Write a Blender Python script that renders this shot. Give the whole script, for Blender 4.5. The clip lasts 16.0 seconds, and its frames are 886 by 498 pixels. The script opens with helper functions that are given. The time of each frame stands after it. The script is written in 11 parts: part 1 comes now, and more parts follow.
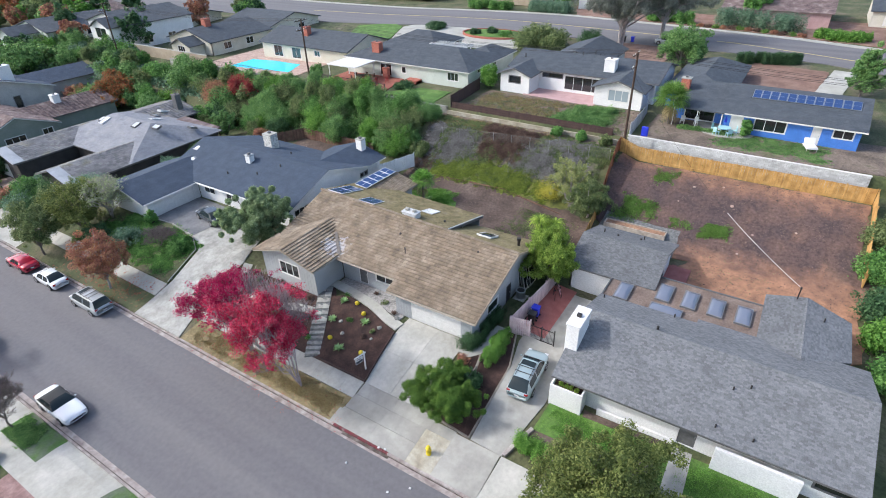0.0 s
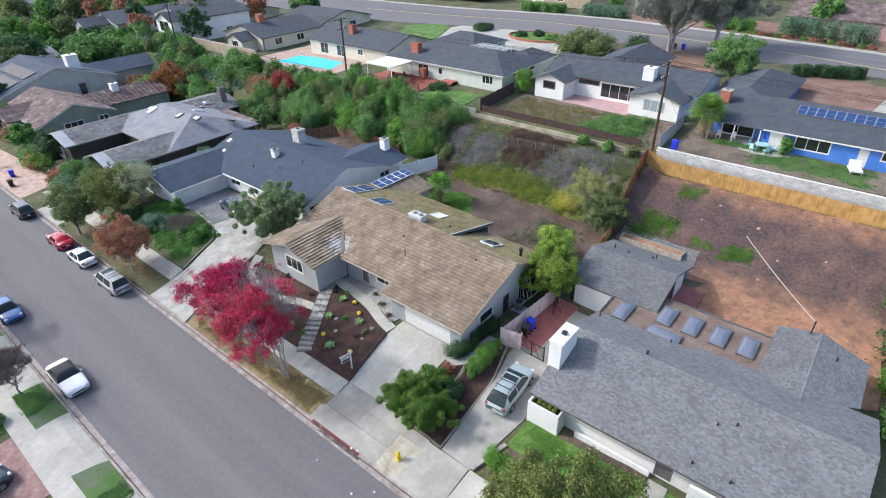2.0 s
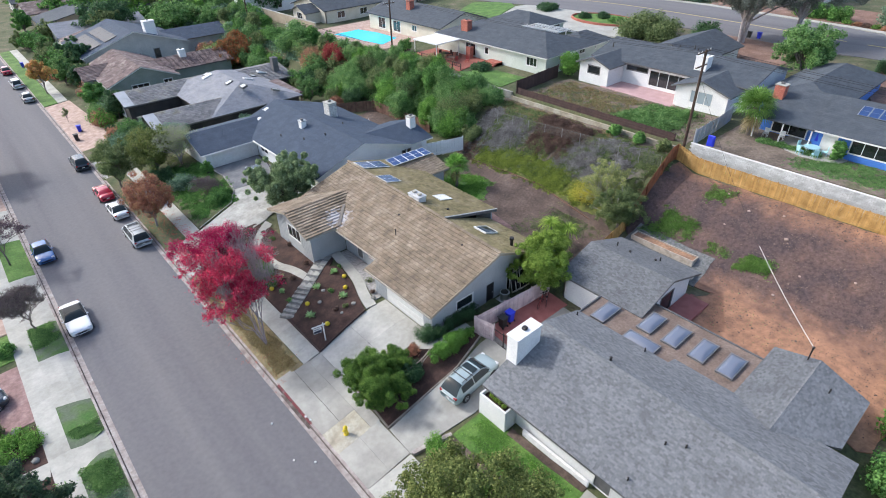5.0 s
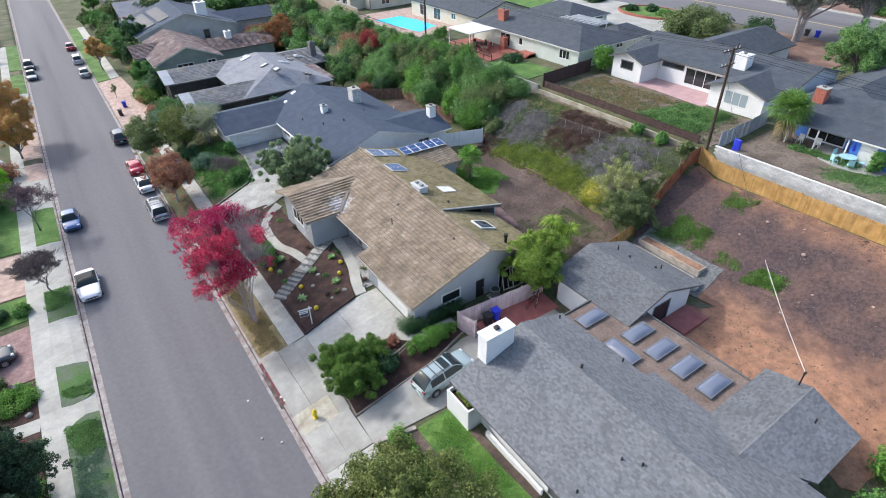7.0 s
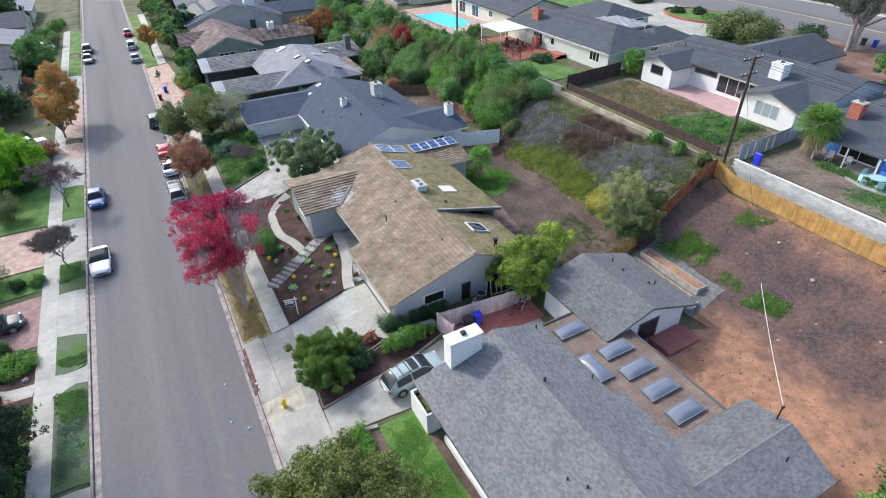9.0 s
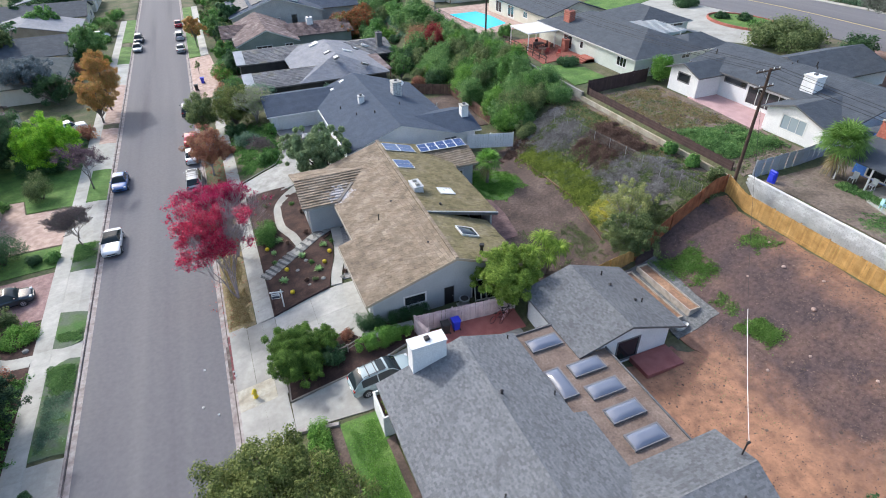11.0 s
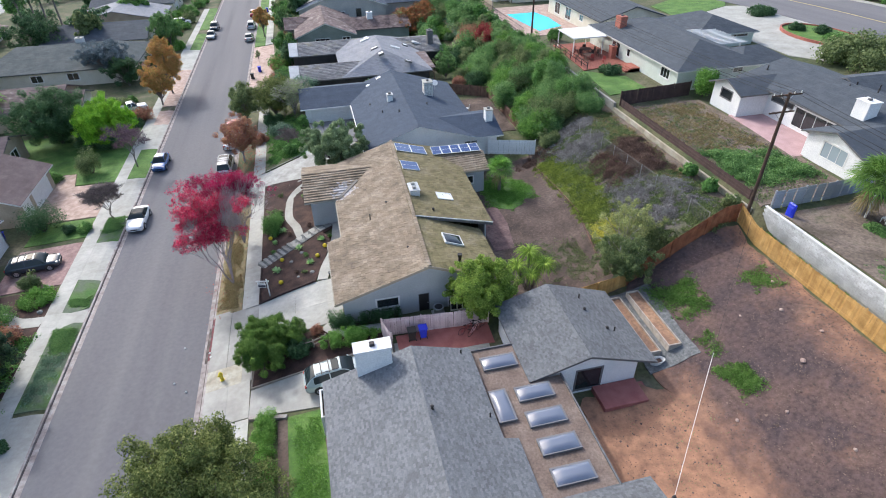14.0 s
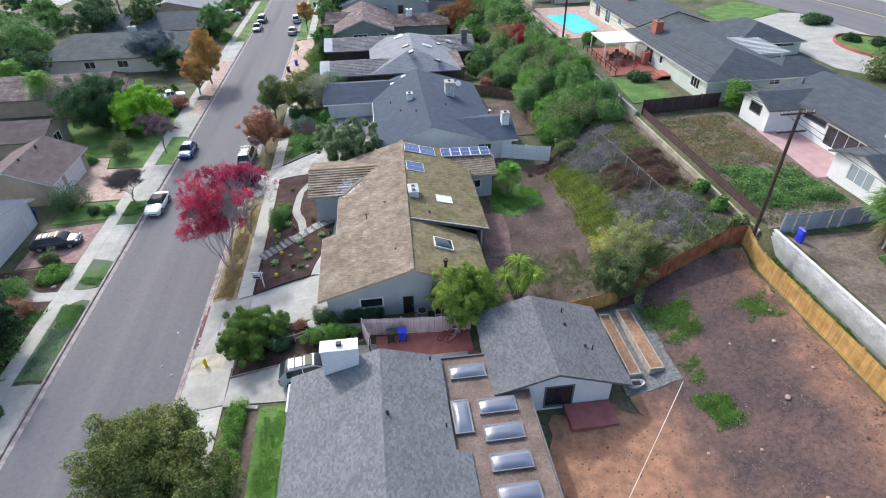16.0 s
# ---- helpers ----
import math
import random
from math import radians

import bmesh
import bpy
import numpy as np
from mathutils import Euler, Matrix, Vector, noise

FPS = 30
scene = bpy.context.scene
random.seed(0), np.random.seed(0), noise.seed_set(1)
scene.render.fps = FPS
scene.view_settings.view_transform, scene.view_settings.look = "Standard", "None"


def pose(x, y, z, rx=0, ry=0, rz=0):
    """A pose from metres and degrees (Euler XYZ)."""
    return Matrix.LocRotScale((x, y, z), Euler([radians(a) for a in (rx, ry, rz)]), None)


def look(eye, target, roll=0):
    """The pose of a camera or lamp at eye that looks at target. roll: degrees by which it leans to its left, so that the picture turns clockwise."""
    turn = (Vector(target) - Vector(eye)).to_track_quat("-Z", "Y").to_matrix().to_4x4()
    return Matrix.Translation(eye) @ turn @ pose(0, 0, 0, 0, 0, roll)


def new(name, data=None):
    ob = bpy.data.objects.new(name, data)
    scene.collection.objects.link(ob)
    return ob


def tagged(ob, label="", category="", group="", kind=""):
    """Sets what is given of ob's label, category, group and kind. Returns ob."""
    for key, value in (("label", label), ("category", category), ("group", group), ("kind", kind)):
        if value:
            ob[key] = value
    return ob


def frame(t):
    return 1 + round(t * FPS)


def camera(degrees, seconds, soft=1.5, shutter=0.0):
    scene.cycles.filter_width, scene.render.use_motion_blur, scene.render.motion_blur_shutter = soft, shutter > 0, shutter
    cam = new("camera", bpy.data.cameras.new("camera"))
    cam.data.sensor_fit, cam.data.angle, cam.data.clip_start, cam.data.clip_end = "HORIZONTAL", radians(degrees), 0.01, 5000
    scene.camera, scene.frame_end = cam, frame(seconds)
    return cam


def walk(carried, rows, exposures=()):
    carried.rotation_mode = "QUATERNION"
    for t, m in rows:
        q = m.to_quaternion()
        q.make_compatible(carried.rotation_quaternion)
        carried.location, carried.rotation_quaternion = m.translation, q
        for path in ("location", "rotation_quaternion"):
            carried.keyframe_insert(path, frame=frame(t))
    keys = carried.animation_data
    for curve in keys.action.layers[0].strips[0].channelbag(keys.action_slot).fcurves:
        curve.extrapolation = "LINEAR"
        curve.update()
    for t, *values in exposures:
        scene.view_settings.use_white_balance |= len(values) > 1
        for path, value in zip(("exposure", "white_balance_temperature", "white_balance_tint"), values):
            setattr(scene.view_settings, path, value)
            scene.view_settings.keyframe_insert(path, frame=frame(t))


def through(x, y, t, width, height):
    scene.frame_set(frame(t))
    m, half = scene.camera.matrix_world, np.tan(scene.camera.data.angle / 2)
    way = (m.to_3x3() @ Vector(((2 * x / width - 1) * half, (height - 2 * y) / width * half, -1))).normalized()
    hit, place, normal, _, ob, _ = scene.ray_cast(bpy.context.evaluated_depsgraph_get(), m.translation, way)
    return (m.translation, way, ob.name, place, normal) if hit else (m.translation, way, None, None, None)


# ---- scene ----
cam = camera(77.8, 16.0, soft=1.0)
PATH = [
    (0, (-18.528, -14.686, 32.618), (-17.11, -13.759, 31.555), -1.6),
    (0.5, (-17.682, -15.666, 32.584), (-16.291, -14.694, 31.526), -1.6),
    (1, (-16.9, -16.573, 32.678), (-15.54, -15.558, 31.62), -1.6),
    (1.5, (-16.095, -17.47, 32.749), (-14.763, -16.418, 31.691), -1.5),
    (2, (-15.223, -18.315, 32.772), (-13.921, -17.229, 31.712), -1.4),
    (2.5, (-14.372, -19.214, 32.771), (-13.107, -18.089, 31.706), -1.5),
    (3, (-13.456, -20.1, 32.643), (-12.229, -18.944, 31.567), -1.4),
    (3.5, (-12.45, -21.017, 32.504), (-11.26, -19.831, 31.419), -1.4),
    (4, (-11.463, -21.873, 32.419), (-10.305, -20.664, 31.325), -1.4),
    (6.5, (-6.301, -25.513, 32.238), (-5.336, -24.176, 31.106), -1.3),
    (7, (-5.199, -26.163, 32.194), (-4.272, -24.804, 31.056), -1.3),
    (7.5, (-4.09, -26.76, 32.054), (-3.2, -25.38, 30.912), -1.3),
    (8, (-2.964, -27.316, 31.93), (-2.106, -25.915, 30.788), -1.1),
    (8.5, (-1.826, -27.95, 32.147), (-1.01, -26.528, 31.002), -1.2),
    (9, (-0.659, -28.444, 32.225), (0.114, -26.999, 31.079), -1.1),
    (11.5, (5.379, -30.623, 32.389), (5.957, -29.093, 31.238), -1.1),
    (12, (6.695, -30.997, 32.498), (7.228, -29.452, 31.345), -1.2),
    (12.5, (7.974, -31.279, 32.709), (8.463, -29.722, 31.553), -1.2),
    (13, (9.223, -31.524, 32.83), (9.672, -29.955, 31.673), -1.1),
    (13.5, (10.456, -31.717, 32.889), (10.863, -30.139, 31.73), -1.1),
    (14, (11.741, -31.93, 32.901), (12.104, -30.342, 31.741), -1.1),
    (14.5, (13.034, -32.096, 32.851), (13.351, -30.498, 31.691), -1.2),
    (15, (14.255, -32.227, 32.822), (14.531, -30.62, 31.663), -1.2),
    (15.5, (15.508, -32.325, 32.951), (15.739, -30.713, 31.79), -1.1),
    (16, (16.699, -32.29, 33.221), (16.891, -30.678, 32.054), -1.0),
]
walk(cam, [(t, look(eye, target, roll)) for t, eye, target, roll in PATH])

# ---- world, sun ----
SUN_FROM = Vector((-0.38, 0.66, 0.62)).normalized()
world = bpy.data.worlds.new("sky_world")
scene.world = world
world.use_nodes = True
wn = world.node_tree.nodes
sky = wn.new("ShaderNodeTexSky")
sky.sky_type = "NISHITA"
sky.sun_disc = False
sky.sun_elevation = math.asin(SUN_FROM.z)
sky.sun_rotation = math.atan2(SUN_FROM.x, SUN_FROM.y)
sky.dust_density = 3.0
world.node_tree.links.new(sky.outputs[0], wn["Background"].inputs[0])
wn["Background"].inputs[1].default_value = 0.15
sun = new("sun", bpy.data.lights.new("sun", "SUN"))
sun.data.energy = 1.14
sun.data.angle = radians(3.0)
sun.data.color = (0.95, 1.0, 1.035)
sun.matrix_world = look(SUN_FROM * 100, (0, 0, 0))
scene.view_settings.exposure = 1.03


# ---- materials ----
def mat(name, cols, scale=4.0, rough=0.85, bump=0.3, bscale=None, metal=0.0, vary=0.0, island=0.0, detail=6.0, fine=None, stretch=None, grain=0.15):
    """A node material: colours mixed by noise in world metres, fine speckle, relief, and a shift per object or per island."""
    m = bpy.data.materials.new(name)
    m.use_nodes = True
    nt = m.node_tree
    n, l = nt.nodes, nt.links
    p = n["Principled BSDF"]
    p.inputs["Roughness"].default_value = rough
    p.inputs["Metallic"].default_value = metal
    geo = n.new("ShaderNodeNewGeometry")
    t1 = n.new("ShaderNodeTexNoise")
    t1.inputs["Scale"].default_value = scale
    t1.inputs["Detail"].default_value = detail
    if stretch:
        mp = n.new("ShaderNodeMapping")
        mp.inputs["Scale"].default_value = stretch
        l.new(geo.outputs["Position"], mp.inputs["Vector"])
        l.new(mp.outputs[0], t1.inputs["Vector"])
    else:
        l.new(geo.outputs["Position"], t1.inputs["Vector"])
    ramp = n.new("ShaderNodeValToRGB")
    els = ramp.color_ramp.elements
    k = len(cols)
    els[0].position, els[1].position = 0.32, 0.68
    els[0].color, els[1].color = (*cols[0], 1), (*cols[-1], 1)
    for i in range(1, k - 1):
        e = els.new(0.32 + 0.36 * i / (k - 1))
        e.color = (*cols[i], 1)
    l.new(t1.outputs["Fac"], ramp.inputs[0])
    t2 = n.new("ShaderNodeTexNoise")
    t2.inputs["Scale"].default_value = fine or (scale * 13)
    t2.inputs["Detail"].default_value = 6.0
    t2.inputs["Roughness"].default_value = 0.65
    l.new(geo.outputs["Position"], t2.inputs["Vector"])
    hsv = n.new("ShaderNodeHueSaturation")
    l.new(ramp.outputs[0], hsv.inputs["Color"])
    mr = n.new("ShaderNodeMapRange")
    mr.inputs["From Min"].default_value, mr.inputs["From Max"].default_value = 0.3, 0.7
    mr.inputs["To Min"].default_value, mr.inputs["To Max"].default_value = 1 - grain, 1 + grain
    l.new(t2.outputs["Fac"], mr.inputs["Value"])
    val = mr.outputs[0]
    for src, amount in (("obj", vary), ("isl", island)):
        if not amount:
            continue
        o = n.new("ShaderNodeObjectInfo").outputs["Random"] if src == "obj" else geo.outputs["Random Per Island"]
        r = n.new("ShaderNodeMapRange")
        r.inputs["To Min"].default_value, r.inputs["To Max"].default_value = 1 - amount, 1 + amount
        l.new(o, r.inputs["Value"])
        x = n.new("ShaderNodeMath")
        x.operation = "MULTIPLY"
        l.new(val, x.inputs[0])
        l.new(r.outputs[0], x.inputs[1])
        val = x.outputs[0]
    l.new(val, hsv.inputs["Value"])
    l.new(hsv.outputs[0], p.inputs["Base Color"])
    if bump:
        t3 = n.new("ShaderNodeTexNoise")
        t3.inputs["Scale"].default_value = bscale or scale * 8
        t3.inputs["Detail"].default_value = 4.0
        l.new(geo.outputs["Position"], t3.inputs["Vector"])
        b = n.new("ShaderNodeBump")
        b.inputs["Strength"].default_value = bump
        b.inputs["Distance"].default_value = 0.03
        l.new(t3.outputs["Fac"], b.inputs["Height"])
        l.new(b.outputs[0], p.inputs["Normal"])
    return m


def plain(name, col, rough=0.5, metal=0.0, alpha=1.0, coat=0.0):
    m = bpy.data.materials.new(name)
    m.use_nodes = True
    p = m.node_tree.nodes["Principled BSDF"]
    p.inputs["Base Color"].default_value = (*col, 1)
    p.inputs["Roughness"].default_value = rough
    p.inputs["Metallic"].default_value = metal
    p.inputs["Coat Weight"].default_value = coat
    return m


def leafmat(name, cols, shine=0.7, through=0.4, gain=1.28):
    """Foliage: colour by leaf, a little light let through."""
    m = bpy.data.materials.new(name)
    m.use_nodes = True
    n, l = m.node_tree.nodes, m.node_tree.links
    p = n["Principled BSDF"]
    p.inputs["Roughness"].default_value = shine
    p.inputs["Specular IOR Level"].default_value = 0.25
    geo = n.new("ShaderNodeNewGeometry")
    oi = n.new("ShaderNodeObjectInfo")
    t = n.new("ShaderNodeTexNoise")
    t.inputs["Scale"].default_value = 0.9
    l.new(geo.outputs["Position"], t.inputs["Vector"])
    mix = n.new("ShaderNodeMath")
    mix.operation = "MULTIPLY_ADD"
    mix.inputs[1].default_value = 0.75
    l.new(geo.outputs["Random Per Island"], mix.inputs[0])
    sub = n.new("ShaderNodeMath")
    sub.operation = "MULTIPLY_ADD"
    sub.inputs[1].default_value, sub.inputs[2].default_value = 1.0, -0.36
    l.new(t.outputs["Fac"], sub.inputs[0])
    l.new(sub.outputs[0], mix.inputs[2])
    ramp = n.new("ShaderNodeValToRGB")
    els = ramp.color_ramp.elements
    els[0].position, els[1].position = 0.15, 0.9
    # Green leaves get extra blue; bluish distant haze is put into the colour.
    cols = [(0.94 * r, g, 1.22 * b) if g > r else (r, g, b) for r, g, b in cols]
    cols = [tuple(min(0.9, gain * v) for v in c) for c in cols]
    els[0].color, els[1].color = (*cols[0], 1), (*cols[-1], 1)
    for i in range(1, len(cols) - 1):
        e = els.new(0.15 + 0.75 * i / (len(cols) - 1))
        e.color = (*cols[i], 1)
    l.new(mix.outputs[0], ramp.inputs[0])
    l.new(ramp.outputs[0], p.inputs["Base Color"])
    tr = n.new("ShaderNodeBsdfTranslucent")
    l.new(ramp.outputs[0], tr.inputs["Color"])
    ms = n.new("ShaderNodeMixShader")
    ms.inputs[0].default_value = through
    l.new(p.outputs[0], ms.inputs[1])
    l.new(tr.outputs[0], ms.inputs[2])
    l.new(ms.outputs[0], n["Material Output"].inputs[0])
    return m


ASPHALT = mat("asphalt", [(0.11, 0.106, 0.116), (0.14, 0.136, 0.146), (0.152, 0.148, 0.156), (0.168, 0.163, 0.168)], 0.36, 0.9, 0.4, 40, fine=3.0, stretch=(1.0, 0.025, 1.0), grain=0.10)
CONCRETE = mat("concrete", [(0.33, 0.325, 0.29), (0.375, 0.37, 0.335), (0.405, 0.40, 0.365), (0.45, 0.445, 0.41)], 0.45, 0.85, 0.2, 20, vary=0.08, fine=2.5, grain=0.12)
CONCRETE_DARK = mat("weathered_concrete", [(0.25, 0.245, 0.225), (0.32, 0.315, 0.29), (0.36, 0.355, 0.33), (0.42, 0.415, 0.39)], 0.8, 0.85, 0.2, 20, vary=0.1, fine=3, grain=0.18)
# Darker blotchy concrete; on the side driveway it also carries the shade.
CONCRETE_BLOTCHY = mat("dark_blotchy_concrete", [(0.22, 0.216, 0.20), (0.285, 0.28, 0.255), (0.33, 0.322, 0.295), (0.40, 0.392, 0.36)], 0.33, 0.85, 0.2, 20, vary=0.05, fine=1.6, grain=0.12)
KERB = mat("kerb_concrete", [(0.22, 0.18, 0.17), (0.31, 0.27, 0.255), (0.40, 0.37, 0.35)], 1.5, 0.85, 0.2, fine=5, grain=0.2)
KERB_RED = mat("red_kerb_paint", [(0.20, 0.13, 0.13), (0.13, 0.022, 0.03), (0.17, 0.03, 0.038), (0.08, 0.042, 0.042)], 2.2, 0.75, 0.3, fine=9, grain=0.4)
DIRT = mat("brown_dirt", [(0.054, 0.038, 0.032), (0.082, 0.057, 0.047), (0.112, 0.08, 0.066), (0.155, 0.115, 0.095)], 0.35, 0.95, 1.0, 7, fine=4, grain=0.42, detail=10)
DIRT_ORANGE = mat("orange_dirt", [(0.13, 0.085, 0.066), (0.21, 0.125, 0.085), (0.30, 0.17, 0.105), (0.37, 0.225, 0.14)], 0.38, 0.95, 1.0, 8, fine=4, detail=10, grain=0.36)
IVY_GROUND = mat("ivy_ground", [(0.05, 0.06, 0.015), (0.10, 0.115, 0.025), (0.17, 0.17, 0.045)], 1.2, 0.95, 1.0, 9, fine=14)
BRUSH_GROUND = mat("bank_soil", [(0.045, 0.035, 0.03), (0.085, 0.07, 0.06), (0.075, 0.085, 0.035), (0.13, 0.115, 0.10), (0.10, 0.095, 0.10)], 0.5, 0.95, 1.0, 9, fine=5, detail=10, grain=0.45)
DRY_GROUND = mat("dry_bush_ground", [(0.035, 0.025, 0.02), (0.075, 0.05, 0.042), (0.12, 0.085, 0.07)], 1.0, 0.95, 1.0, 9, fine=14)
MULCH = mat("bark_mulch", [(0.03, 0.016, 0.013), (0.05, 0.026, 0.021), (0.078, 0.042, 0.033)], 1.2, 0.95, 1.0, 14, fine=8, grain=0.4)
LAWN = mat("green_lawn", [(0.05, 0.115, 0.02), (0.08, 0.175, 0.03), (0.13, 0.225, 0.05)], 0.5, 0.9, 1.0, 25, fine=5, grain=0.32)
LAWN_DRY = mat("dry_straw_grass", [(0.12, 0.105, 0.05), (0.19, 0.15, 0.075), (0.25, 0.20, 0.11), (0.12, 0.12, 0.05)], 0.8, 0.95, 0.9, 22, fine=6, grain=0.35)
LAWN_DULL = mat("dull_grass", [(0.075, 0.105, 0.065), (0.11, 0.14, 0.095), (0.085, 0.15, 0.05), (0.06, 0.15, 0.03)], 0.45, 0.95, 0.9, 22, fine=6, grain=0.25)
SCRUB = mat("scrubby_ground", [(0.042, 0.06, 0.022), (0.07, 0.085, 0.035), (0.10, 0.10, 0.05), (0.14, 0.12, 0.08)], 0.3, 0.95, 0.9, 6, fine=3, grain=0.4, detail=10)
GRAVEL = mat("grey_gravel", [(0.20, 0.20, 0.20), (0.32, 0.31, 0.30), (0.42, 0.41, 0.40)], 6.0, 0.9, 0.9, 18)
GRAVEL_DARK = mat("dark_grey_gravel", [(0.10, 0.105, 0.105), (0.145, 0.15, 0.15), (0.20, 0.205, 0.205)], 4.0, 0.9, 0.9, 18, fine=9, grain=0.3)
PAVER_RED = mat("worn_red_pavers", [(0.20, 0.12, 0.115), (0.27, 0.165, 0.155), (0.34, 0.23, 0.215)], 1.2, 0.85, 0.4, fine=4, grain=0.25)
PAVER_MAROON = mat("maroon_paving", [(0.10, 0.06, 0.06), (0.14, 0.085, 0.083), (0.18, 0.115, 0.11)], 1.0, 0.85, 0.4, fine=4, grain=0.25)
SLATE_PALE = mat("weathered_slate_shingle", [(0.062, 0.078, 0.08), (0.076, 0.092, 0.095), (0.095, 0.112, 0.115)], 0.7, 0.9, 0.5, 30, island=0.1, fine=6)
GUTTER_DIRT = mat("gutter_dirt", [(0.05, 0.04, 0.036), (0.10, 0.08, 0.07), (0.20, 0.175, 0.16)], 1.2, 0.95, 0.5, fine=6, grain=0.4)
PAVER = mat("pinkish_pavers", [(0.33, 0.23, 0.19), (0.42, 0.30, 0.25), (0.5, 0.38, 0.32)], 1.5, 0.85, 0.4)
PATIO_PINK = mat("pink_patio", [(0.42, 0.27, 0.27), (0.5, 0.33, 0.33)], 1.0, 0.8, 0.1)
BRICK = mat("red_brick", [(0.25, 0.07, 0.05), (0.35, 0.11, 0.08), (0.42, 0.17, 0.12)], 5.0, 0.85, 0.5, vary=0.2)
RED_DECK = mat("red_deck_paint", [(0.28, 0.09, 0.08), (0.36, 0.13, 0.115)], 1.5, 0.7, 0.2)

PAVING_DARK = mat("dark_grey_paving", [(0.12, 0.125, 0.135), (0.16, 0.165, 0.175), (0.21, 0.21, 0.215)], 0.6, 0.85, 0.3, 30, fine=4, grain=0.15)
STAINED = mat("dirt_stained_concrete", [(0.28, 0.25, 0.19), (0.36, 0.33, 0.26), (0.42, 0.40, 0.34)], 0.9, 0.85, 0.2, 20, fine=3, grain=0.2)


def two_soils(name):
    """Graded soil: orange at the yard and along the upper edge, purple brown between, in ragged drifts."""
    m = mat(name, [(0.056, 0.040, 0.043), (0.078, 0.052, 0.051), (0.105, 0.066, 0.058), (0.138, 0.087, 0.069)], 0.35, 0.95, 1.0, 7, fine=3.2, detail=10, grain=0.45)
    n, l = m.node_tree.nodes, m.node_tree.links
    p = n["Principled BSDF"]
    cool = p.inputs["Base Color"].links[0].from_node
    geo = [q for q in n if q.type == "NEW_GEOMETRY"][0]
    sep = n.new("ShaderNodeSeparateXYZ")
    l.new(geo.outputs["Position"], sep.inputs[0])

    def ranged(src, a, b, c, d):
        r = n.new("ShaderNodeMapRange")
        for k, v in zip(("From Min", "From Max", "To Min", "To Max"), (a, b, c, d)):
            r.inputs[k].default_value = v
        l.new(src, r.inputs["Value"])
        return r.outputs[0]

    def add(u, v):
        r = n.new("ShaderNodeMath")
        l.new(u, r.inputs[0])
        l.new(v, r.inputs[1])
        return r.outputs[0]

    t = n.new("ShaderNodeTexNoise")
    t.inputs["Scale"].default_value, t.inputs["Detail"].default_value, t.inputs["Roughness"].default_value = 0.32, 9.0, 0.62
    l.new(geo.outputs["Position"], t.inputs["Vector"])
    mask = add(add(ranged(sep.outputs["X"], 31.0, 36.8, 1.35, -0.1), ranged(sep.outputs["X"], 41.0, 45.2, 0.0, 0.95)), ranged(t.outputs["Fac"], 0.25, 0.75, -0.55, 0.6))
    mask = add(mask, ranged(sep.outputs["Y"], -13.0, -3.0, 0.0, -0.3))
    ramp = n.new("ShaderNodeValToRGB")
    ramp.color_ramp.elements[0].color, ramp.color_ramp.elements[1].color = (0.21, 0.112, 0.072, 1), (0.45, 0.235, 0.14, 1)
    ramp.color_ramp.elements[0].position, ramp.color_ramp.elements[1].position = 0.34, 0.64
    t4 = n.new("ShaderNodeTexNoise")
    t4.inputs["Scale"].default_value, t4.inputs["Detail"].default_value, t4.inputs["Roughness"].default_value = 1.1, 9.0, 0.7
    l.new(geo.outputs["Position"], t4.inputs["Vector"])
    l.new(t4.outputs["Fac"], ramp.inputs[0])
    mix = n.new("ShaderNodeMix")
    mix.data_type = "RGBA"
    cl = ranged(mask, 0.1, 1.1, 0.0, 1.0)
    l.new(cl, mix.inputs[0])
    l.new(cool.outputs[0], mix.inputs[6])
    l.new(ramp.outputs[0], mix.inputs[7])
    l.new(mix.outputs[2], p.inputs["Base Color"])
    return m


DIRT_SLOPE = two_soils("bare_slope_dirt")
TILE_TAN = mat("tan_shake_tile", [(0.145, 0.112, 0.08), (0.195, 0.15, 0.105), (0.225, 0.178, 0.13), (0.27, 0.22, 0.165)], 0.7, 0.85, 0.5, 20, island=0.18, vary=0.18, fine=6, grain=0.2)
TILE_MOSS = mat("mossy_tan_tile", [(0.125, 0.108, 0.05), (0.17, 0.142, 0.068), (0.195, 0.162, 0.085), (0.22, 0.187, 0.115)], 0.7, 0.9, 0.5, 20, island=0.18, vary=0.18, fine=6, grain=0.2)


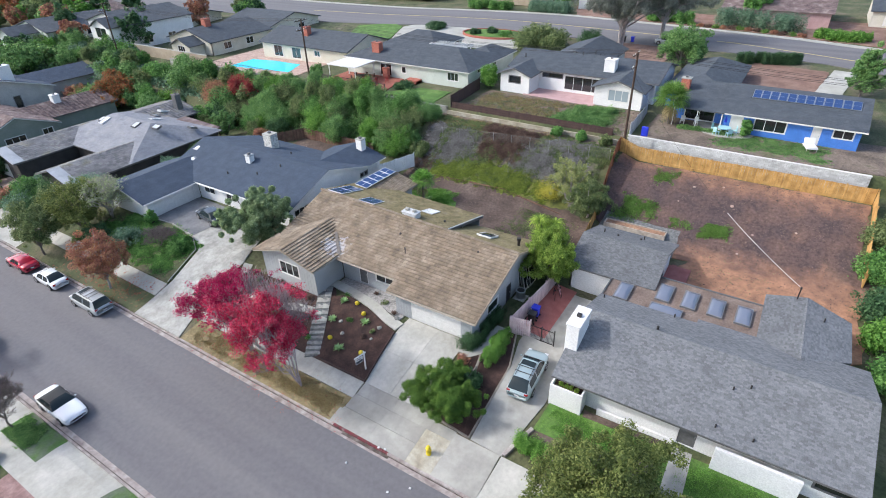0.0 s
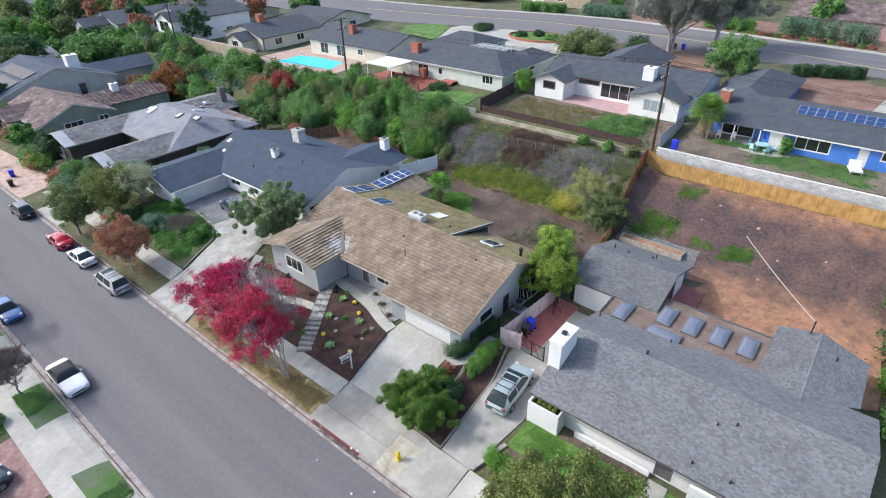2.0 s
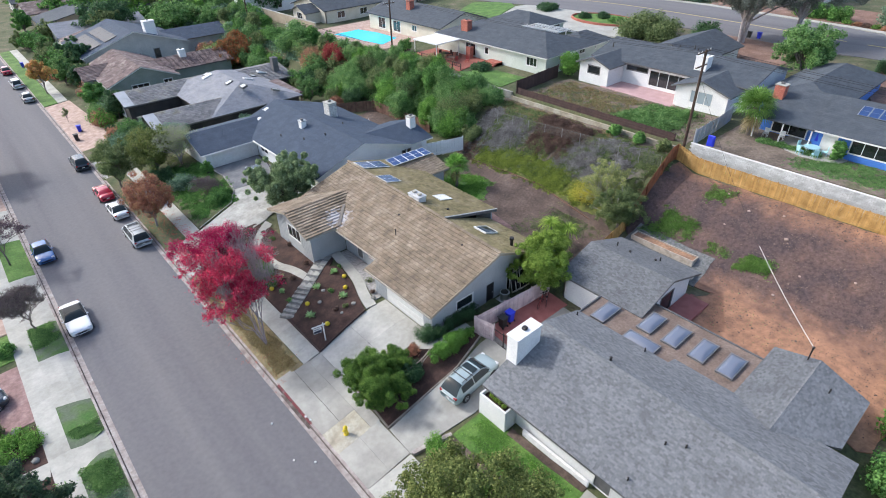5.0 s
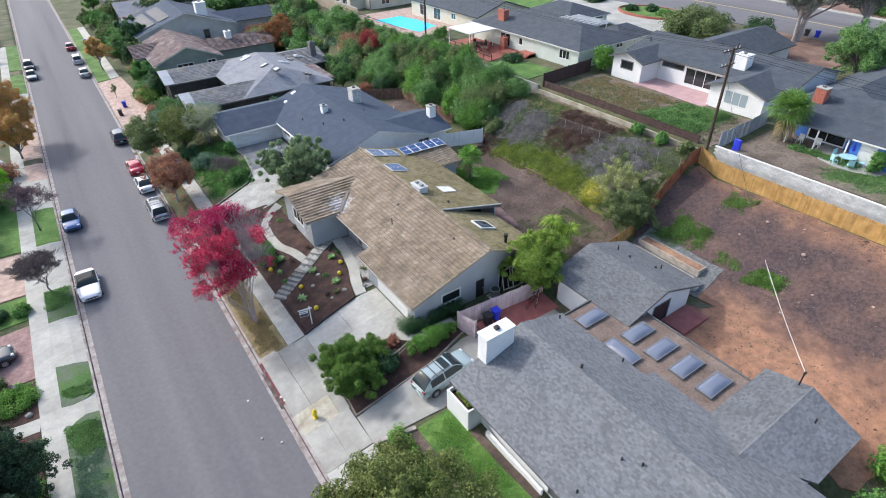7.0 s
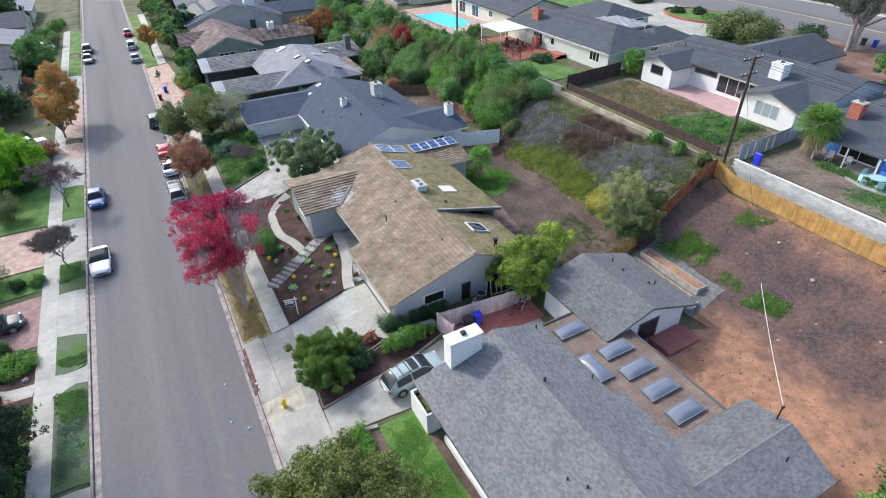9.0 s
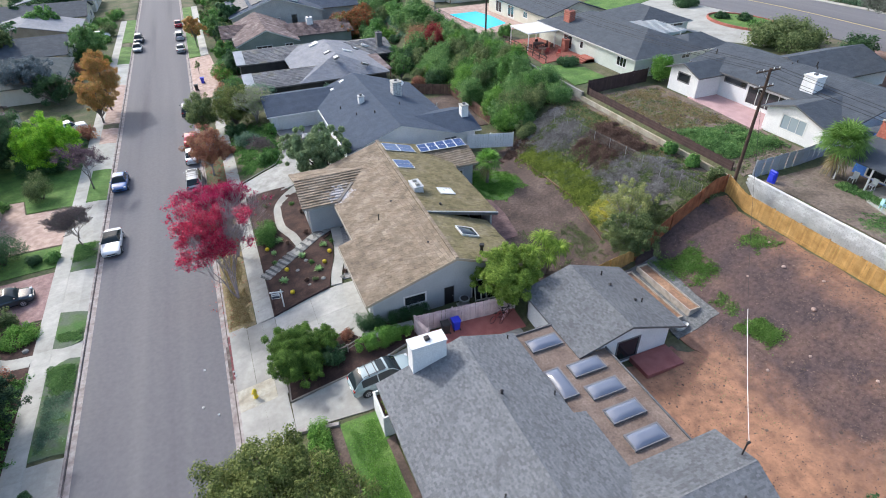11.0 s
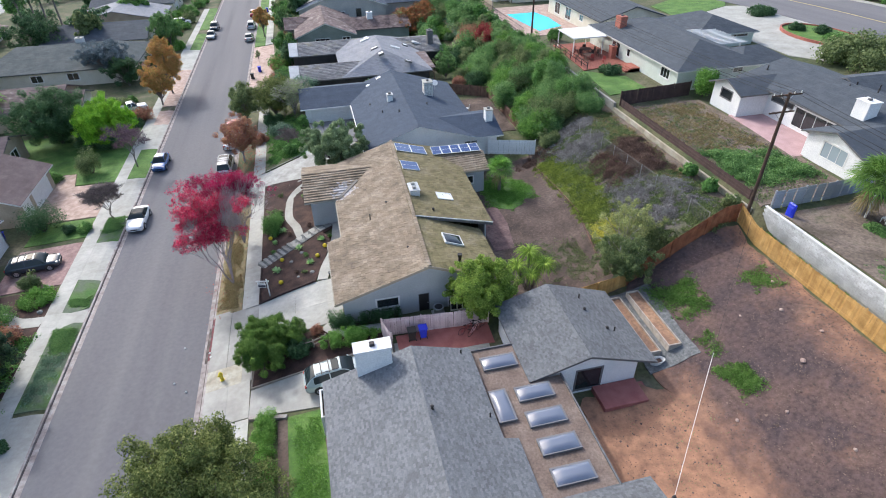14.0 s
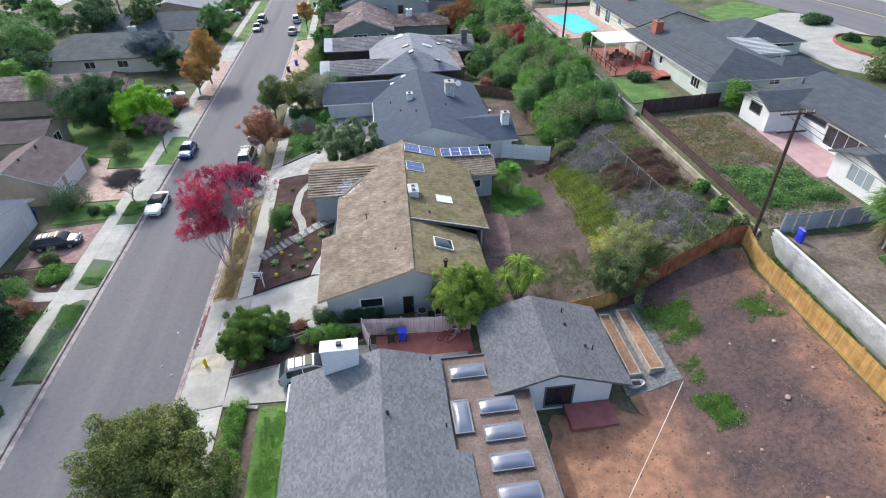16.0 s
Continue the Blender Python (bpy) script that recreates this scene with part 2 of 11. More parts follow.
def lichen(m, at, reach, col):
    """A pale crust of lichen about one place, ragged and broken by noise."""
    n, l = m.node_tree.nodes, m.node_tree.links
    p = n["Principled BSDF"]
    under = p.inputs["Base Color"].links[0].from_socket
    geo = [q for q in n if q.type == "NEW_GEOMETRY"][0]
    far = n.new("ShaderNodeVectorMath")
    far.operation = "DISTANCE"
    far.inputs[1].default_value = at
    l.new(geo.outputs["Position"], far.inputs[0])
    fade = n.new("ShaderNodeMapRange")
    fade.inputs["From Min"].default_value, fade.inputs["From Max"].default_value = 0.2, reach
    fade.inputs["To Min"].default_value, fade.inputs["To Max"].default_value = 0.30, -0.25
    l.new(far.outputs["Value"], fade.inputs["Value"])
    t = n.new("ShaderNodeTexNoise")
    t.inputs["Scale"].default_value, t.inputs["Detail"].default_value = 3.0, 8.0
    l.new(geo.outputs["Position"], t.inputs["Vector"])
    both = n.new("ShaderNodeMath")
    l.new(t.outputs["Fac"], both.inputs[0])
    l.new(fade.outputs[0], both.inputs[1])
    cut = n.new("ShaderNodeMapRange")
    cut.inputs["From Min"].default_value, cut.inputs["From Max"].default_value = 0.52, 0.66
    cut.inputs["To Max"].default_value = 0.8
    l.new(both.outputs[0], cut.inputs["Value"])
    mix = n.new("ShaderNodeMix")
    mix.data_type = "RGBA"
    l.new(cut.outputs[0], mix.inputs[0])
    l.new(under, mix.inputs[6])
    mix.inputs[7].default_value = (*col, 1)
    l.new(mix.outputs[2], p.inputs["Base Color"])


lichen(TILE_TAN, (12.9, 18.0, 5.6), 2.3, (0.46, 0.45, 0.47))
SHINGLE_GREY = mat("grey_shingle", [(0.142, 0.149, 0.16), (0.157, 0.165, 0.176), (0.174, 0.182, 0.192)], 0.5, 0.9, 0.6, 30, island=0.22, vary=0.2, fine=9, grain=0.18)
SHINGLE_BLUE = mat("slate_blue_shingle", [(0.036, 0.055, 0.088), (0.042, 0.063, 0.10), (0.05, 0.074, 0.114)], 1.0, 0.9, 0.5, 30, island=0.05, fine=8)
# Blue raised so that part of the distant haze lies in the roof colour.
SHINGLE_DARK = mat("charcoal_shingle", [(0.053, 0.065, 0.081), (0.062, 0.075, 0.093), (0.073, 0.086, 0.104)], 1.0, 0.9, 0.5, 30, island=0.10, fine=8)
SHINGLE_SILVER = mat("silver_shake", [(0.20, 0.21, 0.24), (0.225, 0.235, 0.265), (0.255, 0.262, 0.285)], 0.6, 0.9, 0.6, 20, island=0.08, fine=6, grain=0.14)
SHINGLE_BROWN = mat("brown_shake", [(0.10, 0.07, 0.07), (0.14, 0.10, 0.098), (0.17, 0.125, 0.12), (0.25, 0.21, 0.20)], 0.8, 0.9, 0.6, 20, island=0.25, fine=6, grain=0.25)
ROOF_GRAVEL = mat("tan_gravel_roof", [(0.14, 0.10, 0.08), (0.19, 0.14, 0.115), (0.235, 0.18, 0.15)], 0.7, 0.95, 0.9, 30, fine=7, grain=0.3)
DIRT_UPPER = mat("pale_weedy_dirt", [(0.10, 0.08, 0.058), (0.145, 0.112, 0.088), (0.195, 0.152, 0.122), (0.115, 0.108, 0.06)], 0.4, 0.95, 1.0, 8, fine=4, grain=0.4, detail=10)
DIRT_RED = mat("red_brown_dirt", [(0.15, 0.085, 0.065), (0.21, 0.125, 0.095), (0.27, 0.175, 0.14)], 0.4, 0.95, 0.9, 8, fine=4, grain=0.3)
SHINGLE_PLUM = mat("plum_brown_shingle", [(0.088, 0.062, 0.068), (0.108, 0.078, 0.083), (0.13, 0.098, 0.10)], 0.8, 0.9, 0.6, 20, island=0.1, fine=8)
PANEL_PALE = mat("pale_grey_panel", [(0.32, 0.34, 0.37), (0.40, 0.42, 0.45)], 0.8, 0.6, 0.1, vary=0.06)
WALL_GREY = mat("grey_siding_paint", [(0.36, 0.38, 0.40), (0.41, 0.43, 0.45)], 0.8, 0.7, 0.08)
WALL_WHITE = mat("white_stucco", [(0.68, 0.69, 0.70), (0.77, 0.77, 0.77)], 0.7, 0.8, 0.15, 25)
WALL_CREAM = mat("cream_stucco", [(0.55, 0.52, 0.43), (0.64, 0.61, 0.53)], 0.7, 0.8, 0.15, 25)
WALL_GREEN = mat("sage_stucco", [(0.20, 0.235, 0.20), (0.25, 0.28, 0.245)], 0.7, 0.8, 0.15, 25)
WALL_PALE = mat("pale_green_stucco", [(0.50, 0.55, 0.50), (0.58, 0.63, 0.58)], 0.7, 0.8, 0.15, 25)
WALL_BLUE = mat("bright_blue_siding", [(0.05, 0.17, 0.55), (0.07, 0.22, 0.66)], 0.7, 0.6, 0.1)
WALL_SAND = mat("pale_grey_stucco", [(0.36, 0.36, 0.35), (0.44, 0.44, 0.42)], 0.7, 0.8, 0.15, 25)
WALL_TAN = mat("tan_stucco", [(0.33, 0.27, 0.20), (0.42, 0.35, 0.27)], 0.7, 0.8, 0.15)
TRIM = mat("white_trim", [(0.64, 0.64, 0.63), (0.72, 0.72, 0.71)], 3.0, 0.5, 0.03)
TRIM_GREY = mat("dark_trim", [(0.10, 0.10, 0.105), (0.14, 0.14, 0.145)], 3.0, 0.6, 0.05)
FASCIA = mat("tan_fascia", [(0.30, 0.27, 0.22), (0.36, 0.33, 0.28)], 2.0, 0.7, 0.05)
METAL = plain("galvanised_metal", (0.45, 0.46, 0.47), 0.4, 0.8)
DARKMETAL = plain("dark_metal", (0.05, 0.045, 0.045), 0.5, 0.6)
GLASS = plain("window_glass", (0.02, 0.025, 0.03), 0.06)
GLASS.node_tree.nodes["Principled BSDF"].inputs["Specular IOR Level"].default_value = 0.9
ALUMINIUM = plain("dull_aluminium", (0.20, 0.20, 0.21), 0.55, 0.4)
DOME = plain("skylight_dome", (0.16, 0.18, 0.235), 0.16)
DOME.node_tree.nodes["Principled BSDF"].inputs["Specular IOR Level"].default_value = 0.9
SOLAR = plain("solar_cell", (0.035, 0.075, 0.20), 0.16, 0.2)
SOLAR_DARK = plain("dark_solar_cell", (0.03, 0.035, 0.05), 0.6)
BLACK = plain("black_rubber", (0.015, 0.015, 0.016), 0.7)
WOOD_ORANGE = mat("new_cedar_fence", [(0.34, 0.19, 0.06), (0.45, 0.26, 0.085), (0.52, 0.32, 0.12)], 1.5, 0.8, 0.4, vary=0.16)
WOOD_RUST = mat("rusty_red_fence", [(0.18, 0.06, 0.028), (0.25, 0.088, 0.04), (0.31, 0.13, 0.062)], 1.5, 0.8, 0.4, vary=0.16)
WOOD_BROWN = mat("weathered_brown_fence", [(0.10, 0.055, 0.04), (0.16, 0.085, 0.06), (0.2, 0.12, 0.085)], 1.5, 0.85, 0.4, vary=0.2)
WOOD_DARK = mat("dark_maroon_fence", [(0.045, 0.025, 0.025), (0.07, 0.04, 0.036)], 1.5, 0.8, 0.3, vary=0.15)
WOOD_PINK = mat("faded_pink_fence", [(0.42, 0.33, 0.35), (0.52, 0.42, 0.44), (0.58, 0.5, 0.51)], 1.5, 0.85, 0.3, vary=0.1)
WOOD_GREY = mat("grey_wood", [(0.22, 0.19, 0.16), (0.32, 0.28, 0.24)], 2.0, 0.9, 0.3, vary=0.15)
WOOD_PALE = mat("bleached_timber", [(0.30, 0.26, 0.22), (0.40, 0.35, 0.30), (0.48, 0.43, 0.37)], 2.0, 0.9, 0.3, vary=0.12)
POLE = mat("creosote_pole", [(0.05, 0.03, 0.022), (0.09, 0.055, 0.04)], 2.0, 0.9, 0.4)
STONE = mat("grey_stone_paver", [(0.16, 0.16, 0.15), (0.26, 0.26, 0.24), (0.34, 0.33, 0.31)], 3.0, 0.9, 0.5, vary=0.25)
STONE_PALE = mat("pale_rubble_stone", [(0.30, 0.30, 0.29), (0.52, 0.52, 0.50), (0.70, 0.69, 0.66)], 5.0, 0.9, 1.0, 6, fine=14, grain=0.3)
BLOCK = mat("grey_block", [(0.44, 0.45, 0.46), (0.52, 0.53, 0.54), (0.60, 0.61, 0.62)], 1.2, 0.9, 0.3, vary=0.14)
BARK = mat("grey_bark", [(0.13, 0.11, 0.095), (0.22, 0.19, 0.17)], 3.0, 0.9, 0.7)
BARK_PALE = mat("pale_grey_bark", [(0.30, 0.265, 0.265), (0.44, 0.40, 0.40)], 3.0, 0.9, 0.7)
BARK_ROSE = mat("rosy_grey_bark", [(0.26, 0.215, 0.22), (0.40, 0.34, 0.35)], 3.0, 0.9, 0.7)
BARK_DARK = mat("dark_bark", [(0.05, 0.04, 0.032), (0.10, 0.08, 0.065)], 3.0, 0.9, 0.7)
WATER = plain("pool_water", (0.03, 0.62, 0.82), 0.25)
WATER.node_tree.nodes["Principled BSDF"].inputs["Specular IOR Level"].default_value = 0.2
YELLOW = plain("yellow_paint", (0.72, 0.55, 0.03), 0.45)
PLASTIC_BLUE = plain("blue_plastic", (0.02, 0.04, 0.55), 0.45)
PLASTIC_BLACK = plain("black_plastic", (0.02, 0.02, 0.022), 0.5)


# ---- tools ----
def smooth(a, b, x):
    k = min(1.0, max(0.0, (x - a) / (b - a)))
    return k * k * (3 - 2 * k)


def lerp(a, b, k):
    return a + (b - a) * min(1.0, max(0.0, k))


def pad_height(y):
    """Height of the house pads along the row."""
    z = lerp(1.7, 2.0, smooth(-3.5, 0.5, y))
    z = lerp(z, 2.85, smooth(25.5, 29.0, y))
    z = lerp(z, 1.4, smooth(52.0, 62.0, y))
    return lerp(z, 0.7, smooth(75.0, 120.0, y))


def ground_height(x, y):
    """Height of the ground."""
    if x < -11.3:
        return 0.15 - 0.35 * smooth(-13, -22, x) if x > -60 else -0.2 - 3.5 * smooth(-60, -160, x)
    if x <= 0.0:
        return 0.02 + 0.05 * (1 - abs(x + 5.5) / 5.5)
    pad = pad_height(y)
    if x < 10.0:
        return 0.15 + (pad - 0.15) * (0.75 * x / 10.0 + 0.25 * smooth(0, 10, x))
    top = lerp(6.1, 6.9, smooth(-1.5, 1.5, y))
    top = lerp(top, 6.0, smooth(40, 90, y))
    foot, head = lerp(33.5, 34.5, smooth(-2, 3, y)), lerp(44.8, 43.6, smooth(-2, 3, y))
    foot = lerp(foot, 38.0, smooth(23, 31, y))
    if x < foot:
        return pad + 0.3 * smooth(28, foot, x)
    z = pad + 0.3 + (top - pad - 0.3) * (0.8 * lerp(0, 1, (x - foot) / (head - foot)) + 0.2 * smooth(foot, head, x))
    z = lerp(z, lerp(8.05, 7.8, smooth(-2, 2, y)) - 0.9 * smooth(40, 90, y), smooth(lerp(47.95, 47.3, smooth(0.6, 1.6, y)), lerp(48.1, 47.7, smooth(0.6, 1.6, y)), x))
    return z + 1.2 * smooth(62, 95, x)


def mesh_ob(name, verts, faces, material, parent=None, label="", smoothed=False):
    me = bpy.data.meshes.new(name)
    me.from_pydata([tuple(v) for v in verts], [], faces)
    me.materials.append(material)
    if smoothed:
        me.polygons.foreach_set("use_smooth", [True] * len(me.polygons))
    me.update()
    ob = new(name, me)
    if parent is not None:
        ob.parent = parent
    if label:
        ob["label"] = label
    return ob


def part(name, bm, material, parent=None, label=""):
    me = bpy.data.meshes.new(name)
    bm.to_mesh(me)
    bm.free()
    me.materials.append(material)
    ob = new(name, me)
    if parent is not None:
        ob.parent = parent
    if label:
        ob["label"] = label
    return ob


def thing(name, label, category, at=(0, 0, 0), rz=0.0, group="", kind=""):
    ob = new(name)
    ob.matrix_world = pose(*at, 0, 0, rz)
    return tagged(ob, label, category, group, kind)


def add_box(bm, x0, y0, z0, x1, y1, z1, m=None, bevel=0.0):
    r = bmesh.ops.create_cube(bm, size=1.0)
    vs = r["verts"]
    mm = Matrix.Translation(((x0 + x1) / 2, (y0 + y1) / 2, (z0 + z1) / 2)) @ Matrix.Diagonal((abs(x1 - x0), abs(y1 - y0), abs(z1 - z0), 1))
    bmesh.ops.transform(bm, matrix=(m @ mm) if m else mm, verts=vs)
    if bevel:
        es = list({e for v in vs for e in v.link_edges})
        bmesh.ops.bevel(bm, geom=es, offset=bevel, segments=1, affect="EDGES")


def add_cyl(bm, p, q, r0, r1=None, n=8):
    p, q = Vector(p), Vector(q)
    d = q - p
    m = Matrix.Translation((p + q) / 2) @ d.to_track_quat("Z", "Y").to_matrix().to_4x4()
    bmesh.ops.create_cone(bm, cap_ends=True, segments=n, radius1=r0, radius2=r0 if r1 is None else r1, depth=d.length, matrix=m)


def box_part(name, x0, y0, z0, x1, y1, z1, material, parent=None, label="", bevel=0.0, m=None):
    bm = bmesh.new()
    add_box(bm, x0, y0, z0, x1, y1, z1, m, bevel)
    return part(name, bm, material, parent, label)


def cyl_part(name, p, q, r0, material, parent=None, r1=None, n=10, label=""):
    bm = bmesh.new()
    add_cyl(bm, p, q, r0, r1, n)
    return part(name, bm, material, parent, label)


def sheet(name, pts, material, lift=0.02, thick=0.12, step=1.0, parent=None, height=None, wobble=0.0):
    """A slab of ground with the outline pts (x, y), laid over the land."""
    hh = height or ground_height
    if wobble:
        out = []
        for (x0, y0), (x1, y1) in zip(pts, pts[1:] + pts[:1]):
            n = max(1, int(math.hypot(x1 - x0, y1 - y0) / 0.6))
            for i in range(n):
                x, y = x0 + (x1 - x0) * i / n, y0 + (y1 - y0) * i / n
                k = wobble * (noise.noise((x * 0.35, y * 0.35, 1)) + 0.6 * noise.noise((x * 1.1, y * 1.1, 2)))
                q = wobble * (noise.noise((x * 0.35, y * 0.35, 7)) + 0.6 * noise.noise((x * 1.1, y * 1.1, 8)))
                out.append((x + k, y + q))
        pts = out
    bm = bmesh.new()
    vs = [bm.verts.new((x, y, 0)) for x, y in pts]
    bm.faces.new(vs)
    xs, ys = [p[0] for p in pts], [p[1] for p in pts]
    for axis, lo, hi in ((0, min(xs), max(xs)), (1, min(ys), max(ys))):
        k = math.floor(lo / step) + 1
        while k * step < hi:
            co, no = [0, 0, 0], [0, 0, 0]
            co[axis], no[axis] = k * step, 1
            bmesh.ops.bisect_plane(bm, geom=bm.verts[:] + bm.edges[:] + bm.faces[:], plane_co=co, plane_no=no)
            k += 1
    bm.normal_update()
    for f in bm.faces:
        if f.normal.z < 0:
            f.normal_flip()
    for v in bm.verts:
        v.co.z = hh(v.co.x, v.co.y) + lift
    r = bmesh.ops.extrude_face_region(bm, geom=bm.faces[:])
    top = [g for g in r["geom"] if isinstance(g, bmesh.types.BMVert)]
    rest = [v for v in bm.verts if v not in set(top)]
    for v in rest:
        v.co.z -= thick
    bmesh.ops.recalc_face_normals(bm, faces=bm.faces[:])
    return part(name, bm, material, parent)


def slab(name, pts, thick, material, parent=None, label=""):
    """A flat roof plane or panel with the outline pts (x, y, z), given thickness downwards."""
    n = len(pts)
    low = [(x, y, z - thick) for x, y, z in pts]
    faces = [tuple(range(n)), tuple(range(2 * n - 1, n - 1, -1))]
    faces += [(i, n + i, n + (i + 1) % n, (i + 1) % n) for i in range(n)]
    ob = mesh_ob(name, [*pts, *low], faces, material, parent, label)
    bm = bmesh.new()
    bm.from_mesh(ob.data)
    bmesh.ops.recalc_face_normals(bm, faces=bm.faces[:])
    bm.to_mesh(ob.data)
    bm.free()
    return ob


def clip_rect(poly, x0, y0, x1, y1):
    for axis, lim, sign in ((0, x0, 1), (0, x1, -1), (1, y0, 1), (1, y1, -1)):
        out = []
        for i, a in enumerate(poly):
            b = poly[(i + 1) % len(poly)]
            ina, inb = sign * (a[axis] - lim) >= 0, sign * (b[axis] - lim) >= 0
            if ina:
                out.append(a)
            if ina != inb:
                k = (lim - a[axis]) / (b[axis] - a[axis])
                out.append((a[0] + k * (b[0] - a[0]), a[1] + k * (b[1] - a[1])))
        poly = out
        if len(poly) < 3:
            return []
    return poly


def tiles(name, pts, w, l, t, material, parent, seed=1, near=None, near_mat=None, over=0.02):
    """Courses of tiles or shingles laid on a roof plane: wedges with a lip at the lower edge, every course shifted."""
    rng = random.Random(seed)
    p = [Vector(v) for v in pts]
    nrm = (p[1] - p[0]).cross(p[2] - p[0]).normalized()
    if nrm.z < 0:
        nrm = -nrm
    down = (Vector((0, 0, -1)) + nrm * nrm.z).normalized()
    along = nrm.cross(down)
    o = p[0]
    flat = [((v - o).dot(along), (v - o).dot(down)) for v in p]
    us, ds = [f[0] for f in flat], [f[1] for f in flat]
    verts, faces, singles = [], [], []
    gap = 0.007 if w > 0.3 else 0.001
    d1 = max(ds) + over
    row = 0
    while d1 > min(ds) + 0.02:
        d0 = d1 - l
        u = min(us) - w * (0.5 if row % 2 else 1.0) - rng.random() * 0.1 * w
        while u < max(us):
            wu = w * rng.uniform(0.85, 1.15)
            c = clip_rect(flat, u + gap, d0, u + wu - gap, d1)
            u += wu
            if len(c) < 3:
                continue
            lift = rng.uniform(0.8, 1.25)
            top = [o + along * a + down * b + nrm * (0.004 + t * lift * (0.25 + 0.75 * (b - d0) / l)) for a, b in c]
            bot = [o + along * a + down * b + nrm * 0.001 for a, b in c]
            if near is not None and len(c) == 4 and len(singles) < 300 and near(top[0]):
                singles.append((top, bot))
                continue
            k, n = len(verts), len(c)
            verts += top + bot
            faces.append(tuple(range(k, k + n)))
            faces += [(k + i, k + n + i, k + n + (i + 1) % n, k + (i + 1) % n) for i in range(n)]
        d1 = d0
        row += 1
    ob = mesh_ob(name + "_field", verts, faces, material, parent)
    ob["kind"] = "stuff"
    for top, bot in singles:
        mesh_ob(name, top + bot, [(0, 1, 2, 3), (0, 4, 5, 1), (1, 5, 6, 2), (2, 6, 7, 3), (3, 7, 4, 0)], near_mat or material, parent)
    return ob


def wall(parent, a, b, z0, top, material, openings=(), thick=0.16, name="wall"):
    """An upright wall from a to b (x, y), outside to the right of that way, with holes. top: a height or rows of (along, height)."""
    a, b = Vector((*a, 0)), Vector((*b, 0))
    way = b - a
    length = way.length
    way.normalize()
    out = Vector((way.y, -way.x, 0))
    tops = [(0, top), (length, top)] if not isinstance(top, (list, tuple)) else list(top)

    def height(s):
        for (s0, h0), (s1, h1) in zip(tops, tops[1:]):
            if s <= s1 + 1e-6:
                return h0 + (h1 - h0) * (s - s0) / max(1e-6, s1 - s0)
        return tops[-1][1]

    cuts = sorted({0.0, length, *[s for s, _ in tops], *[o[0] for o in openings], *[o[1] for o in openings]})
    verts, faces = [], []

    def piece(s0, s1, lo0, lo1, hi0, hi1):
        k = len(verts)
        for off in (0.0, -thick):
            for s, z in ((s0, lo0), (s1, lo1), (s1, hi1), (s0, hi0)):
                v = a + way * s + out * off
                verts.append((v.x, v.y, z))
        faces.extend([(k, k + 1, k + 2, k + 3), (k + 7, k + 6, k + 5, k + 4), (k, k + 4, k + 5, k + 1), (k + 1, k + 5, k + 6, k + 2), (k + 2, k + 6, k + 7, k + 3), (k + 3, k + 7, k + 4, k)])

    for s0, s1 in zip(cuts, cuts[1:]):
        if s1 - s0 < 1e-4:
            continue
        hole = [o for o in openings if o[0] < s1 - 1e-4 and o[1] > s0 + 1e-4]
        if hole:
            o = hole[0]
            if o[2] > z0 + 0.01:
                piece(s0, s1, z0, z0, o[2], o[2])
            piece(s0, s1, o[3], o[3], max(o[3] + 0.01, height(s0)), max(o[3] + 0.01, height(s1)))
        else:
            piece(s0, s1, z0, z0, height(s0), height(s1))
    ob = mesh_ob(name, verts, faces, material, parent)
    bm = bmesh.new()
    bm.from_mesh(ob.data)
    bmesh.ops.remove_doubles(bm, verts=bm.verts[:], dist=0.002)
    bm.to_mesh(ob.data)
    bm.free()
    m = Matrix.Translation(a) @ Matrix(((way.x, -out.x, 0, 0), (way.y, -out.y, 0, 0), (0, 0, 1, 0), (0, 0, 0, 1)))
    for s0, s1, lo, hi, kind in openings:
        opening(parent, m, s0, s1, lo, hi, kind)
    return ob


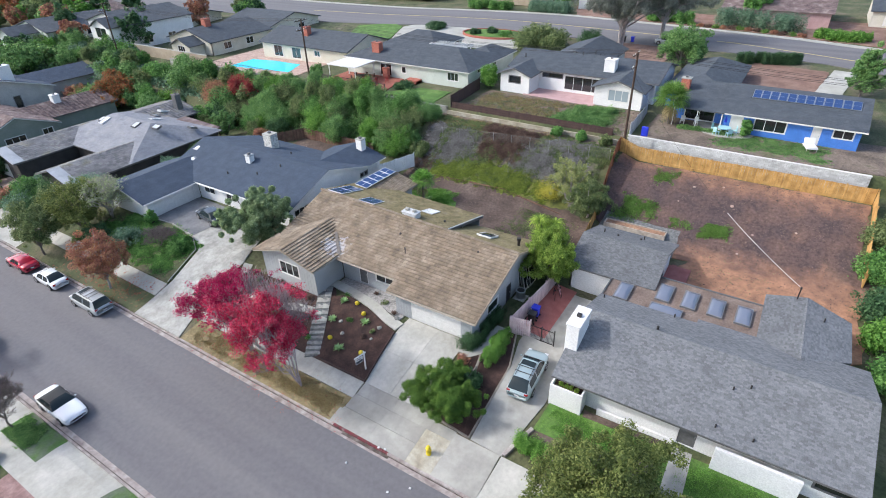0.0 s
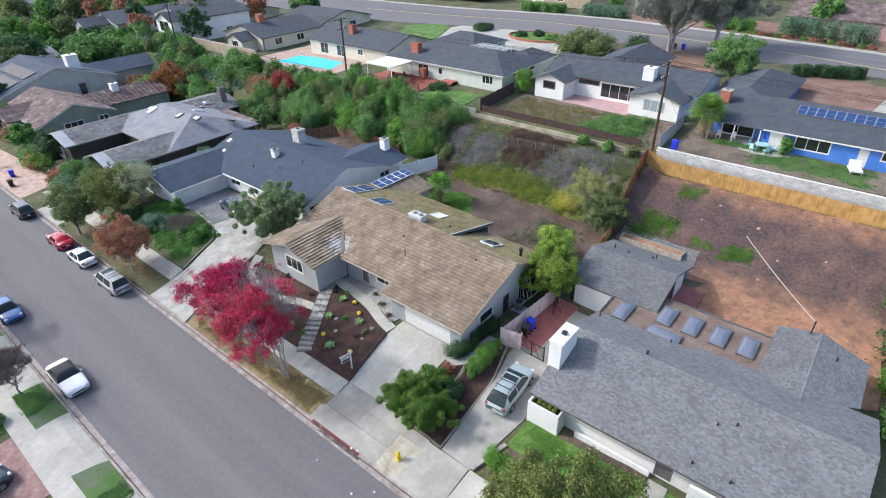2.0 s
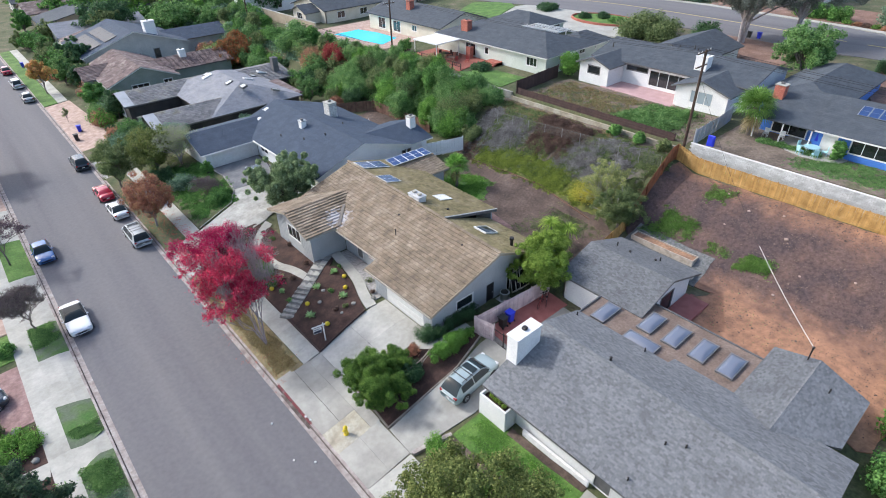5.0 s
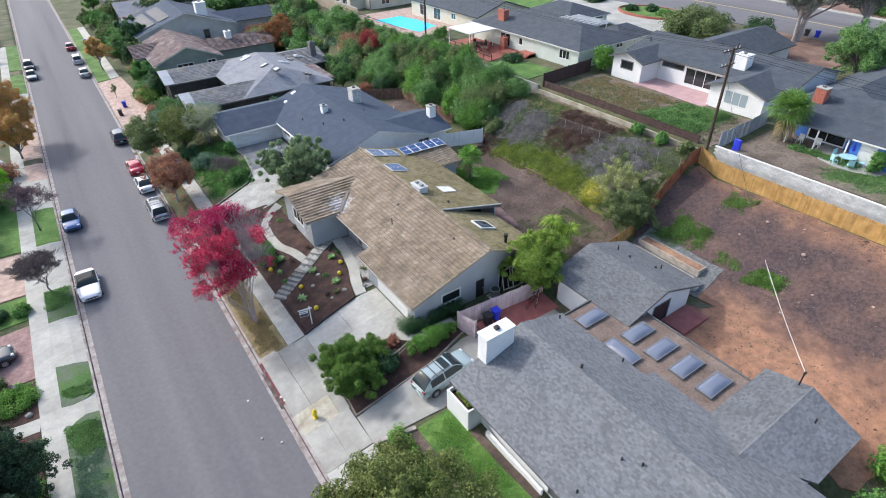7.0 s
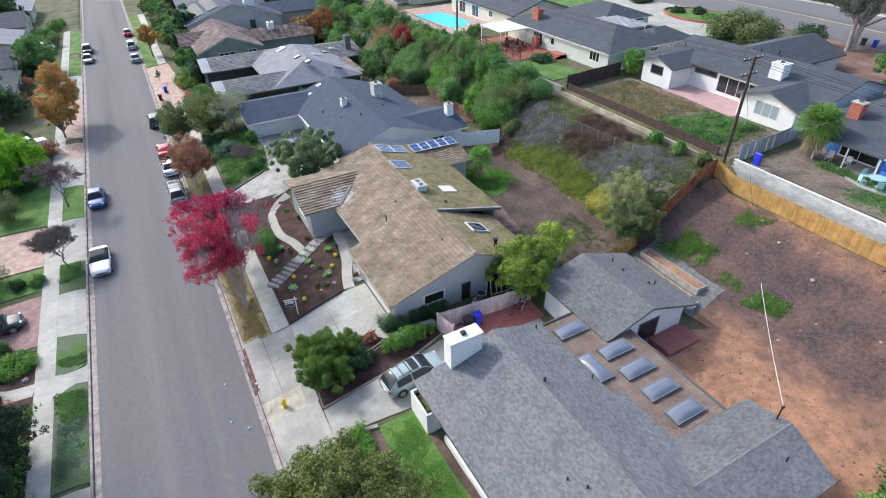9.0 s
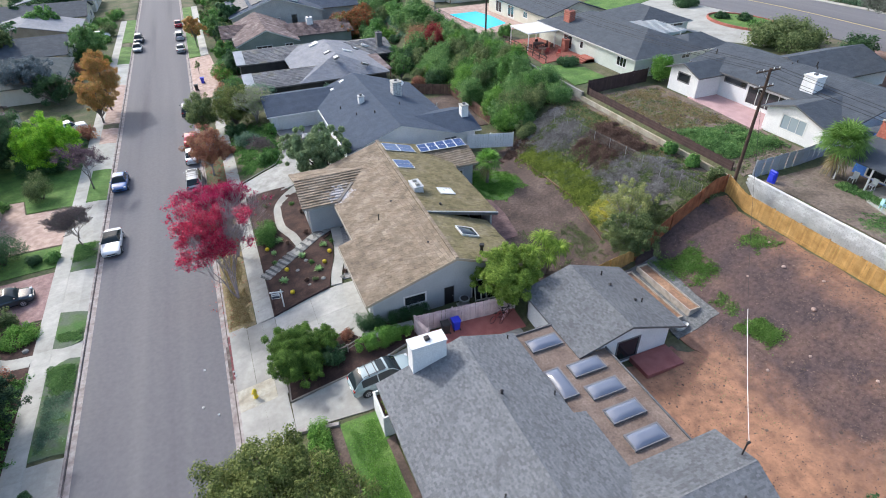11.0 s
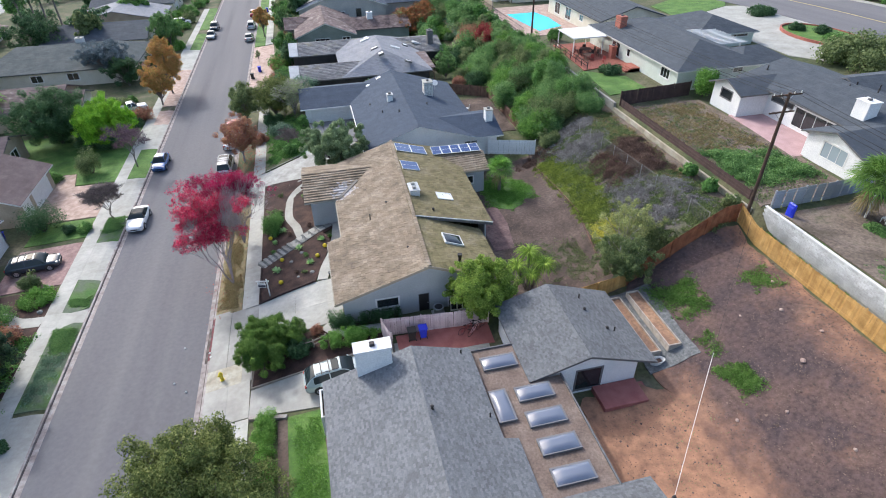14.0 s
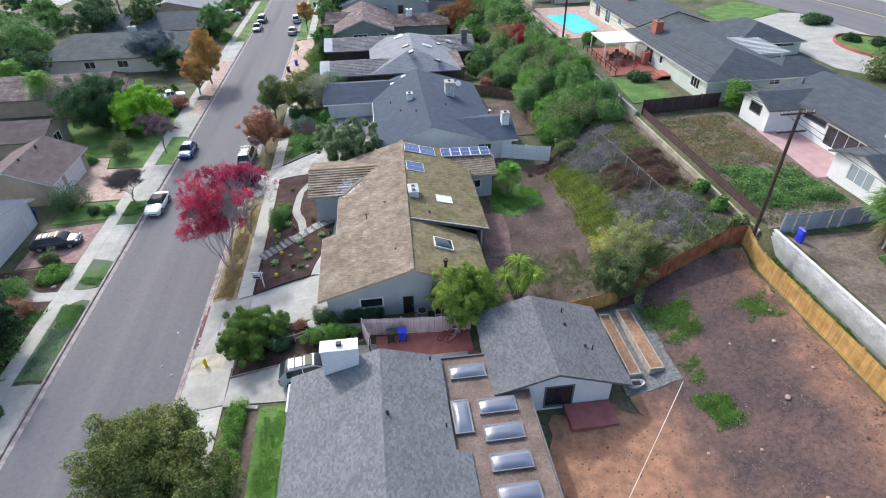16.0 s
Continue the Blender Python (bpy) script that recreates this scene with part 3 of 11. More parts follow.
def opening(parent, m, s0, s1, lo, hi, kind):
    """Fills a hole: along s, depth inwards y, height z. kind: window, wide (three lights), single, door, black_door, dark, white_door, garage, slider."""
    f = 0.085
    if kind == "garage":
        d = box_part("garage_door", s0, 0.05, lo, s1, 0.09, hi, TRIM, parent, m=m)
        n = 4
        for i in range(n):
            z0, z1 = lo + (hi - lo) * i / n + 0.012, lo + (hi - lo) * (i + 1) / n - 0.012
            box_part("panel", s0 + 0.02, 0.03, z0, s1 - 0.02, 0.055, z1, TRIM, d, m=m)
        return
    if kind in ("door", "black_door", "white_door"):
        d = box_part("door", s0 + 0.04, 0.04, lo, s1 - 0.04, 0.085, hi - 0.04, {"door": TRIM_GREY, "black_door": DARKMETAL, "white_door": TRIM}[kind], parent, m=m)
        bm = bmesh.new()
        for q in ((s0, s0 + 0.05), (s1 - 0.05, s1)):
            add_box(bm, q[0], -0.015, lo, q[1], 0.06, hi, m)
        add_box(bm, s0, -0.015, hi - 0.05, s1, 0.06, hi, m)
        part("door_frame", bm, TRIM if kind != "black_door" else TRIM_GREY, parent)
        box_part("door_handle", s1 - 0.16, -0.02, lo + 0.95, s1 - 0.1, 0.04, lo + 1.05, METAL, d, m=m)
        return
    rings = [[(x, y, z) for x, z in ((s0 - o, lo - o), (s1 + o, lo - o), (s1 + o, hi + o), (s0 - o, hi + o))] for o, y in ((0.05, -0.03), (-f, -0.02), (-f, 0.08), (0.05, 0.08))]
    bm = bmesh.new()
    vs = [[bm.verts.new(m @ Vector(p)) for p in ring] for ring in rings]
    for a in range(4):
        for b in range(4):
            bm.faces.new((vs[a][b], vs[a][(b + 1) % 4], vs[(a + 1) % 4][(b + 1) % 4], vs[(a + 1) % 4][b]))
    bmesh.ops.recalc_face_normals(bm, faces=bm.faces)
    n = {"wide": 3, "curtain": 3, "slider": 2, "dark": 1, "single": 1, "four": 4}.get(kind, 2 if s1 - s0 > 1.0 else 1)
    trim = TRIM_GREY if kind == "dark" else TRIM
    w = part("window", bm, trim, parent)
    for i in range(1, n):
        s = s0 + (s1 - s0) * i / n
        box_part("mullion", s - 0.03, 0.0, lo + f, s + 0.03, 0.07, hi - f, trim, w, m=m)
    for i in range(n):
        a0, a1 = s0 + (s1 - s0) * i / n, s0 + (s1 - s0) * (i + 1) / n
        box_part("pane", a0 + 0.03, 0.03, lo + 0.03, a1 - 0.03, 0.045, hi - 0.03, GLASS if kind != "curtain" else GLASS_PALE, w, m=m)
    # Added dark sheet stands in for the dimness of a room not built.
    box_part("room_backing", s0 + 0.02, 0.22, lo - 0.1, s1 - 0.02, 0.24, hi + 0.1, ROOM, w, m=m)


GLASS_PALE = plain("curtained_window", (0.30, 0.36, 0.40), 0.12)
# Dark colour of the window backings, in place of unlit rooms.
ROOM = plain("dark_room_backing", (0.10, 0.10, 0.10), 0.9)


def ribbon(pts, width):
    """The outline of a path of that width along pts (x, y)."""
    left, right = [], []
    if len(pts) > 2:
        fine = []
        for i in range(len(pts) - 1):
            p = [Vector(pts[max(0, min(len(pts) - 1, i + k))]) for k in (-1, 0, 1, 2)]
            for j in range(5):
                u = j / 5
                q = 0.5 * (2 * p[1] + (p[2] - p[0]) * u + (2 * p[0] - 5 * p[1] + 4 * p[2] - p[3]) * u * u + (3 * p[1] - p[0] - 3 * p[2] + p[3]) * u ** 3)
                fine.append((q.x, q.y))
        pts = fine + [pts[-1]]
    for i, (x, y) in enumerate(pts):
        x0, y0 = pts[max(0, i - 1)]
        x1, y1 = pts[min(len(pts) - 1, i + 1)]
        d = math.hypot(x1 - x0, y1 - y0)
        nx, ny = -(y1 - y0) / d * width / 2, (x1 - x0) / d * width / 2
        left.append((x + nx, y + ny))
        right.append((x - nx, y - ny))
    return left + right[::-1]


def inside(x, y, poly):
    hit = False
    for i, (x0, y0) in enumerate(poly):
        x1, y1 = poly[(i + 1) % len(poly)]
        if (y0 > y) != (y1 > y) and x < x0 + (y - y0) * (x1 - x0) / (y1 - y0):
            hit = not hit
    return hit


# ---- makers of plants ----
def tube(lines, sides=5):
    """Vertices and faces of tapered tubes along lines of (place, radius)."""
    verts, faces = [], []
    for line in lines:
        rings = []
        for i, (p, r) in enumerate(line):
            a, b = line[max(0, i - 1)][0], line[min(len(line) - 1, i + 1)][0]
            d = (b - a).normalized() if (b - a).length > 1e-6 else Vector((0, 0, 1))
            u = d.orthogonal().normalized()
            v = d.cross(u)
            k = len(verts)
            verts += [p + (u * math.cos(2 * math.pi * j / sides) + v * math.sin(2 * math.pi * j / sides)) * r for j in range(sides)]
            rings.append(k)
        for a, b in zip(rings, rings[1:]):
            faces += [(a + j, a + (j + 1) % sides, b + (j + 1) % sides, b + j) for j in range(sides)]
        faces.append(tuple(rings[-1] + j for j in range(sides)))
    return verts, faces


def leaves(places, outward, size, seed, long=1.5, droop=0.0):
    """Leaf blades as vertices and faces: a lozenge each, bent along its middle, facing roughly outwards and up."""
    rng = np.random.default_rng(seed)
    p = np.asarray(places, float)
    n = len(p)
    face = np.asarray(outward, float) + rng.normal(0, 0.55, (n, 3)) + np.array([0, 0, 0.55])
    face /= np.linalg.norm(face, axis=1)[:, None] + 1e-9
    tip = np.cross(face, rng.normal(0, 1, (n, 3)))
    tip[:, 2] -= droop
    tip /= np.linalg.norm(tip, axis=1)[:, None] + 1e-9
    side = np.cross(face, tip)
    side /= np.linalg.norm(side, axis=1)[:, None] + 1e-9
    s = size * rng.uniform(0.6, 1.35, (n, 1))
    v = np.empty((n, 4, 3))
    v[:, 0] = p - tip * s * long / 2
    v[:, 1] = p + side * s / 2 + face * s * 0.12
    v[:, 2] = p + tip * s * long / 2
    v[:, 3] = p - side * s / 2 + face * s * 0.12
    f = np.arange(4 * n).reshape(n, 4)
    return v.reshape(-1, 3), f


def fast_mesh(name, verts, faces, material, parent=None, label=""):
    verts = np.asarray(verts, float)
    me = bpy.data.meshes.new(name)
    n, k = faces.shape
    me.vertices.add(len(verts))
    me.vertices.foreach_set("co", verts.ravel())
    me.loops.add(n * k)
    me.loops.foreach_set("vertex_index", faces.ravel().astype(np.int32))
    me.polygons.add(n)
    me.polygons.foreach_set("loop_start", np.arange(0, n * k, k, dtype=np.int32))
    me.materials.append(material)
    me.update(calc_edges=True)
    ob = new(name, me)
    if parent is not None:
        ob.parent = parent
    if label:
        ob["label"] = label
    return ob


def puff(centres, radii, n, seed, flat=1.0):
    """Places on and a little under the skins of many round clumps, with the outward way."""
    rng = np.random.default_rng(seed)
    c, r = np.asarray(centres, float), np.asarray(radii, float)
    w = r**2 / (r**2).sum()
    pick = rng.choice(len(c), n, p=w)
    d = rng.normal(0, 1, (n, 3))
    d /= np.linalg.norm(d, axis=1)[:, None]
    far = r[pick] * rng.uniform(0.25, 1.0, n) ** 0.33 * (1 + 0.16 * rng.normal(0, 1, n))
    q = d * far[:, None]
    q[:, 2] *= flat
    return c[pick] + q, d


def crown_clumps(rng, h0, h1, r, count, lump=0.36, squeeze=1.0):
    """Centres and radii of the clumps of an uneven crown between two heights: large ones inside, small ones about its edge."""
    cs, rs = [], []
    zc, hz = (h0 + h1) / 2, (h1 - h0) / 2
    ph = [rng.uniform(0, 6.28) for _ in range(4)]
    for i in range(int(count * 2.6)):
        big = i < count
        for _ in range(40):
            x, y, z = rng.uniform(-1, 1), rng.uniform(-1, 1), rng.uniform(-1, 1)
            d = math.sqrt(x * x + y * y + z * z)
            if (0.25 < d < 0.85) if big else (0.7 < d < 1.0 and z > -0.75):
                break
        a = math.atan2(y, x)
        k = (0.84 if big else 1.0) * (1 + 0.16 * math.sin(2 * a + ph[0]) + 0.12 * math.sin(3 * a + ph[1] + 2 * z) + 0.10 * math.sin(5 * a + ph[2]))
        wide = squeeze + (1 - squeeze) * (1 - (z + 1) / 2)
        cs.append((x * r * k * wide, y * r * k * wide, zc + z * hz * (0.82 if big else 0.98) * (1 + 0.12 * math.sin(3 * a + ph[3]))))
        rs.append(r * lump * (rng.uniform(0.6, 1.1) if big else rng.uniform(0.25, 0.6)))
    return cs, rs


def tree(name, label, x, y, h, r, foliage, n=5000, leaf=0.22, low=0.3, trunk=0.16, bark=None, clumps=16, seed=1, category="tree", group="", z=None, lean=(0, 0), lump=0.36, squeeze=1.0, long=1.5, stems=1):
    rng = random.Random(seed)
    if leaf < 0.35:
        leaf, n = leaf * 0.72, int(n * 1.8)
    z = ground_height(x, y) - 0.05 if z is None else z
    t = thing(name, label, category, (x, y, z), rng.uniform(0, 360), group)
    cs, rs = crown_clumps(rng, h * low, h, r, clumps, lump, squeeze)
    cs = [(a + lean[0], b + lean[1], c) for a, b, c in cs]
    lines = []
    fork = h * (low + 0.05)
    for s in range(stems):
        ox, oy = (rng.uniform(-0.3, 0.3), rng.uniform(-0.3, 0.3)) if stems > 1 else (0, 0)
        top = Vector((lean[0] * 0.6 + ox * 3, lean[1] * 0.6 + oy * 3, fork))
        base = Vector((ox, oy, -0.15))
        mid = base.lerp(top, 0.5) + Vector((rng.uniform(-0.1, 0.1), rng.uniform(-0.1, 0.1), 0))
        lines.append([(base, trunk * 1.25), (base.lerp(mid, 0.3), trunk), (mid, trunk * 0.85), (top, trunk * 0.7)])
        for i in range(s, min(len(cs), clumps + 8), stems):
            c = Vector(cs[i])
            a = mid.lerp(top, rng.uniform(0.2, 1.0))
            b = a.lerp(c, 0.5) + Vector((rng.uniform(-0.2, 0.2), rng.uniform(-0.2, 0.2), 0.12 * h * rng.random()))
            lines.append([(a, trunk * 0.45), (b, trunk * 0.28), (c, trunk * 0.10)])
            for _ in range(3):
                e = c + Vector((rng.gauss(0, 1), rng.gauss(0, 1), rng.gauss(0.3, 1))).normalized() * rs[i] * 0.9
                lines.append([(b.lerp(c, 0.6), trunk * 0.14), (e, trunk * 0.04)])
    v, f = tube(lines, 6)
    mesh_ob("trunk", v, f, bark or BARK, t, smoothed=True)
    p, d = puff(cs, rs, n, seed)
    v, f = leaves(p, d, leaf, seed, long)
    fast_mesh("crown", v, f, foliage, t)
    return t


def bush(name, label, x, y, h, rx, ry, foliage, n=1800, leaf=0.14, seed=1, z=None, rz=0.0, boxy=0.0, category="shrub", group=""):
    """A low shrub or hedge: clumps to the ground. boxy: 1 for a clipped hedge."""
    rng = random.Random(seed)
    leaf, n = (leaf * 0.62, int(n * 2.2)) if leaf < 0.2 else (leaf * 0.72, int(n * 1.7))
    z = ground_height(x, y) if z is None else z
    cs, rs = [], []
    lump = min(rx, ry, h) * (0.5 if not boxy else 0.42)
    k = max(6, int(rx * ry / (lump * lump) * 2.2))
    for i in range(min(k, 60)):
        u, v = rng.uniform(-1, 1), rng.uniform(-1, 1)
        if not boxy and u * u + v * v > 1:
            u, v = u * 0.6, v * 0.6
        top = h * (1.0 if boxy else math.sqrt(max(0.15, 1 - 0.7 * (u * u + v * v))))
        for zz in (top - lump * 0.8, top * 0.45) if not boxy else [lump * 0.5 + (top - lump * 1.3) * q / max(1, int(h / lump)) for q in range(int(h / lump) + 1)]:
            cs.append((u * (rx - lump * 0.7), v * (ry - lump * 0.7), max(lump * 0.35, zz)))
            rs.append(lump * rng.uniform(0.8, 1.15))
    if not boxy:
        for i in range(int(k * 1.6)):
            a, u = rng.uniform(0, 6.28), rng.uniform(0.1, 1.0)
            m = rng.uniform(0.92, 1.12)
            q = math.sqrt(1 - u * u)
            cs.append((math.cos(a) * q * rx * 0.92 * m, math.sin(a) * q * ry * 0.92 * m, max(lump * 0.2, h * (0.25 + 0.72 * u) * m)))
            rs.append(lump * rng.uniform(0.25, 0.5))
    p, d = puff(cs, rs, n, seed)
    keep = p[:, 2] > 0.02
    if boxy:
        p[:, 2] = np.minimum(p[:, 2], h * (1 + 0.04 * np.random.default_rng(seed).normal(0, 1, len(p))))
    p, d = p[keep], d[keep]
    t = thing(name, label, category, (x, y, z), rz, group)
    v, f = leaves(p, d, leaf, seed)
    fast_mesh("foliage", v, f, foliage, t)
    lines = [[(Vector((0.1 * a, 0.1 * b, -0.1)), 0.05), (Vector(c) * 0.8, 0.02)] for (a, b), c in zip([(rng.uniform(-1, 1), rng.uniform(-1, 1)) for _ in range(8)], cs[:8])]
    v, f = tube(lines, 4)
    mesh_ob("stem", v, f, BARK_DARK, t)
    return t


def cover(name, label, poly, n, size, height, foliage, seed=1, blades=5, category="ground cover", ragged=1.0, thin=0.0):
    """Low plants strewn over a piece of ground, thinning out past its edge: stuff. thin: the share left bare in drifts."""
    rng = np.random.default_rng(seed)
    xs, ys = [p[0] for p in poly], [p[1] for p in poly]
    pts, out = [], []
    tries = 0
    g = 1.2 * ragged
    while len(pts) < n * blades and tries < n * 5:
        tries += 1
        x, y = rng.uniform(min(xs) - g, max(xs) + g), rng.uniform(min(ys) - g, max(ys) + g)
        edge = 9.0
        for (ax, ay), (bx, by) in zip(poly, poly[1:] + poly[:1]):
            q = max(0.0, min(1.0, ((x - ax) * (bx - ax) + (y - ay) * (by - ay)) / ((bx - ax) ** 2 + (by - ay) ** 2)))
            edge = min(edge, math.hypot(x - ax - q * (bx - ax), y - ay - q * (by - ay)))
        if not inside(x, y, poly):
            edge = -edge
        n1, n2 = noise.noise((x * 0.4, y * 0.4, seed)), noise.noise((x * 1.5, y * 1.5, seed + 3))
        dense = smooth(-0.6, 1.7, edge / ragged + 0.9 * n1 + 0.7 * n2) * smooth(-0.6, 0.5, n1 + 0.8 * n2 - thin + 0.35)
        if rng.random() > dense:
            continue
        hh = height * (0.45 + 0.55 * dense) * (0.6 + 0.8 * abs(noise.noise((x * 0.6, y * 0.6, seed + 5)))) * rng.uniform(0.4, 1.25)
        z = ground_height(x, y)
        for _ in range(blades):
            d = rng.normal(0, 1, 3)
            pts.append((x + d[0] * size * 1.1, y + d[1] * size * 1.1, z + 0.03 + hh * rng.uniform(0.1, 1.0)))
            out.append(d / (np.linalg.norm(d) + 1e-9))
    v, f = leaves(pts, out, size, seed, 2.0)
    return tagged(fast_mesh(name, v, f, foliage), label, category, kind="stuff")


def clods(name, label, poly, n, size, material, seed=1, category="soil"):
    """Loose clods and pebbles on bare soil: stuff."""
    rng = np.random.default_rng(seed)
    xs, ys = [p[0] for p in poly], [p[1] for p in poly]
    verts = []
    while len(verts) < n * 5:
        x, y = rng.uniform(min(xs), max(xs)), rng.uniform(min(ys), max(ys))
        if not inside(x, y, poly):
            continue
        s = size * rng.lognormal(0, 0.45)
        z = ground_height(x, y) + 0.03
        a = rng.uniform(0, 6.28)
        for k in range(4):
            b = a + k * math.pi / 2 + rng.normal(0, 0.3)
            verts.append((x + math.cos(b) * s, y + math.sin(b) * s, z - 0.01))
        verts.append((x + rng.normal(0, 0.3) * s, y + rng.normal(0, 0.3) * s, z + s * rng.uniform(0.4, 0.9)))
    m = len(verts) // 5
    base = np.arange(m)[:, None, None] * 5
    f = (base + np.array([[0, 1, 4], [1, 2, 4], [2, 3, 4], [3, 0, 4]])[None]).reshape(-1, 3)
    return tagged(fast_mesh(name, verts, f, material), label, category, kind="stuff")


def rosette(name, label, x, y, r, h, foliage, blades=26, seed=1, z=None, category="plant", group="", wide=0.12, up=0.5):
    """Strap leaves from one point: agave, yucca heads, palm tops."""
    rng = random.Random(seed)
    z = ground_height(x, y) + 0.05 if z is None else z
    verts, faces = rosette_mesh(rng, Vector((0, 0, 0)), r, h, blades, wide, up)
    t = thing(name, label, category, (x, y, z), rng.uniform(0, 360), group)
    for i in range(blades):
        mesh_ob("leaf", verts[12 * i:12 * i + 12], [tuple(v - 12 * i for v in f) for f in faces[6 * i:6 * i + 6]], foliage, t)
    return t


def rosette_mesh(rng, at, r, h, blades, wide, up, fold=0.0):
    verts, faces = [], []
    for i in range(blades):
        a = 2 * math.pi * i * 0.381966 + rng.uniform(-0.2, 0.2)
        e = (i / blades) ** 0.8 * 1.35 * up + rng.uniform(-0.1, 0.1)
        d = Vector((math.cos(a), math.sin(a), 0))
        s = Vector((-math.sin(a), math.cos(a), 0))
        length = r * rng.uniform(0.75, 1.1)
        k = len(verts)
        for j, (f, w) in enumerate(((0.0, 0.5), (0.35, 1.0), (0.7, 0.75), (1.0, 0.06))):
            bend = e - fold * f * f
            p = at + d * (length * f * math.cos(bend)) + Vector((0, 0, h * f * math.sin(bend) * 1.6 - 0.25 * fold * length * f * f))
            verts += [p + s * wide * w * 0.5 + Vector((0, 0, 0.02)), p - s * wide * w * 0.5 + Vector((0, 0, 0.02)), p]
        for j in range(3):
            b = k + 3 * j
            faces += [(b, b + 2, b + 5, b + 3), (b + 2, b + 1, b + 4, b + 5)]
    return verts, faces


def palm(name, label, x, y, h, r, foliage, seed=1, fronds=30, trunk=0.18):
    """A trunk with a crown of feathered or fan fronds."""
    rng = random.Random(seed)
    t = thing(name, label, "palm tree", (x, y, ground_height(x, y) - 0.05), rng.uniform(0, 360))
    top = Vector((0, 0, h - r * 0.35))
    lines = [[(Vector((0, 0, -0.1)), trunk * 1.3), (Vector((0, 0, top.z * 0.5)), trunk), (top, trunk * 0.85)]]
    v, f = tube(lines, 8)
    mesh_ob("trunk", v, f, BARK, t, smoothed=True)
    verts, faces = [], []
    for i in range(fronds):
        a = 2 * math.pi * i * 0.381966
        up = 1.2 - 1.75 * (i / fronds) + rng.uniform(-0.1, 0.1)
        d = Vector((math.cos(a), math.sin(a), 0))
        length = r * rng.uniform(0.85, 1.1)
        pts = []
        for j in range(7):
            q = j / 6
            pts.append(top + d * length * q * math.cos(up * (1 - 0.35 * q)) + Vector((0, 0, length * (math.sin(up) * q - 0.55 * q * q))))
        for j in range(1, 7):
            p, w = pts[j], (pts[j] - pts[j - 1]).normalized()
            s = w.cross(Vector((0, 0, 1))).normalized()
            for sg in (1, -1):
                for m in range(3):
                    b0 = pts[j - 1].lerp(p, m / 3)
                    tip = b0 + s * sg * length * 0.30 * math.sin(math.pi * (0.15 + 0.8 * j / 7)) + w * length * 0.13 - Vector((0, 0, 0.1 * length))
                    k = len(verts)
                    verts += [b0 - w * 0.02 * length, b0 + w * 0.035 * length, tip]
                    faces.append((k, k + 1, k + 2))
    mesh_ob("frond_crown", verts, faces, foliage, t)
    return t


def fan_palm(name, label, x, y, h, r, foliage, seed=1, fronds=46, trunk=0.2, fresh=0.78):
    """A stout trunk with round fans of narrow blades on long stalks and a hanging dry skirt."""
    rng = random.Random(seed)
    t = thing(name, label, "palm tree", (x, y, ground_height(x, y) - 0.05), 0)
    v, f = tube([[(Vector((0, 0, -0.1)), trunk * 1.4), (Vector((0.05, 0, h * 0.5)), trunk), (Vector((0, 0, h)), trunk)]], 10)
    mesh_ob("trunk", v, f, BARK, t, smoothed=True)
    stalks = []
    for k in range(fronds):
        dry = k >= fronds * fresh
        a = 2 * math.pi * k * 0.381966 + rng.uniform(-0.2, 0.2)
        e = rng.uniform(-1.35, -0.9) if dry else 1.35 - 1.75 * (k / (fronds * fresh)) + rng.uniform(-0.12, 0.12)
        d = Vector((math.cos(a) * math.cos(e), math.sin(a) * math.cos(e), math.sin(e)))
        base = Vector((0, 0, h - (0.3 if dry else 0.0)))
        hub = base + d * r * rng.uniform(0.42, 0.58)
        stalks.append([(base, 0.025), (hub, 0.014)])
        side = d.cross(Vector((0, 0, 1))).normalized()
        up = side.cross(d).normalized()
        verts, faces = [], []
        for j in range(15):
            b = radians(-125 + 250 * j / 14)
            w = (d * math.cos(b) + side * math.sin(b)).normalized()
            q = side * math.cos(b) - d * math.sin(b)
            ln = r * rng.uniform(0.48, 0.60) * (1 - 0.22 * abs(j - 7) / 7)
            tip = hub + w * ln - Vector((0, 0, ln * (0.28 if not dry else 0.5)))
            mid = hub + w * ln * 0.55 + up * 0.03 - Vector((0, 0, ln * 0.04))
            i = len(verts)
            verts += [hub, mid + q * 0.055, tip, mid - q * 0.055]
            faces.append((i, i + 1, i + 2, i + 3))
        mesh_ob("frond", verts, faces, LEAF_STRAW if dry else foliage, t)
    v, f = tube(stalks, 4)
    mesh_ob("stalks", v, f, foliage, t)
    return t


def yucca(name, label, x, y, heads, foliage, seed=1):
    """Bare branching stems, each with a head of stiff strap leaves. heads: (dx, dy, height, radius)."""
    rng = random.Random(seed)
    t = thing(name, label, "yucca", (x, y, ground_height(x, y) - 0.05), 0)
    lines = []
    for dx, dy, hh, r in heads:
        lines.append([(Vector((0.1 * dx, 0.1 * dy, -0.1)), 0.2), (Vector((dx * 0.55, dy * 0.55, hh * 0.5)), 0.14), (Vector((dx, dy, hh)), 0.11)])
    v, f = tube(lines, 8)
    mesh_ob("trunk", v, f, BARK, t, smoothed=True)
    for dx, dy, hh, r in heads:
        v, f = rosette_mesh(rng, Vector((dx, dy, hh)), r * 1.2, r * 0.95, 130, 0.085, 0.55, 0.5)
        mesh_ob("leaf_head", v, f, foliage, t)
    return t


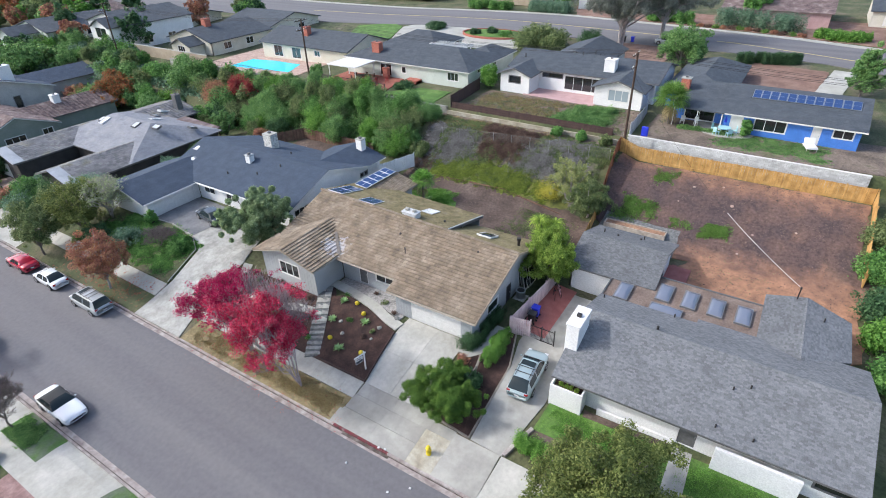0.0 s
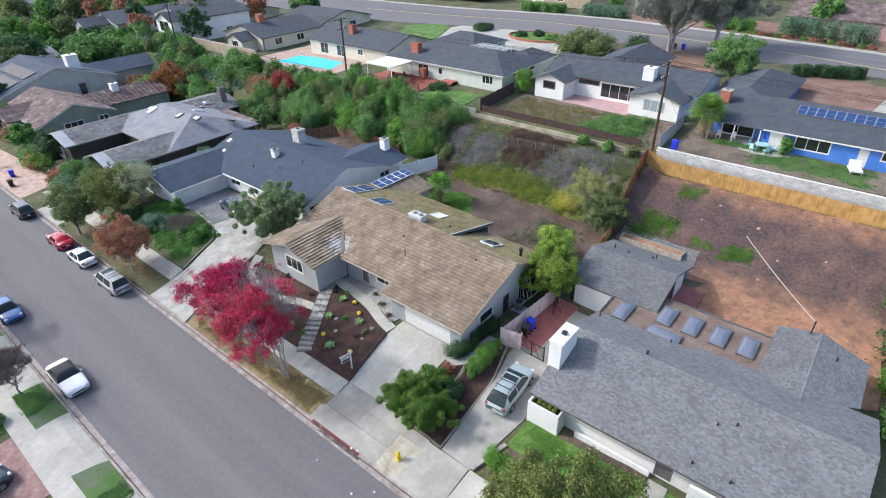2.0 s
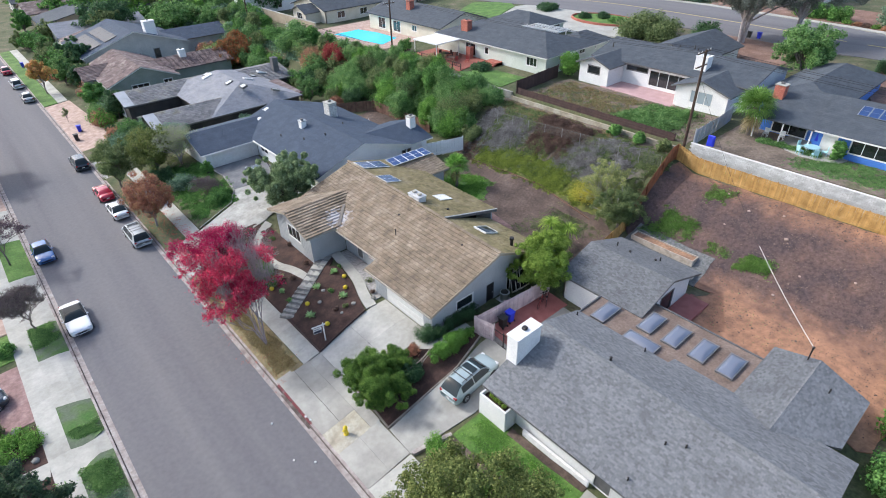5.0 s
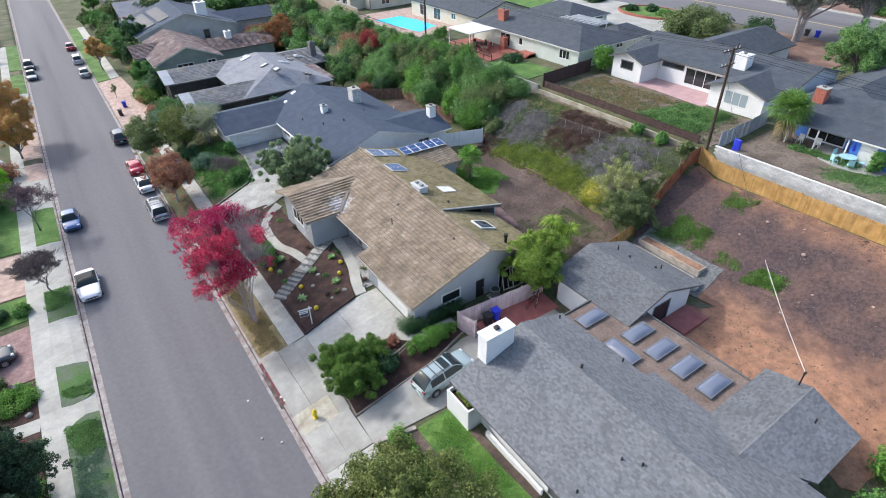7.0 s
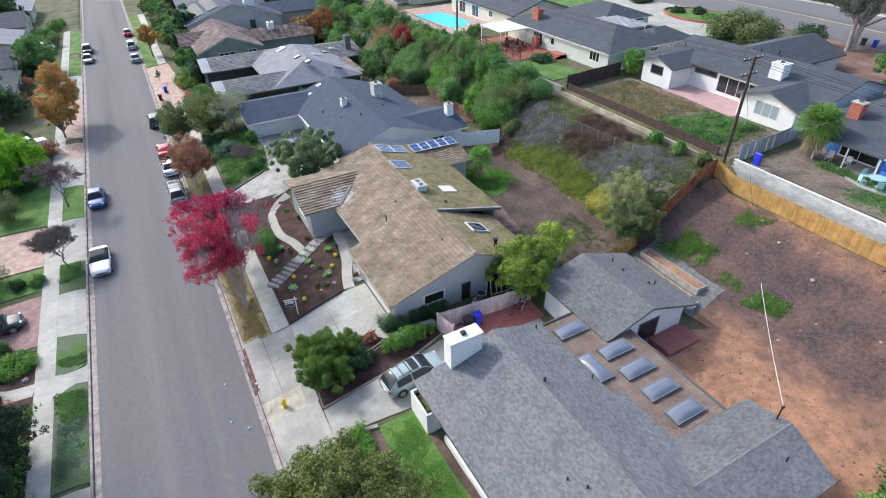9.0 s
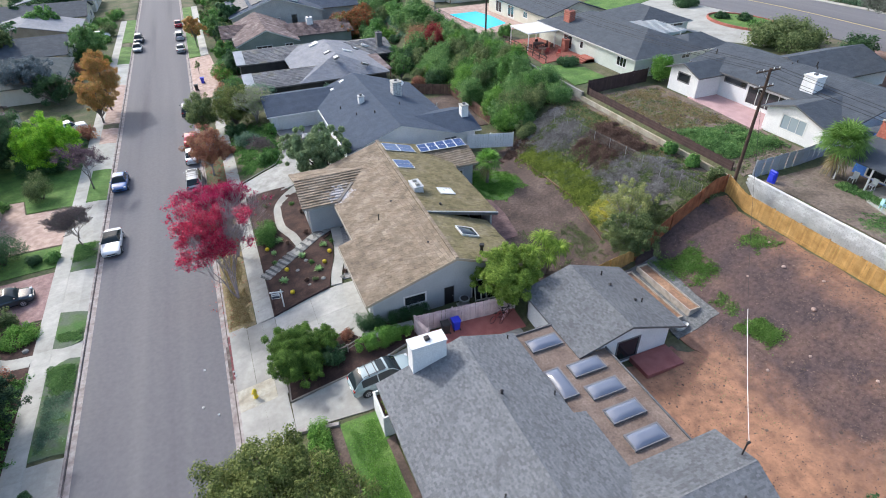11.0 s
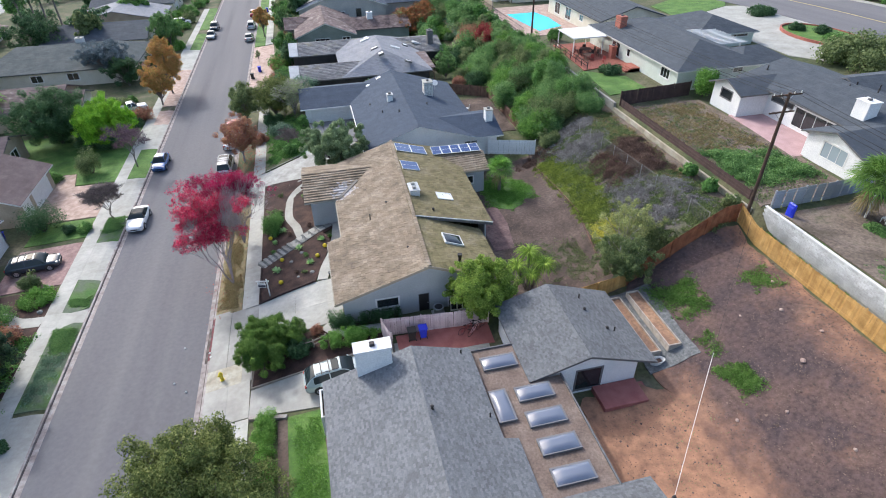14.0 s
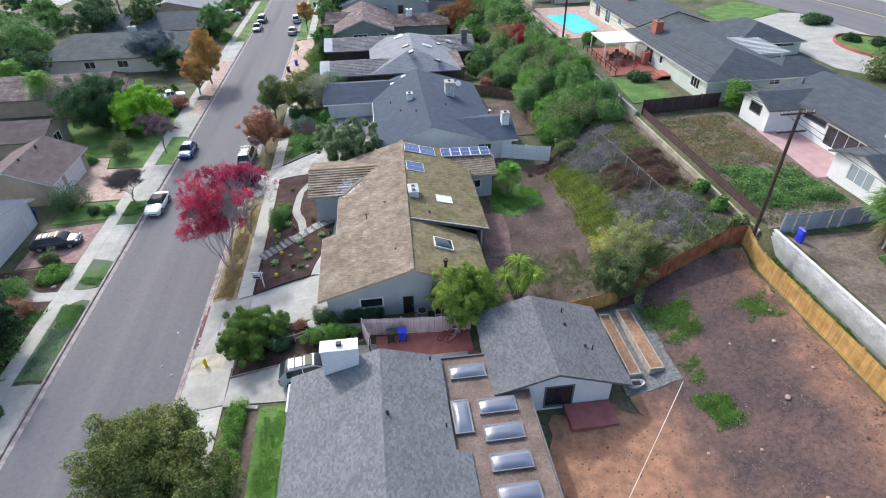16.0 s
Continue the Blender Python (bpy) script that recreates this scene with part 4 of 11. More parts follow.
def branching(name, label, x, y, h, spread, bark, foliage=None, n=0, leaf=0.16, trunk=0.14, seed=1, depth=5, kids=3, category="tree", fork=0.22, patch=0.0, stems=1, group="", r=None, lean=(0, 0), leafy=None, twig=0.010, long=1.1, patchy=1.0):
    """A tree grown from its branches, with leaves at the ends of its twigs; bare where patch leaves gaps."""
    rng = random.Random(seed)
    t = thing(name, label, category, (x, y, ground_height(x, y) - 0.05), 0, group)
    lines, ends = [], []

    def grow(p, d, length, r, k):
        q = p + d * length * 0.5 + Vector((rng.gauss(0, 1), rng.gauss(0, 1), 0)) * length * 0.05
        e = p + d * length
        lines.append([(p, r), (q, r * 0.85), (e, r * 0.7)])
        if k == 0:
            ends.append((q, e))
            return
        for i in range(kids if k > 1 else kids + 1):
            a = d.orthogonal().normalized()
            a.rotate(Matrix.Rotation(2 * math.pi * (i + rng.random() * 0.7) / kids, 3, d))
            nd = (d * rng.uniform(0.75, 1.1) + a * rng.uniform(0.35, 0.8) * spread + Vector((0, 0, 0.22))).normalized()
            grow(p.lerp(e, rng.uniform(0.55, 1.0)), nd, length * rng.uniform(0.62, 0.85), r * 0.55, k - 1)

    for s in range(stems):
        d = Vector((rng.gauss(0, 0.18), rng.gauss(0, 0.18), 1)).normalized() if stems > 1 else Vector((0, 0, 1))
        grow(Vector((0, 0, 0)), d, h * fork, trunk, depth)
    top = max(e.z for _, e in ends)
    k = h / top
    far = sorted(math.hypot(e.x, e.y) for _, e in ends)[int(len(ends) * 0.95)]
    w = r / far if r else k

    def place(p):
        z = p.z * k
        return Vector((p.x * w + lean[0] * z, p.y * w + lean[1] * z, z))

    lines = [[(place(p), max(twig, q)) for p, q in l] for l in lines]
    v, f = tube(lines, 5)
    mesh_ob("trunk", v, f, bark, t)
    if foliage:
        pr = np.random.default_rng(seed)
        pts, out = [], []
        good = [e for e in ends if not patch or patchy * noise.noise((e[1].x * 0.8, e[1].y * 0.8, e[1].z * 0.8 + seed)) + (leafy[0] * e[1].x * w + leafy[1] * e[1].y * w if leafy else 0) > patch - 0.5]
        for i in range(n):
            q, e = good[int(pr.integers(len(good)))]
            p = q.lerp(e, float(pr.uniform(0, 1.15)))
            p = place(p)
            o = pr.normal(0, 1, 3)
            pts.append((p.x + o[0] * leaf * 1.3, p.y + o[1] * leaf * 1.3, p.z + o[2] * leaf * 1.1))
            out.append(o / np.linalg.norm(o))
        v, f = leaves(pts, out, leaf, seed, long)
        fast_mesh("crown", v, f, foliage, t)
    return t


LEAF_RED = leafmat("bright_red_leaves", [(0.31, 0.014, 0.06), (0.52, 0.036, 0.10), (0.68, 0.10, 0.17)], gain=1.15)
LEAF_COPPER = leafmat("copper_and_green_leaves", [(0.06, 0.10, 0.03), (0.24, 0.075, 0.035), (0.38, 0.12, 0.05), (0.15, 0.17, 0.05)])
LEAF_DULLRED = leafmat("dull_red_leaves", [(0.16, 0.02, 0.025), (0.30, 0.04, 0.05), (0.30, 0.12, 0.08)])
LEAF_GUM = leafmat("grey_olive_gum_leaves", [(0.095, 0.10, 0.07), (0.16, 0.17, 0.12), (0.24, 0.25, 0.185)])
LEAF_CRIMSON = leafmat("dark_crimson_leaves", [(0.22, 0.006, 0.055), (0.40, 0.015, 0.09), (0.56, 0.035, 0.14)], gain=1.1)
LEAF_GREEN = leafmat("green_leaves", [(0.042, 0.106, 0.025), (0.10, 0.215, 0.042), (0.19, 0.34, 0.08)])
LEAF_CLOUD = leafmat("podocarpus_leaves", [(0.04, 0.085, 0.014), (0.085, 0.16, 0.022), (0.16, 0.25, 0.04)])
LEAF_PINE = leafmat("dark_pine_needles", [(0.016, 0.034, 0.018), (0.036, 0.068, 0.032), (0.075, 0.125, 0.05)])
LEAF_MID = leafmat("fresh_green_leaves", [(0.06, 0.125, 0.035), (0.13, 0.24, 0.06), (0.23, 0.35, 0.11)])
LEAF_BRIGHT = leafmat("bright_green_leaves", [(0.06, 0.145, 0.02), (0.12, 0.25, 0.035), (0.22, 0.37, 0.07)])
LEAF_LIME = leafmat("lime_leaves", [(0.07, 0.19, 0.012), (0.17, 0.37, 0.02), (0.36, 0.54, 0.04)])
LEAF_DARK = leafmat("dark_green_leaves", [(0.028, 0.062, 0.023), (0.055, 0.115, 0.04), (0.11, 0.19, 0.07)])
LEAF_OLIVE = leafmat("olive_leaves", [(0.065, 0.095, 0.03), (0.135, 0.17, 0.055), (0.23, 0.265, 0.095)])
LEAF_PALM = leafmat("palm_fronds", [(0.10, 0.17, 0.04), (0.20, 0.30, 0.07), (0.33, 0.42, 0.13)])
LEAF_HOLM = leafmat("yellowish_olive_leaves", [(0.056, 0.078, 0.018), (0.13, 0.155, 0.036), (0.235, 0.25, 0.07)])
LEAF_SILVER = leafmat("silver_green_leaves", [(0.06, 0.115, 0.06), (0.13, 0.21, 0.11), (0.24, 0.33, 0.19)])
LEAF_TUFT = leafmat("green_olive_tufts", [(0.10, 0.145, 0.055), (0.20, 0.26, 0.10), (0.34, 0.40, 0.19)])
LEAF_IVY = leafmat("yellowish_ivy_leaves", [(0.08, 0.11, 0.018), (0.17, 0.21, 0.03), (0.295, 0.34, 0.055)])
LEAF_CEDAR = leafmat("blue_grey_needles", [(0.05, 0.075, 0.07), (0.10, 0.13, 0.125), (0.17, 0.20, 0.19)])
LEAF_YELLOW = leafmat("yellow_green_leaves", [(0.11, 0.18, 0.025), (0.23, 0.33, 0.045), (0.40, 0.48, 0.08)])
LEAF_PALE = leafmat("pale_grey_green_leaves", [(0.17, 0.20, 0.07), (0.31, 0.35, 0.14), (0.48, 0.50, 0.24)])
LEAF_CITRUS = leafmat("citrus_leaves", [(0.088, 0.145, 0.02), (0.19, 0.275, 0.038), (0.335, 0.405, 0.072)])
LEAF_PEPPER = leafmat("yellow_grey_leaves", [(0.14, 0.16, 0.055), (0.27, 0.295, 0.10), (0.44, 0.44, 0.17)])
LEAF_GOLD = leafmat("golden_flowers", [(0.25, 0.25, 0.05), (0.45, 0.40, 0.06), (0.6, 0.55, 0.12)])
LEAF_ORANGE = leafmat("orange_leaves", [(0.20, 0.20, 0.06), (0.46, 0.25, 0.085), (0.54, 0.265, 0.12), (0.36, 0.33, 0.09)])
LEAF_RUST = leafmat("rust_brown_leaves", [(0.18, 0.08, 0.06), (0.33, 0.145, 0.10), (0.36, 0.23, 0.12)])
LEAF_PLUM = leafmat("plum_leaves", [(0.06, 0.038, 0.05), (0.115, 0.075, 0.095), (0.18, 0.13, 0.15)])
LEAF_PURPLE = leafmat("grey_purple_brush", [(0.10, 0.096, 0.096), (0.185, 0.18, 0.182), (0.32, 0.316, 0.326)])
LEAF_BROWN = leafmat("dry_brown_brush", [(0.07, 0.042, 0.035), (0.125, 0.08, 0.066), (0.20, 0.14, 0.11)])
LEAF_WEED = leafmat("low_green_weeds", [(0.06, 0.12, 0.02), (0.12, 0.22, 0.035), (0.21, 0.32, 0.075)])
LEAF_AGAVE = leafmat("agave_leaves", [(0.17, 0.28, 0.10), (0.31, 0.45, 0.165), (0.50, 0.60, 0.27)])
LEAF_STRAW = leafmat("straw_blades", [(0.17, 0.13, 0.06), (0.25, 0.20, 0.10), (0.33, 0.28, 0.16)])


# ---- ground, streets ----
def ground_grid():
    """One sheet of land: close rows near the houses, wide ones out to the horizon."""
    def axis(lo, hi, step, far):
        v = list(np.arange(lo, hi + 1e-6, step))
        d, s = [], step
        while sum(d) < far:
            s *= 1.5
            d.append(s)
        c = np.cumsum(d)
        return [lo - k for k in c[::-1]] + v + [hi + k for k in c]
    xs = sorted(set([round(float(v), 3) for v in axis(-40, 128, 1.0, 1500)] + [-11.3, -11.31, 0.0, 0.01, 47.3, 47.7, 47.95, 48.1]))
    ys = [float(v) for v in axis(-40, 130, 1.25, 1500)]
    verts = [(x, y, ground_height(x, y) - (0.10 if -12 < x < 0.6 else 0.05) + 0.05 * noise.noise((x * 0.4, y * 0.4, 3)) * (0 if x < 10 else 1)) for x in xs for y in ys]
    n = len(ys)
    faces = [(i * n + j, (i + 1) * n + j, (i + 1) * n + j + 1, i * n + j + 1) for i in range(len(xs) - 1) for j in range(n - 1)]
    return tagged(mesh_ob("ground", verts, faces, SCRUB, smoothed=True), "scrubby brown and green soil between the lots", "ground", kind="structure")


ground_grid()


def setting(ob, label, category):
    return tagged(ob, label, category, kind="structure")


def strip(name, x0, x1, y0, y1, z0, z1, z2, z3, material, label, category, step=2.0):
    """A long bar along the street: height of the street side and of the far side, below and above."""
    bm = bmesh.new()
    rows = []
    y = y0
    while y < y1 + 1e-6:
        rows.append([bm.verts.new(p) for p in ((x0, y, z0), (x0, y, z1), (x1, y, z3), (x1, y, z2))])
        y += step
    for a, b in zip(rows, rows[1:]):
        for i in range(4):
            bm.faces.new((a[i], b[i], b[(i + 1) % 4], a[(i + 1) % 4]))
    bm.faces.new(rows[0])
    bm.faces.new(rows[-1][::-1])
    bmesh.ops.recalc_face_normals(bm, faces=bm.faces[:])
    return setting(part(name, bm, material), label, category)


Y0, Y1 = -60.0, 240.0
bm = bmesh.new()
prev = None
for k in range(int((Y1 - Y0) / 2) + 1):
    y = Y0 + 2 * k
    row = [bm.verts.new((x, y, 0.02 + 0.07 * (1 - abs((x + 5.5) / 5.5) ** 2))) for x in (-11, -9, -7, -5.5, -4, -2, 0)]
    if prev:
        for i in range(6):
            bm.faces.new((prev[i], prev[i + 1], row[i + 1], row[i]))
    prev = row
setting(part("road", bm, ASPHALT), "worn grey asphalt residential street", "road")
strip("gutter_right", -0.45, 0.0, Y0, Y1, -0.2, 0.035, -0.2, 0.045, KERB, "concrete gutter along the kerb", "gutter")
strip("gutter_left", -11.0, -10.55, Y0, Y1, -0.2, 0.045, -0.2, 0.035, KERB, "concrete gutter along the kerb", "gutter")
for y0, y1, low in ((Y0, -4.0, 0), (-4.0, 0.0, 0), (0.0, 7.8, 0), (7.8, 26.0, 0), (26.0, 33.0, 1), (33.0, 74.0, 0), (74.0, 80.0, 1), (80.0, Y1, 0)):
    h = 0.07 if low else 0.16
    strip("kerb_right", 0.0, 0.16, y0, y1, -0.2, h, -0.2, h + 0.02, KERB, "worn concrete kerb", "kerb", (y1 - y0) / 8)
strip("gutter_seam", -0.09, -0.014, Y0, Y1, -0.1, 0.047, -0.1, 0.052, GUTTER_DIRT, "dark leaf litter along the gutter", "gutter")
strip("gutter_seam_left", -10.985, -10.92, Y0, Y1, -0.1, 0.052, -0.1, 0.047, GUTTER_DIRT, "dark grit along the gutter", "gutter")
strip("gutter_litter", -0.26, -0.013, 2.4, 6.6, -0.1, 0.044, -0.1, 0.056, GUTTER_DIRT, "dark wet leaf litter in the gutter by the red kerb", "gutter", 0.6)
strip("kerb_red", -0.012, 0.164, 2.6, 7.7, 0.03, 0.168, 0.05, 0.186, KERB_RED, "faded red painted kerb by the hydrant", "kerb", 0.5)
strip("kerb_left", -11.16, -11.0, Y0, Y1, -0.2, 0.18, -0.2, 0.16, KERB, "worn concrete kerb with chipped edge", "kerb")


def slabs(name, x0, x1, y0, y1, length, material, label, category="pavement", lift=0.03):
    """Concrete slabs in a row along y, with open joints."""
    root = thing(name, label, category, kind="structure")
    y = y0
    while y < y1 - 0.05:
        e = min(y1, y + length)
        sheet("slab", [(x0, y + 0.006), (x1, y + 0.006), (x1, e - 0.006), (x0, e - 0.006)], material, lift, 0.1, 3.0, root)
        y = e
    return root


# left side of the street
slabs("sidewalk_left", -14.8, -13.4, -60, 140, 1.6, CONCRETE, "concrete sidewalk slabs")
for y0, y1, m, lb in ((-60, 0.2, CONCRETE, "concrete verge apron"), 
                      (23.3, 28.5, LAWN_DULL, "patchy lawn strip under a bare street tree"), (38, 47, LAWN, "green lawn strip"), (56, 62, PAVER, "paver verge"), (64, 84, PAVER, "paver verge"), (98, 112, LAWN, "green lawn strip"), (116, 140, LAWN, "green lawn strip")):
    setting(sheet("verge_left", [(-13.4, y0), (-11.16, y0), (-11.16, y1), (-13.4, y1)], m, 0.02), lb, "verge")
setting(sheet("verge_left", [(-13.4, 0.6), (-11.16, 0.6), (-11.16, 10.25), (-12.0, 10.3), (-12.7, 9.95), (-13.4, 9.3)], LAWN_DULL, 0.02), "dull green lawn strip rounded towards the walk", "verge")
setting(sheet("verge_left", [(-13.4, 12.0), (-12.7, 11.8), (-12.0, 11.85), (-11.4, 12.2), (-11.16, 12.5), (-11.16, 16.3), (-13.4, 16.9)], LAWN_DULL, 0.02), "dull green lawn strip above the walk", "verge")
for y0, y1 in ((9.2, 12.6), (16.3, 23.3), (28.5, 38.0), (47, 56), (84, 98)):
    setting(sheet("driveway_apron", [(-13.4, y0), (-11.16, y0), (-11.16, y1), (-13.4, y1)], CONCRETE, 0.012 if y0 < 17 else 0.03), "pale concrete driveway apron", "driveway")
setting(sheet("left_drive_pavers", [(-21, 16.6), (-14.8, 16.6), (-14.8, 24), (-21, 24)], PAVER_RED, 0.02), "reddish paver driveway", "driveway")
setting(sheet("left_drive_pink", [(-26, 30), (-14.8, 29.3), (-14.8, 37.5), (-19.7, 38.3), (-20.5, 42), (-26, 42.5)], PAVER, 0.02), "pink paver driveway", "driveway")
setting(sheet("left_lawn", [(-33, 42.7), (-20.4, 42.2), (-19.6, 38.6), (-14.8, 38), (-14.8, 56), (-33, 56)], LAWN, 0.02), "green front lawn", "lawn")
setting(sheet("left_lawn", [(-21, 25), (-14.8, 25), (-14.8, 29), (-21, 29.3)], LAWN, 0.01), "green front lawn strip", "lawn")
setting(sheet("left_bed", [(-24, -12), (-14.8, -12), (-14.8, 16.2), (-24, 16.2)], MULCH, 0.01), "dark planted front bed", "flower bed")
setting(sheet("left_path", ribbon([(-14.8, 11.2), (-17, 11.6), (-19, 13), (-22, 13.2)], 1.3), CONCRETE, 0.04), "white concrete garden path", "path")

# right side, in front of the middle house
setting(sheet("verge_dry", [(0.16, 8.1), (2.45, 7.7), (2.45, 26), (0.16, 26)], LAWN_DRY, 0.03), "dry straw coloured grass verge", "verge")
slabs("sidewalk_right", 2.5, 4.0, 7.8, 29.5, 1.5, CONCRETE, "concrete sidewalk slabs beside the bed")
slabs("sidewalk_far", 2.5, 4.0, 33, 68, 1.5, CONCRETE, "concrete sidewalk slabs")
setting(sheet("verge_green", [(0.16, 96.5), (2.4, 96.5), (2.4, 150), (0.16, 150)], LAWN, 0.05), "green lawn verge far along the street", "verge")
setting(sheet("sidewalk_farther", [(2.45, 96.5), (4.0, 96.5), (4.0, 150), (2.45, 150)], CONCRETE, 0.06), "pale concrete sidewalk far along the street", "pavement")
setting(sheet("verge_far", [(0.16, 33), (2.45, 33), (2.45, 72), (0.16, 72)], SCRUB, 0.03, wobble=0.1), "brown leaf covered verge", "verge")
apron = thing("driveway_apron_slabs", "stained pale concrete driveway apron slabs", "driveway", kind="structure")
for x0, x1, y0, y1 in ((0.16, 1.6, 4.6, 8.1), (0.16, 1.6, 1.2, 4.6), (1.62, 2.9, 4.6, 7.8), (1.62, 2.9, 1.2, 4.6), (2.9, 4.0, 4.4, 7.7), (2.9, 4.0, 1.0, 4.4), (0.16, 2.9, -0.9, 1.2), (2.9, 3.7, -0.9, 1.0), (0.16, 1.9, -4.4, -0.9), (1.9, 3.6, -4.4, -0.9)):
    sheet("slab", [(x0 + 0.005, y0 + 0.005), (x1 - 0.005, y0 + 0.005), (x1 - 0.005, y1 - 0.005), (x0 + 0.005, y1 - 0.005)], STAINED if (x0, y0) == (0.16, -0.9) else CONCRETE_BLOTCHY, 0.03, 0.1, 2.0, apron)
drive = thing("driveway_main", "broad pale concrete driveway to the garage", "driveway", kind="structure")
for x0, x1 in ((4.02, 7.2), (7.22, 11.2)):
    for y0, y1 in ((2.6, 5.3), (5.32, 8.45)):
        sheet("slab", [(x0, y0 if x0 > 5 else y0), (x1, y0), (x1, y1), (x0, y1 - (0.6 if y1 > 8 and x0 < 5 else 0))], CONCRETE, 0.03, 0.1, 2.0, drive)
# Shade over this driveway is partly put into its darker concrete colour.
setting(sheet("driveway_right", [(3.6, -4.5), (3.7, -2.0), (10.6, -1.7), (13.5, -1.0), (22, -1.0), (22, -5.4), (8.6, -5.4)], CONCRETE_BLOTCHY, 0.03), "concrete driveway beside the grey house with shade in its darker colour", "driveway")
setting(sheet("brick_yard", [(15, -2.6), (22.5, -2.6), (22.5, -0.3), (15, -0.3)], RED_DECK, 0.045), "reddish side yard paving", "paving")
setting(sheet("mulch_bed", [(4.02, 12.4), (10.6, 16.4), (11.9, 17.6), (9.7, 18.4), (9.5, 26.4), (8.4, 28.0), (4.1, 29.3)], MULCH, 0.035, 0.15), "dark brown mulch about the curved path", "flower bed")
setting(sheet("mulch_bed", [(4.05, 7.75), (9.1, 8.5), (9.5, 9.8), (10.4, 12.4), (11.0, 15.4), (10.1, 16.2), (7.3, 14.6), (4.4, 13.0), (4.05, 13.0)], MULCH, 0.10, 0.2), "dark brown mulch bed with small plants", "flower bed")
setting(sheet("mulch_bed", [(4.1, 14.2), (6.9, 15.9), (7.6, 16.4), (7.2, 18.5), (6.3, 21), (6.6, 25), (5.2, 29), (4.1, 29)], MULCH, 0.06, 0.2), "dark mulch bed behind the red tree", "flower bed")
setting(sheet("mulch_bed", [(8.6, 17.0), (10.2, 18.2), (9.6, 24.6), (8.4, 26.0), (7.4, 25), (7.3, 21), (8.1, 18.4)], MULCH, 0.06, 0.2), "dark mulch bed under the front window", "flower bed")
setting(sheet("curved_path", ribbon([(7.9, 16.6), (7.6, 18.6), (6.85, 21), (7.0, 24.5), (7.8, 26.2), (9.6, 27.2)], 0.85), CONCRETE, 0.05), "curved pale concrete garden path", "path")
setting(sheet("entry_path", ribbon([(9.75, 8.5), (10.2, 10.3), (10.95, 12.3), (11.4, 14.4), (11.7, 16.6), (12.0, 19)], 0.95), CONCRETE, 0.12), "curved concrete entry walk", "path")
setting(sheet("gravel_bed", [(10.5, 9.0), (11.2, 9.0), (11.3, 10.0), (13.1, 10.2), (13.1, 17.4), (12.2, 17.4), (11.6, 13.0)], GRAVEL, 0.07), "grey gravel bed with low tufts", "flower bed")
setting(sheet("shrub_bed", [(3.75, -1.8), (10.5, -1.6), (14, -0.4), (14, 0.3), (11.2, 0.4), (9.2, 2.3), (4.02, 1.6)], MULCH, 0.06, 0.3), "brown planted strip between two driveways", "flower bed")
setting(sheet("side_path", ribbon([(9.6, 2.4), (10.6, 1.3), (12.5, 1.1), (14.2, 1.0)], 0.9), CONCRETE, 0.08), "pale concrete side path", "path")
setting(sheet("lawn_right", [(6.4, -5.5), (9.1, -5.7), (9.4, -22), (6.6, -22)], LAWN, 0.04), "mown green front lawn", "lawn")
setting(sheet("soil_strip", [(8.95, -8.2), (9.55, -8.2), (9.55, -14.1), (9.1, -14.1)], DIRT, 0.06, wobble=0.12), "bare soil strip along the low white wall", "flower bed")
setting(sheet("brown_edge", [(5.7, -5.2), (6.4, -5.3), (6.6, -22), (5.9, -22)], DIRT, 0.03, wobble=0.08), "bare brown edging strip", "flower bed")
setting(sheet("sidewalk_near", [(0.16, -60), (3.6, -60), (3.6, -4.5), (0.16, -4.4)], CONCRETE, 0.02), "concrete sidewalk", "pavement")
setting(sheet("entry_walk", [(4, -15.6), (9.5, -15.4), (9.5, -14.2), (4, -14.2)], CONCRETE, 0.07), "concrete entry walk", "path")
# yards behind
setting(sheet("backyard_dirt", [(25.5, 0.2), (34.5, 0.2), (37.5, 12), (36.5, 26), (27, 26), (25.5, 12)], DIRT, 0.03, wobble=0.7), "bare brown back yard", "yard")
setting(sheet("rear_terrace", [(26.2, 8.6), (28.2, 8.8), (28.9, 13.0), (28.9, 16.2), (26.6, 16.6), (26.2, 12)], PAVER_MAROON, 0.055, 0.2), "dark maroon paved terrace behind the tan roof", "patio")
setting(sheet("backyard_grass", [(28.2, 16.8), (30.2, 15.6), (33.4, 17.2), (33.6, 20.0), (31.4, 22.6), (28.4, 22.8)], LAWN, 0.05, wobble=0.8), "green grass patch in the back yard", "lawn")
setting(sheet("orange_yard", [(25, -25), (35.4, -25), (35.0, -18), (34.2, -13.5), (33.0, -11), (31.6, -9.6), (27, -10), (25, -16)], DIRT_SLOPE, 0.045, wobble=1.1), "orange bare dirt yard", "yard")
setting(sheet("bare_slope", [(32.6, -9), (33.2, -12), (34, -18), (34.2, -24), (45.2, -24.3), (45.2, 0.9), (36, 0.9), (32.6, -3)], DIRT_SLOPE, 0.03, wobble=0.35), "bare reddish brown graded slope", "slope")
setting(sheet("drive_blue_house", [(0.16, 26.2), (4, 27.5), (9.5, 27.7), (15.5, 30), (16, 43.4), (10, 43.4), (10.4, 40.5), (9.8, 36), (8.5, 33.6), (4.5, 32.8), (0.16, 33)], CONCRETE_DARK, 0.03), "grey concrete driveway curving to the blue roofed house", "driveway")
# Darker sheet over the upper part of the driveway.
setting(sheet("driveway_sealed", [(9.9, 36.2), (16.0, 35.6), (16.2, 43.5), (10.2, 43.5), (10.5, 40.5)], PAVING_DARK, 0.06), "darker driveway before the garage", "driveway")
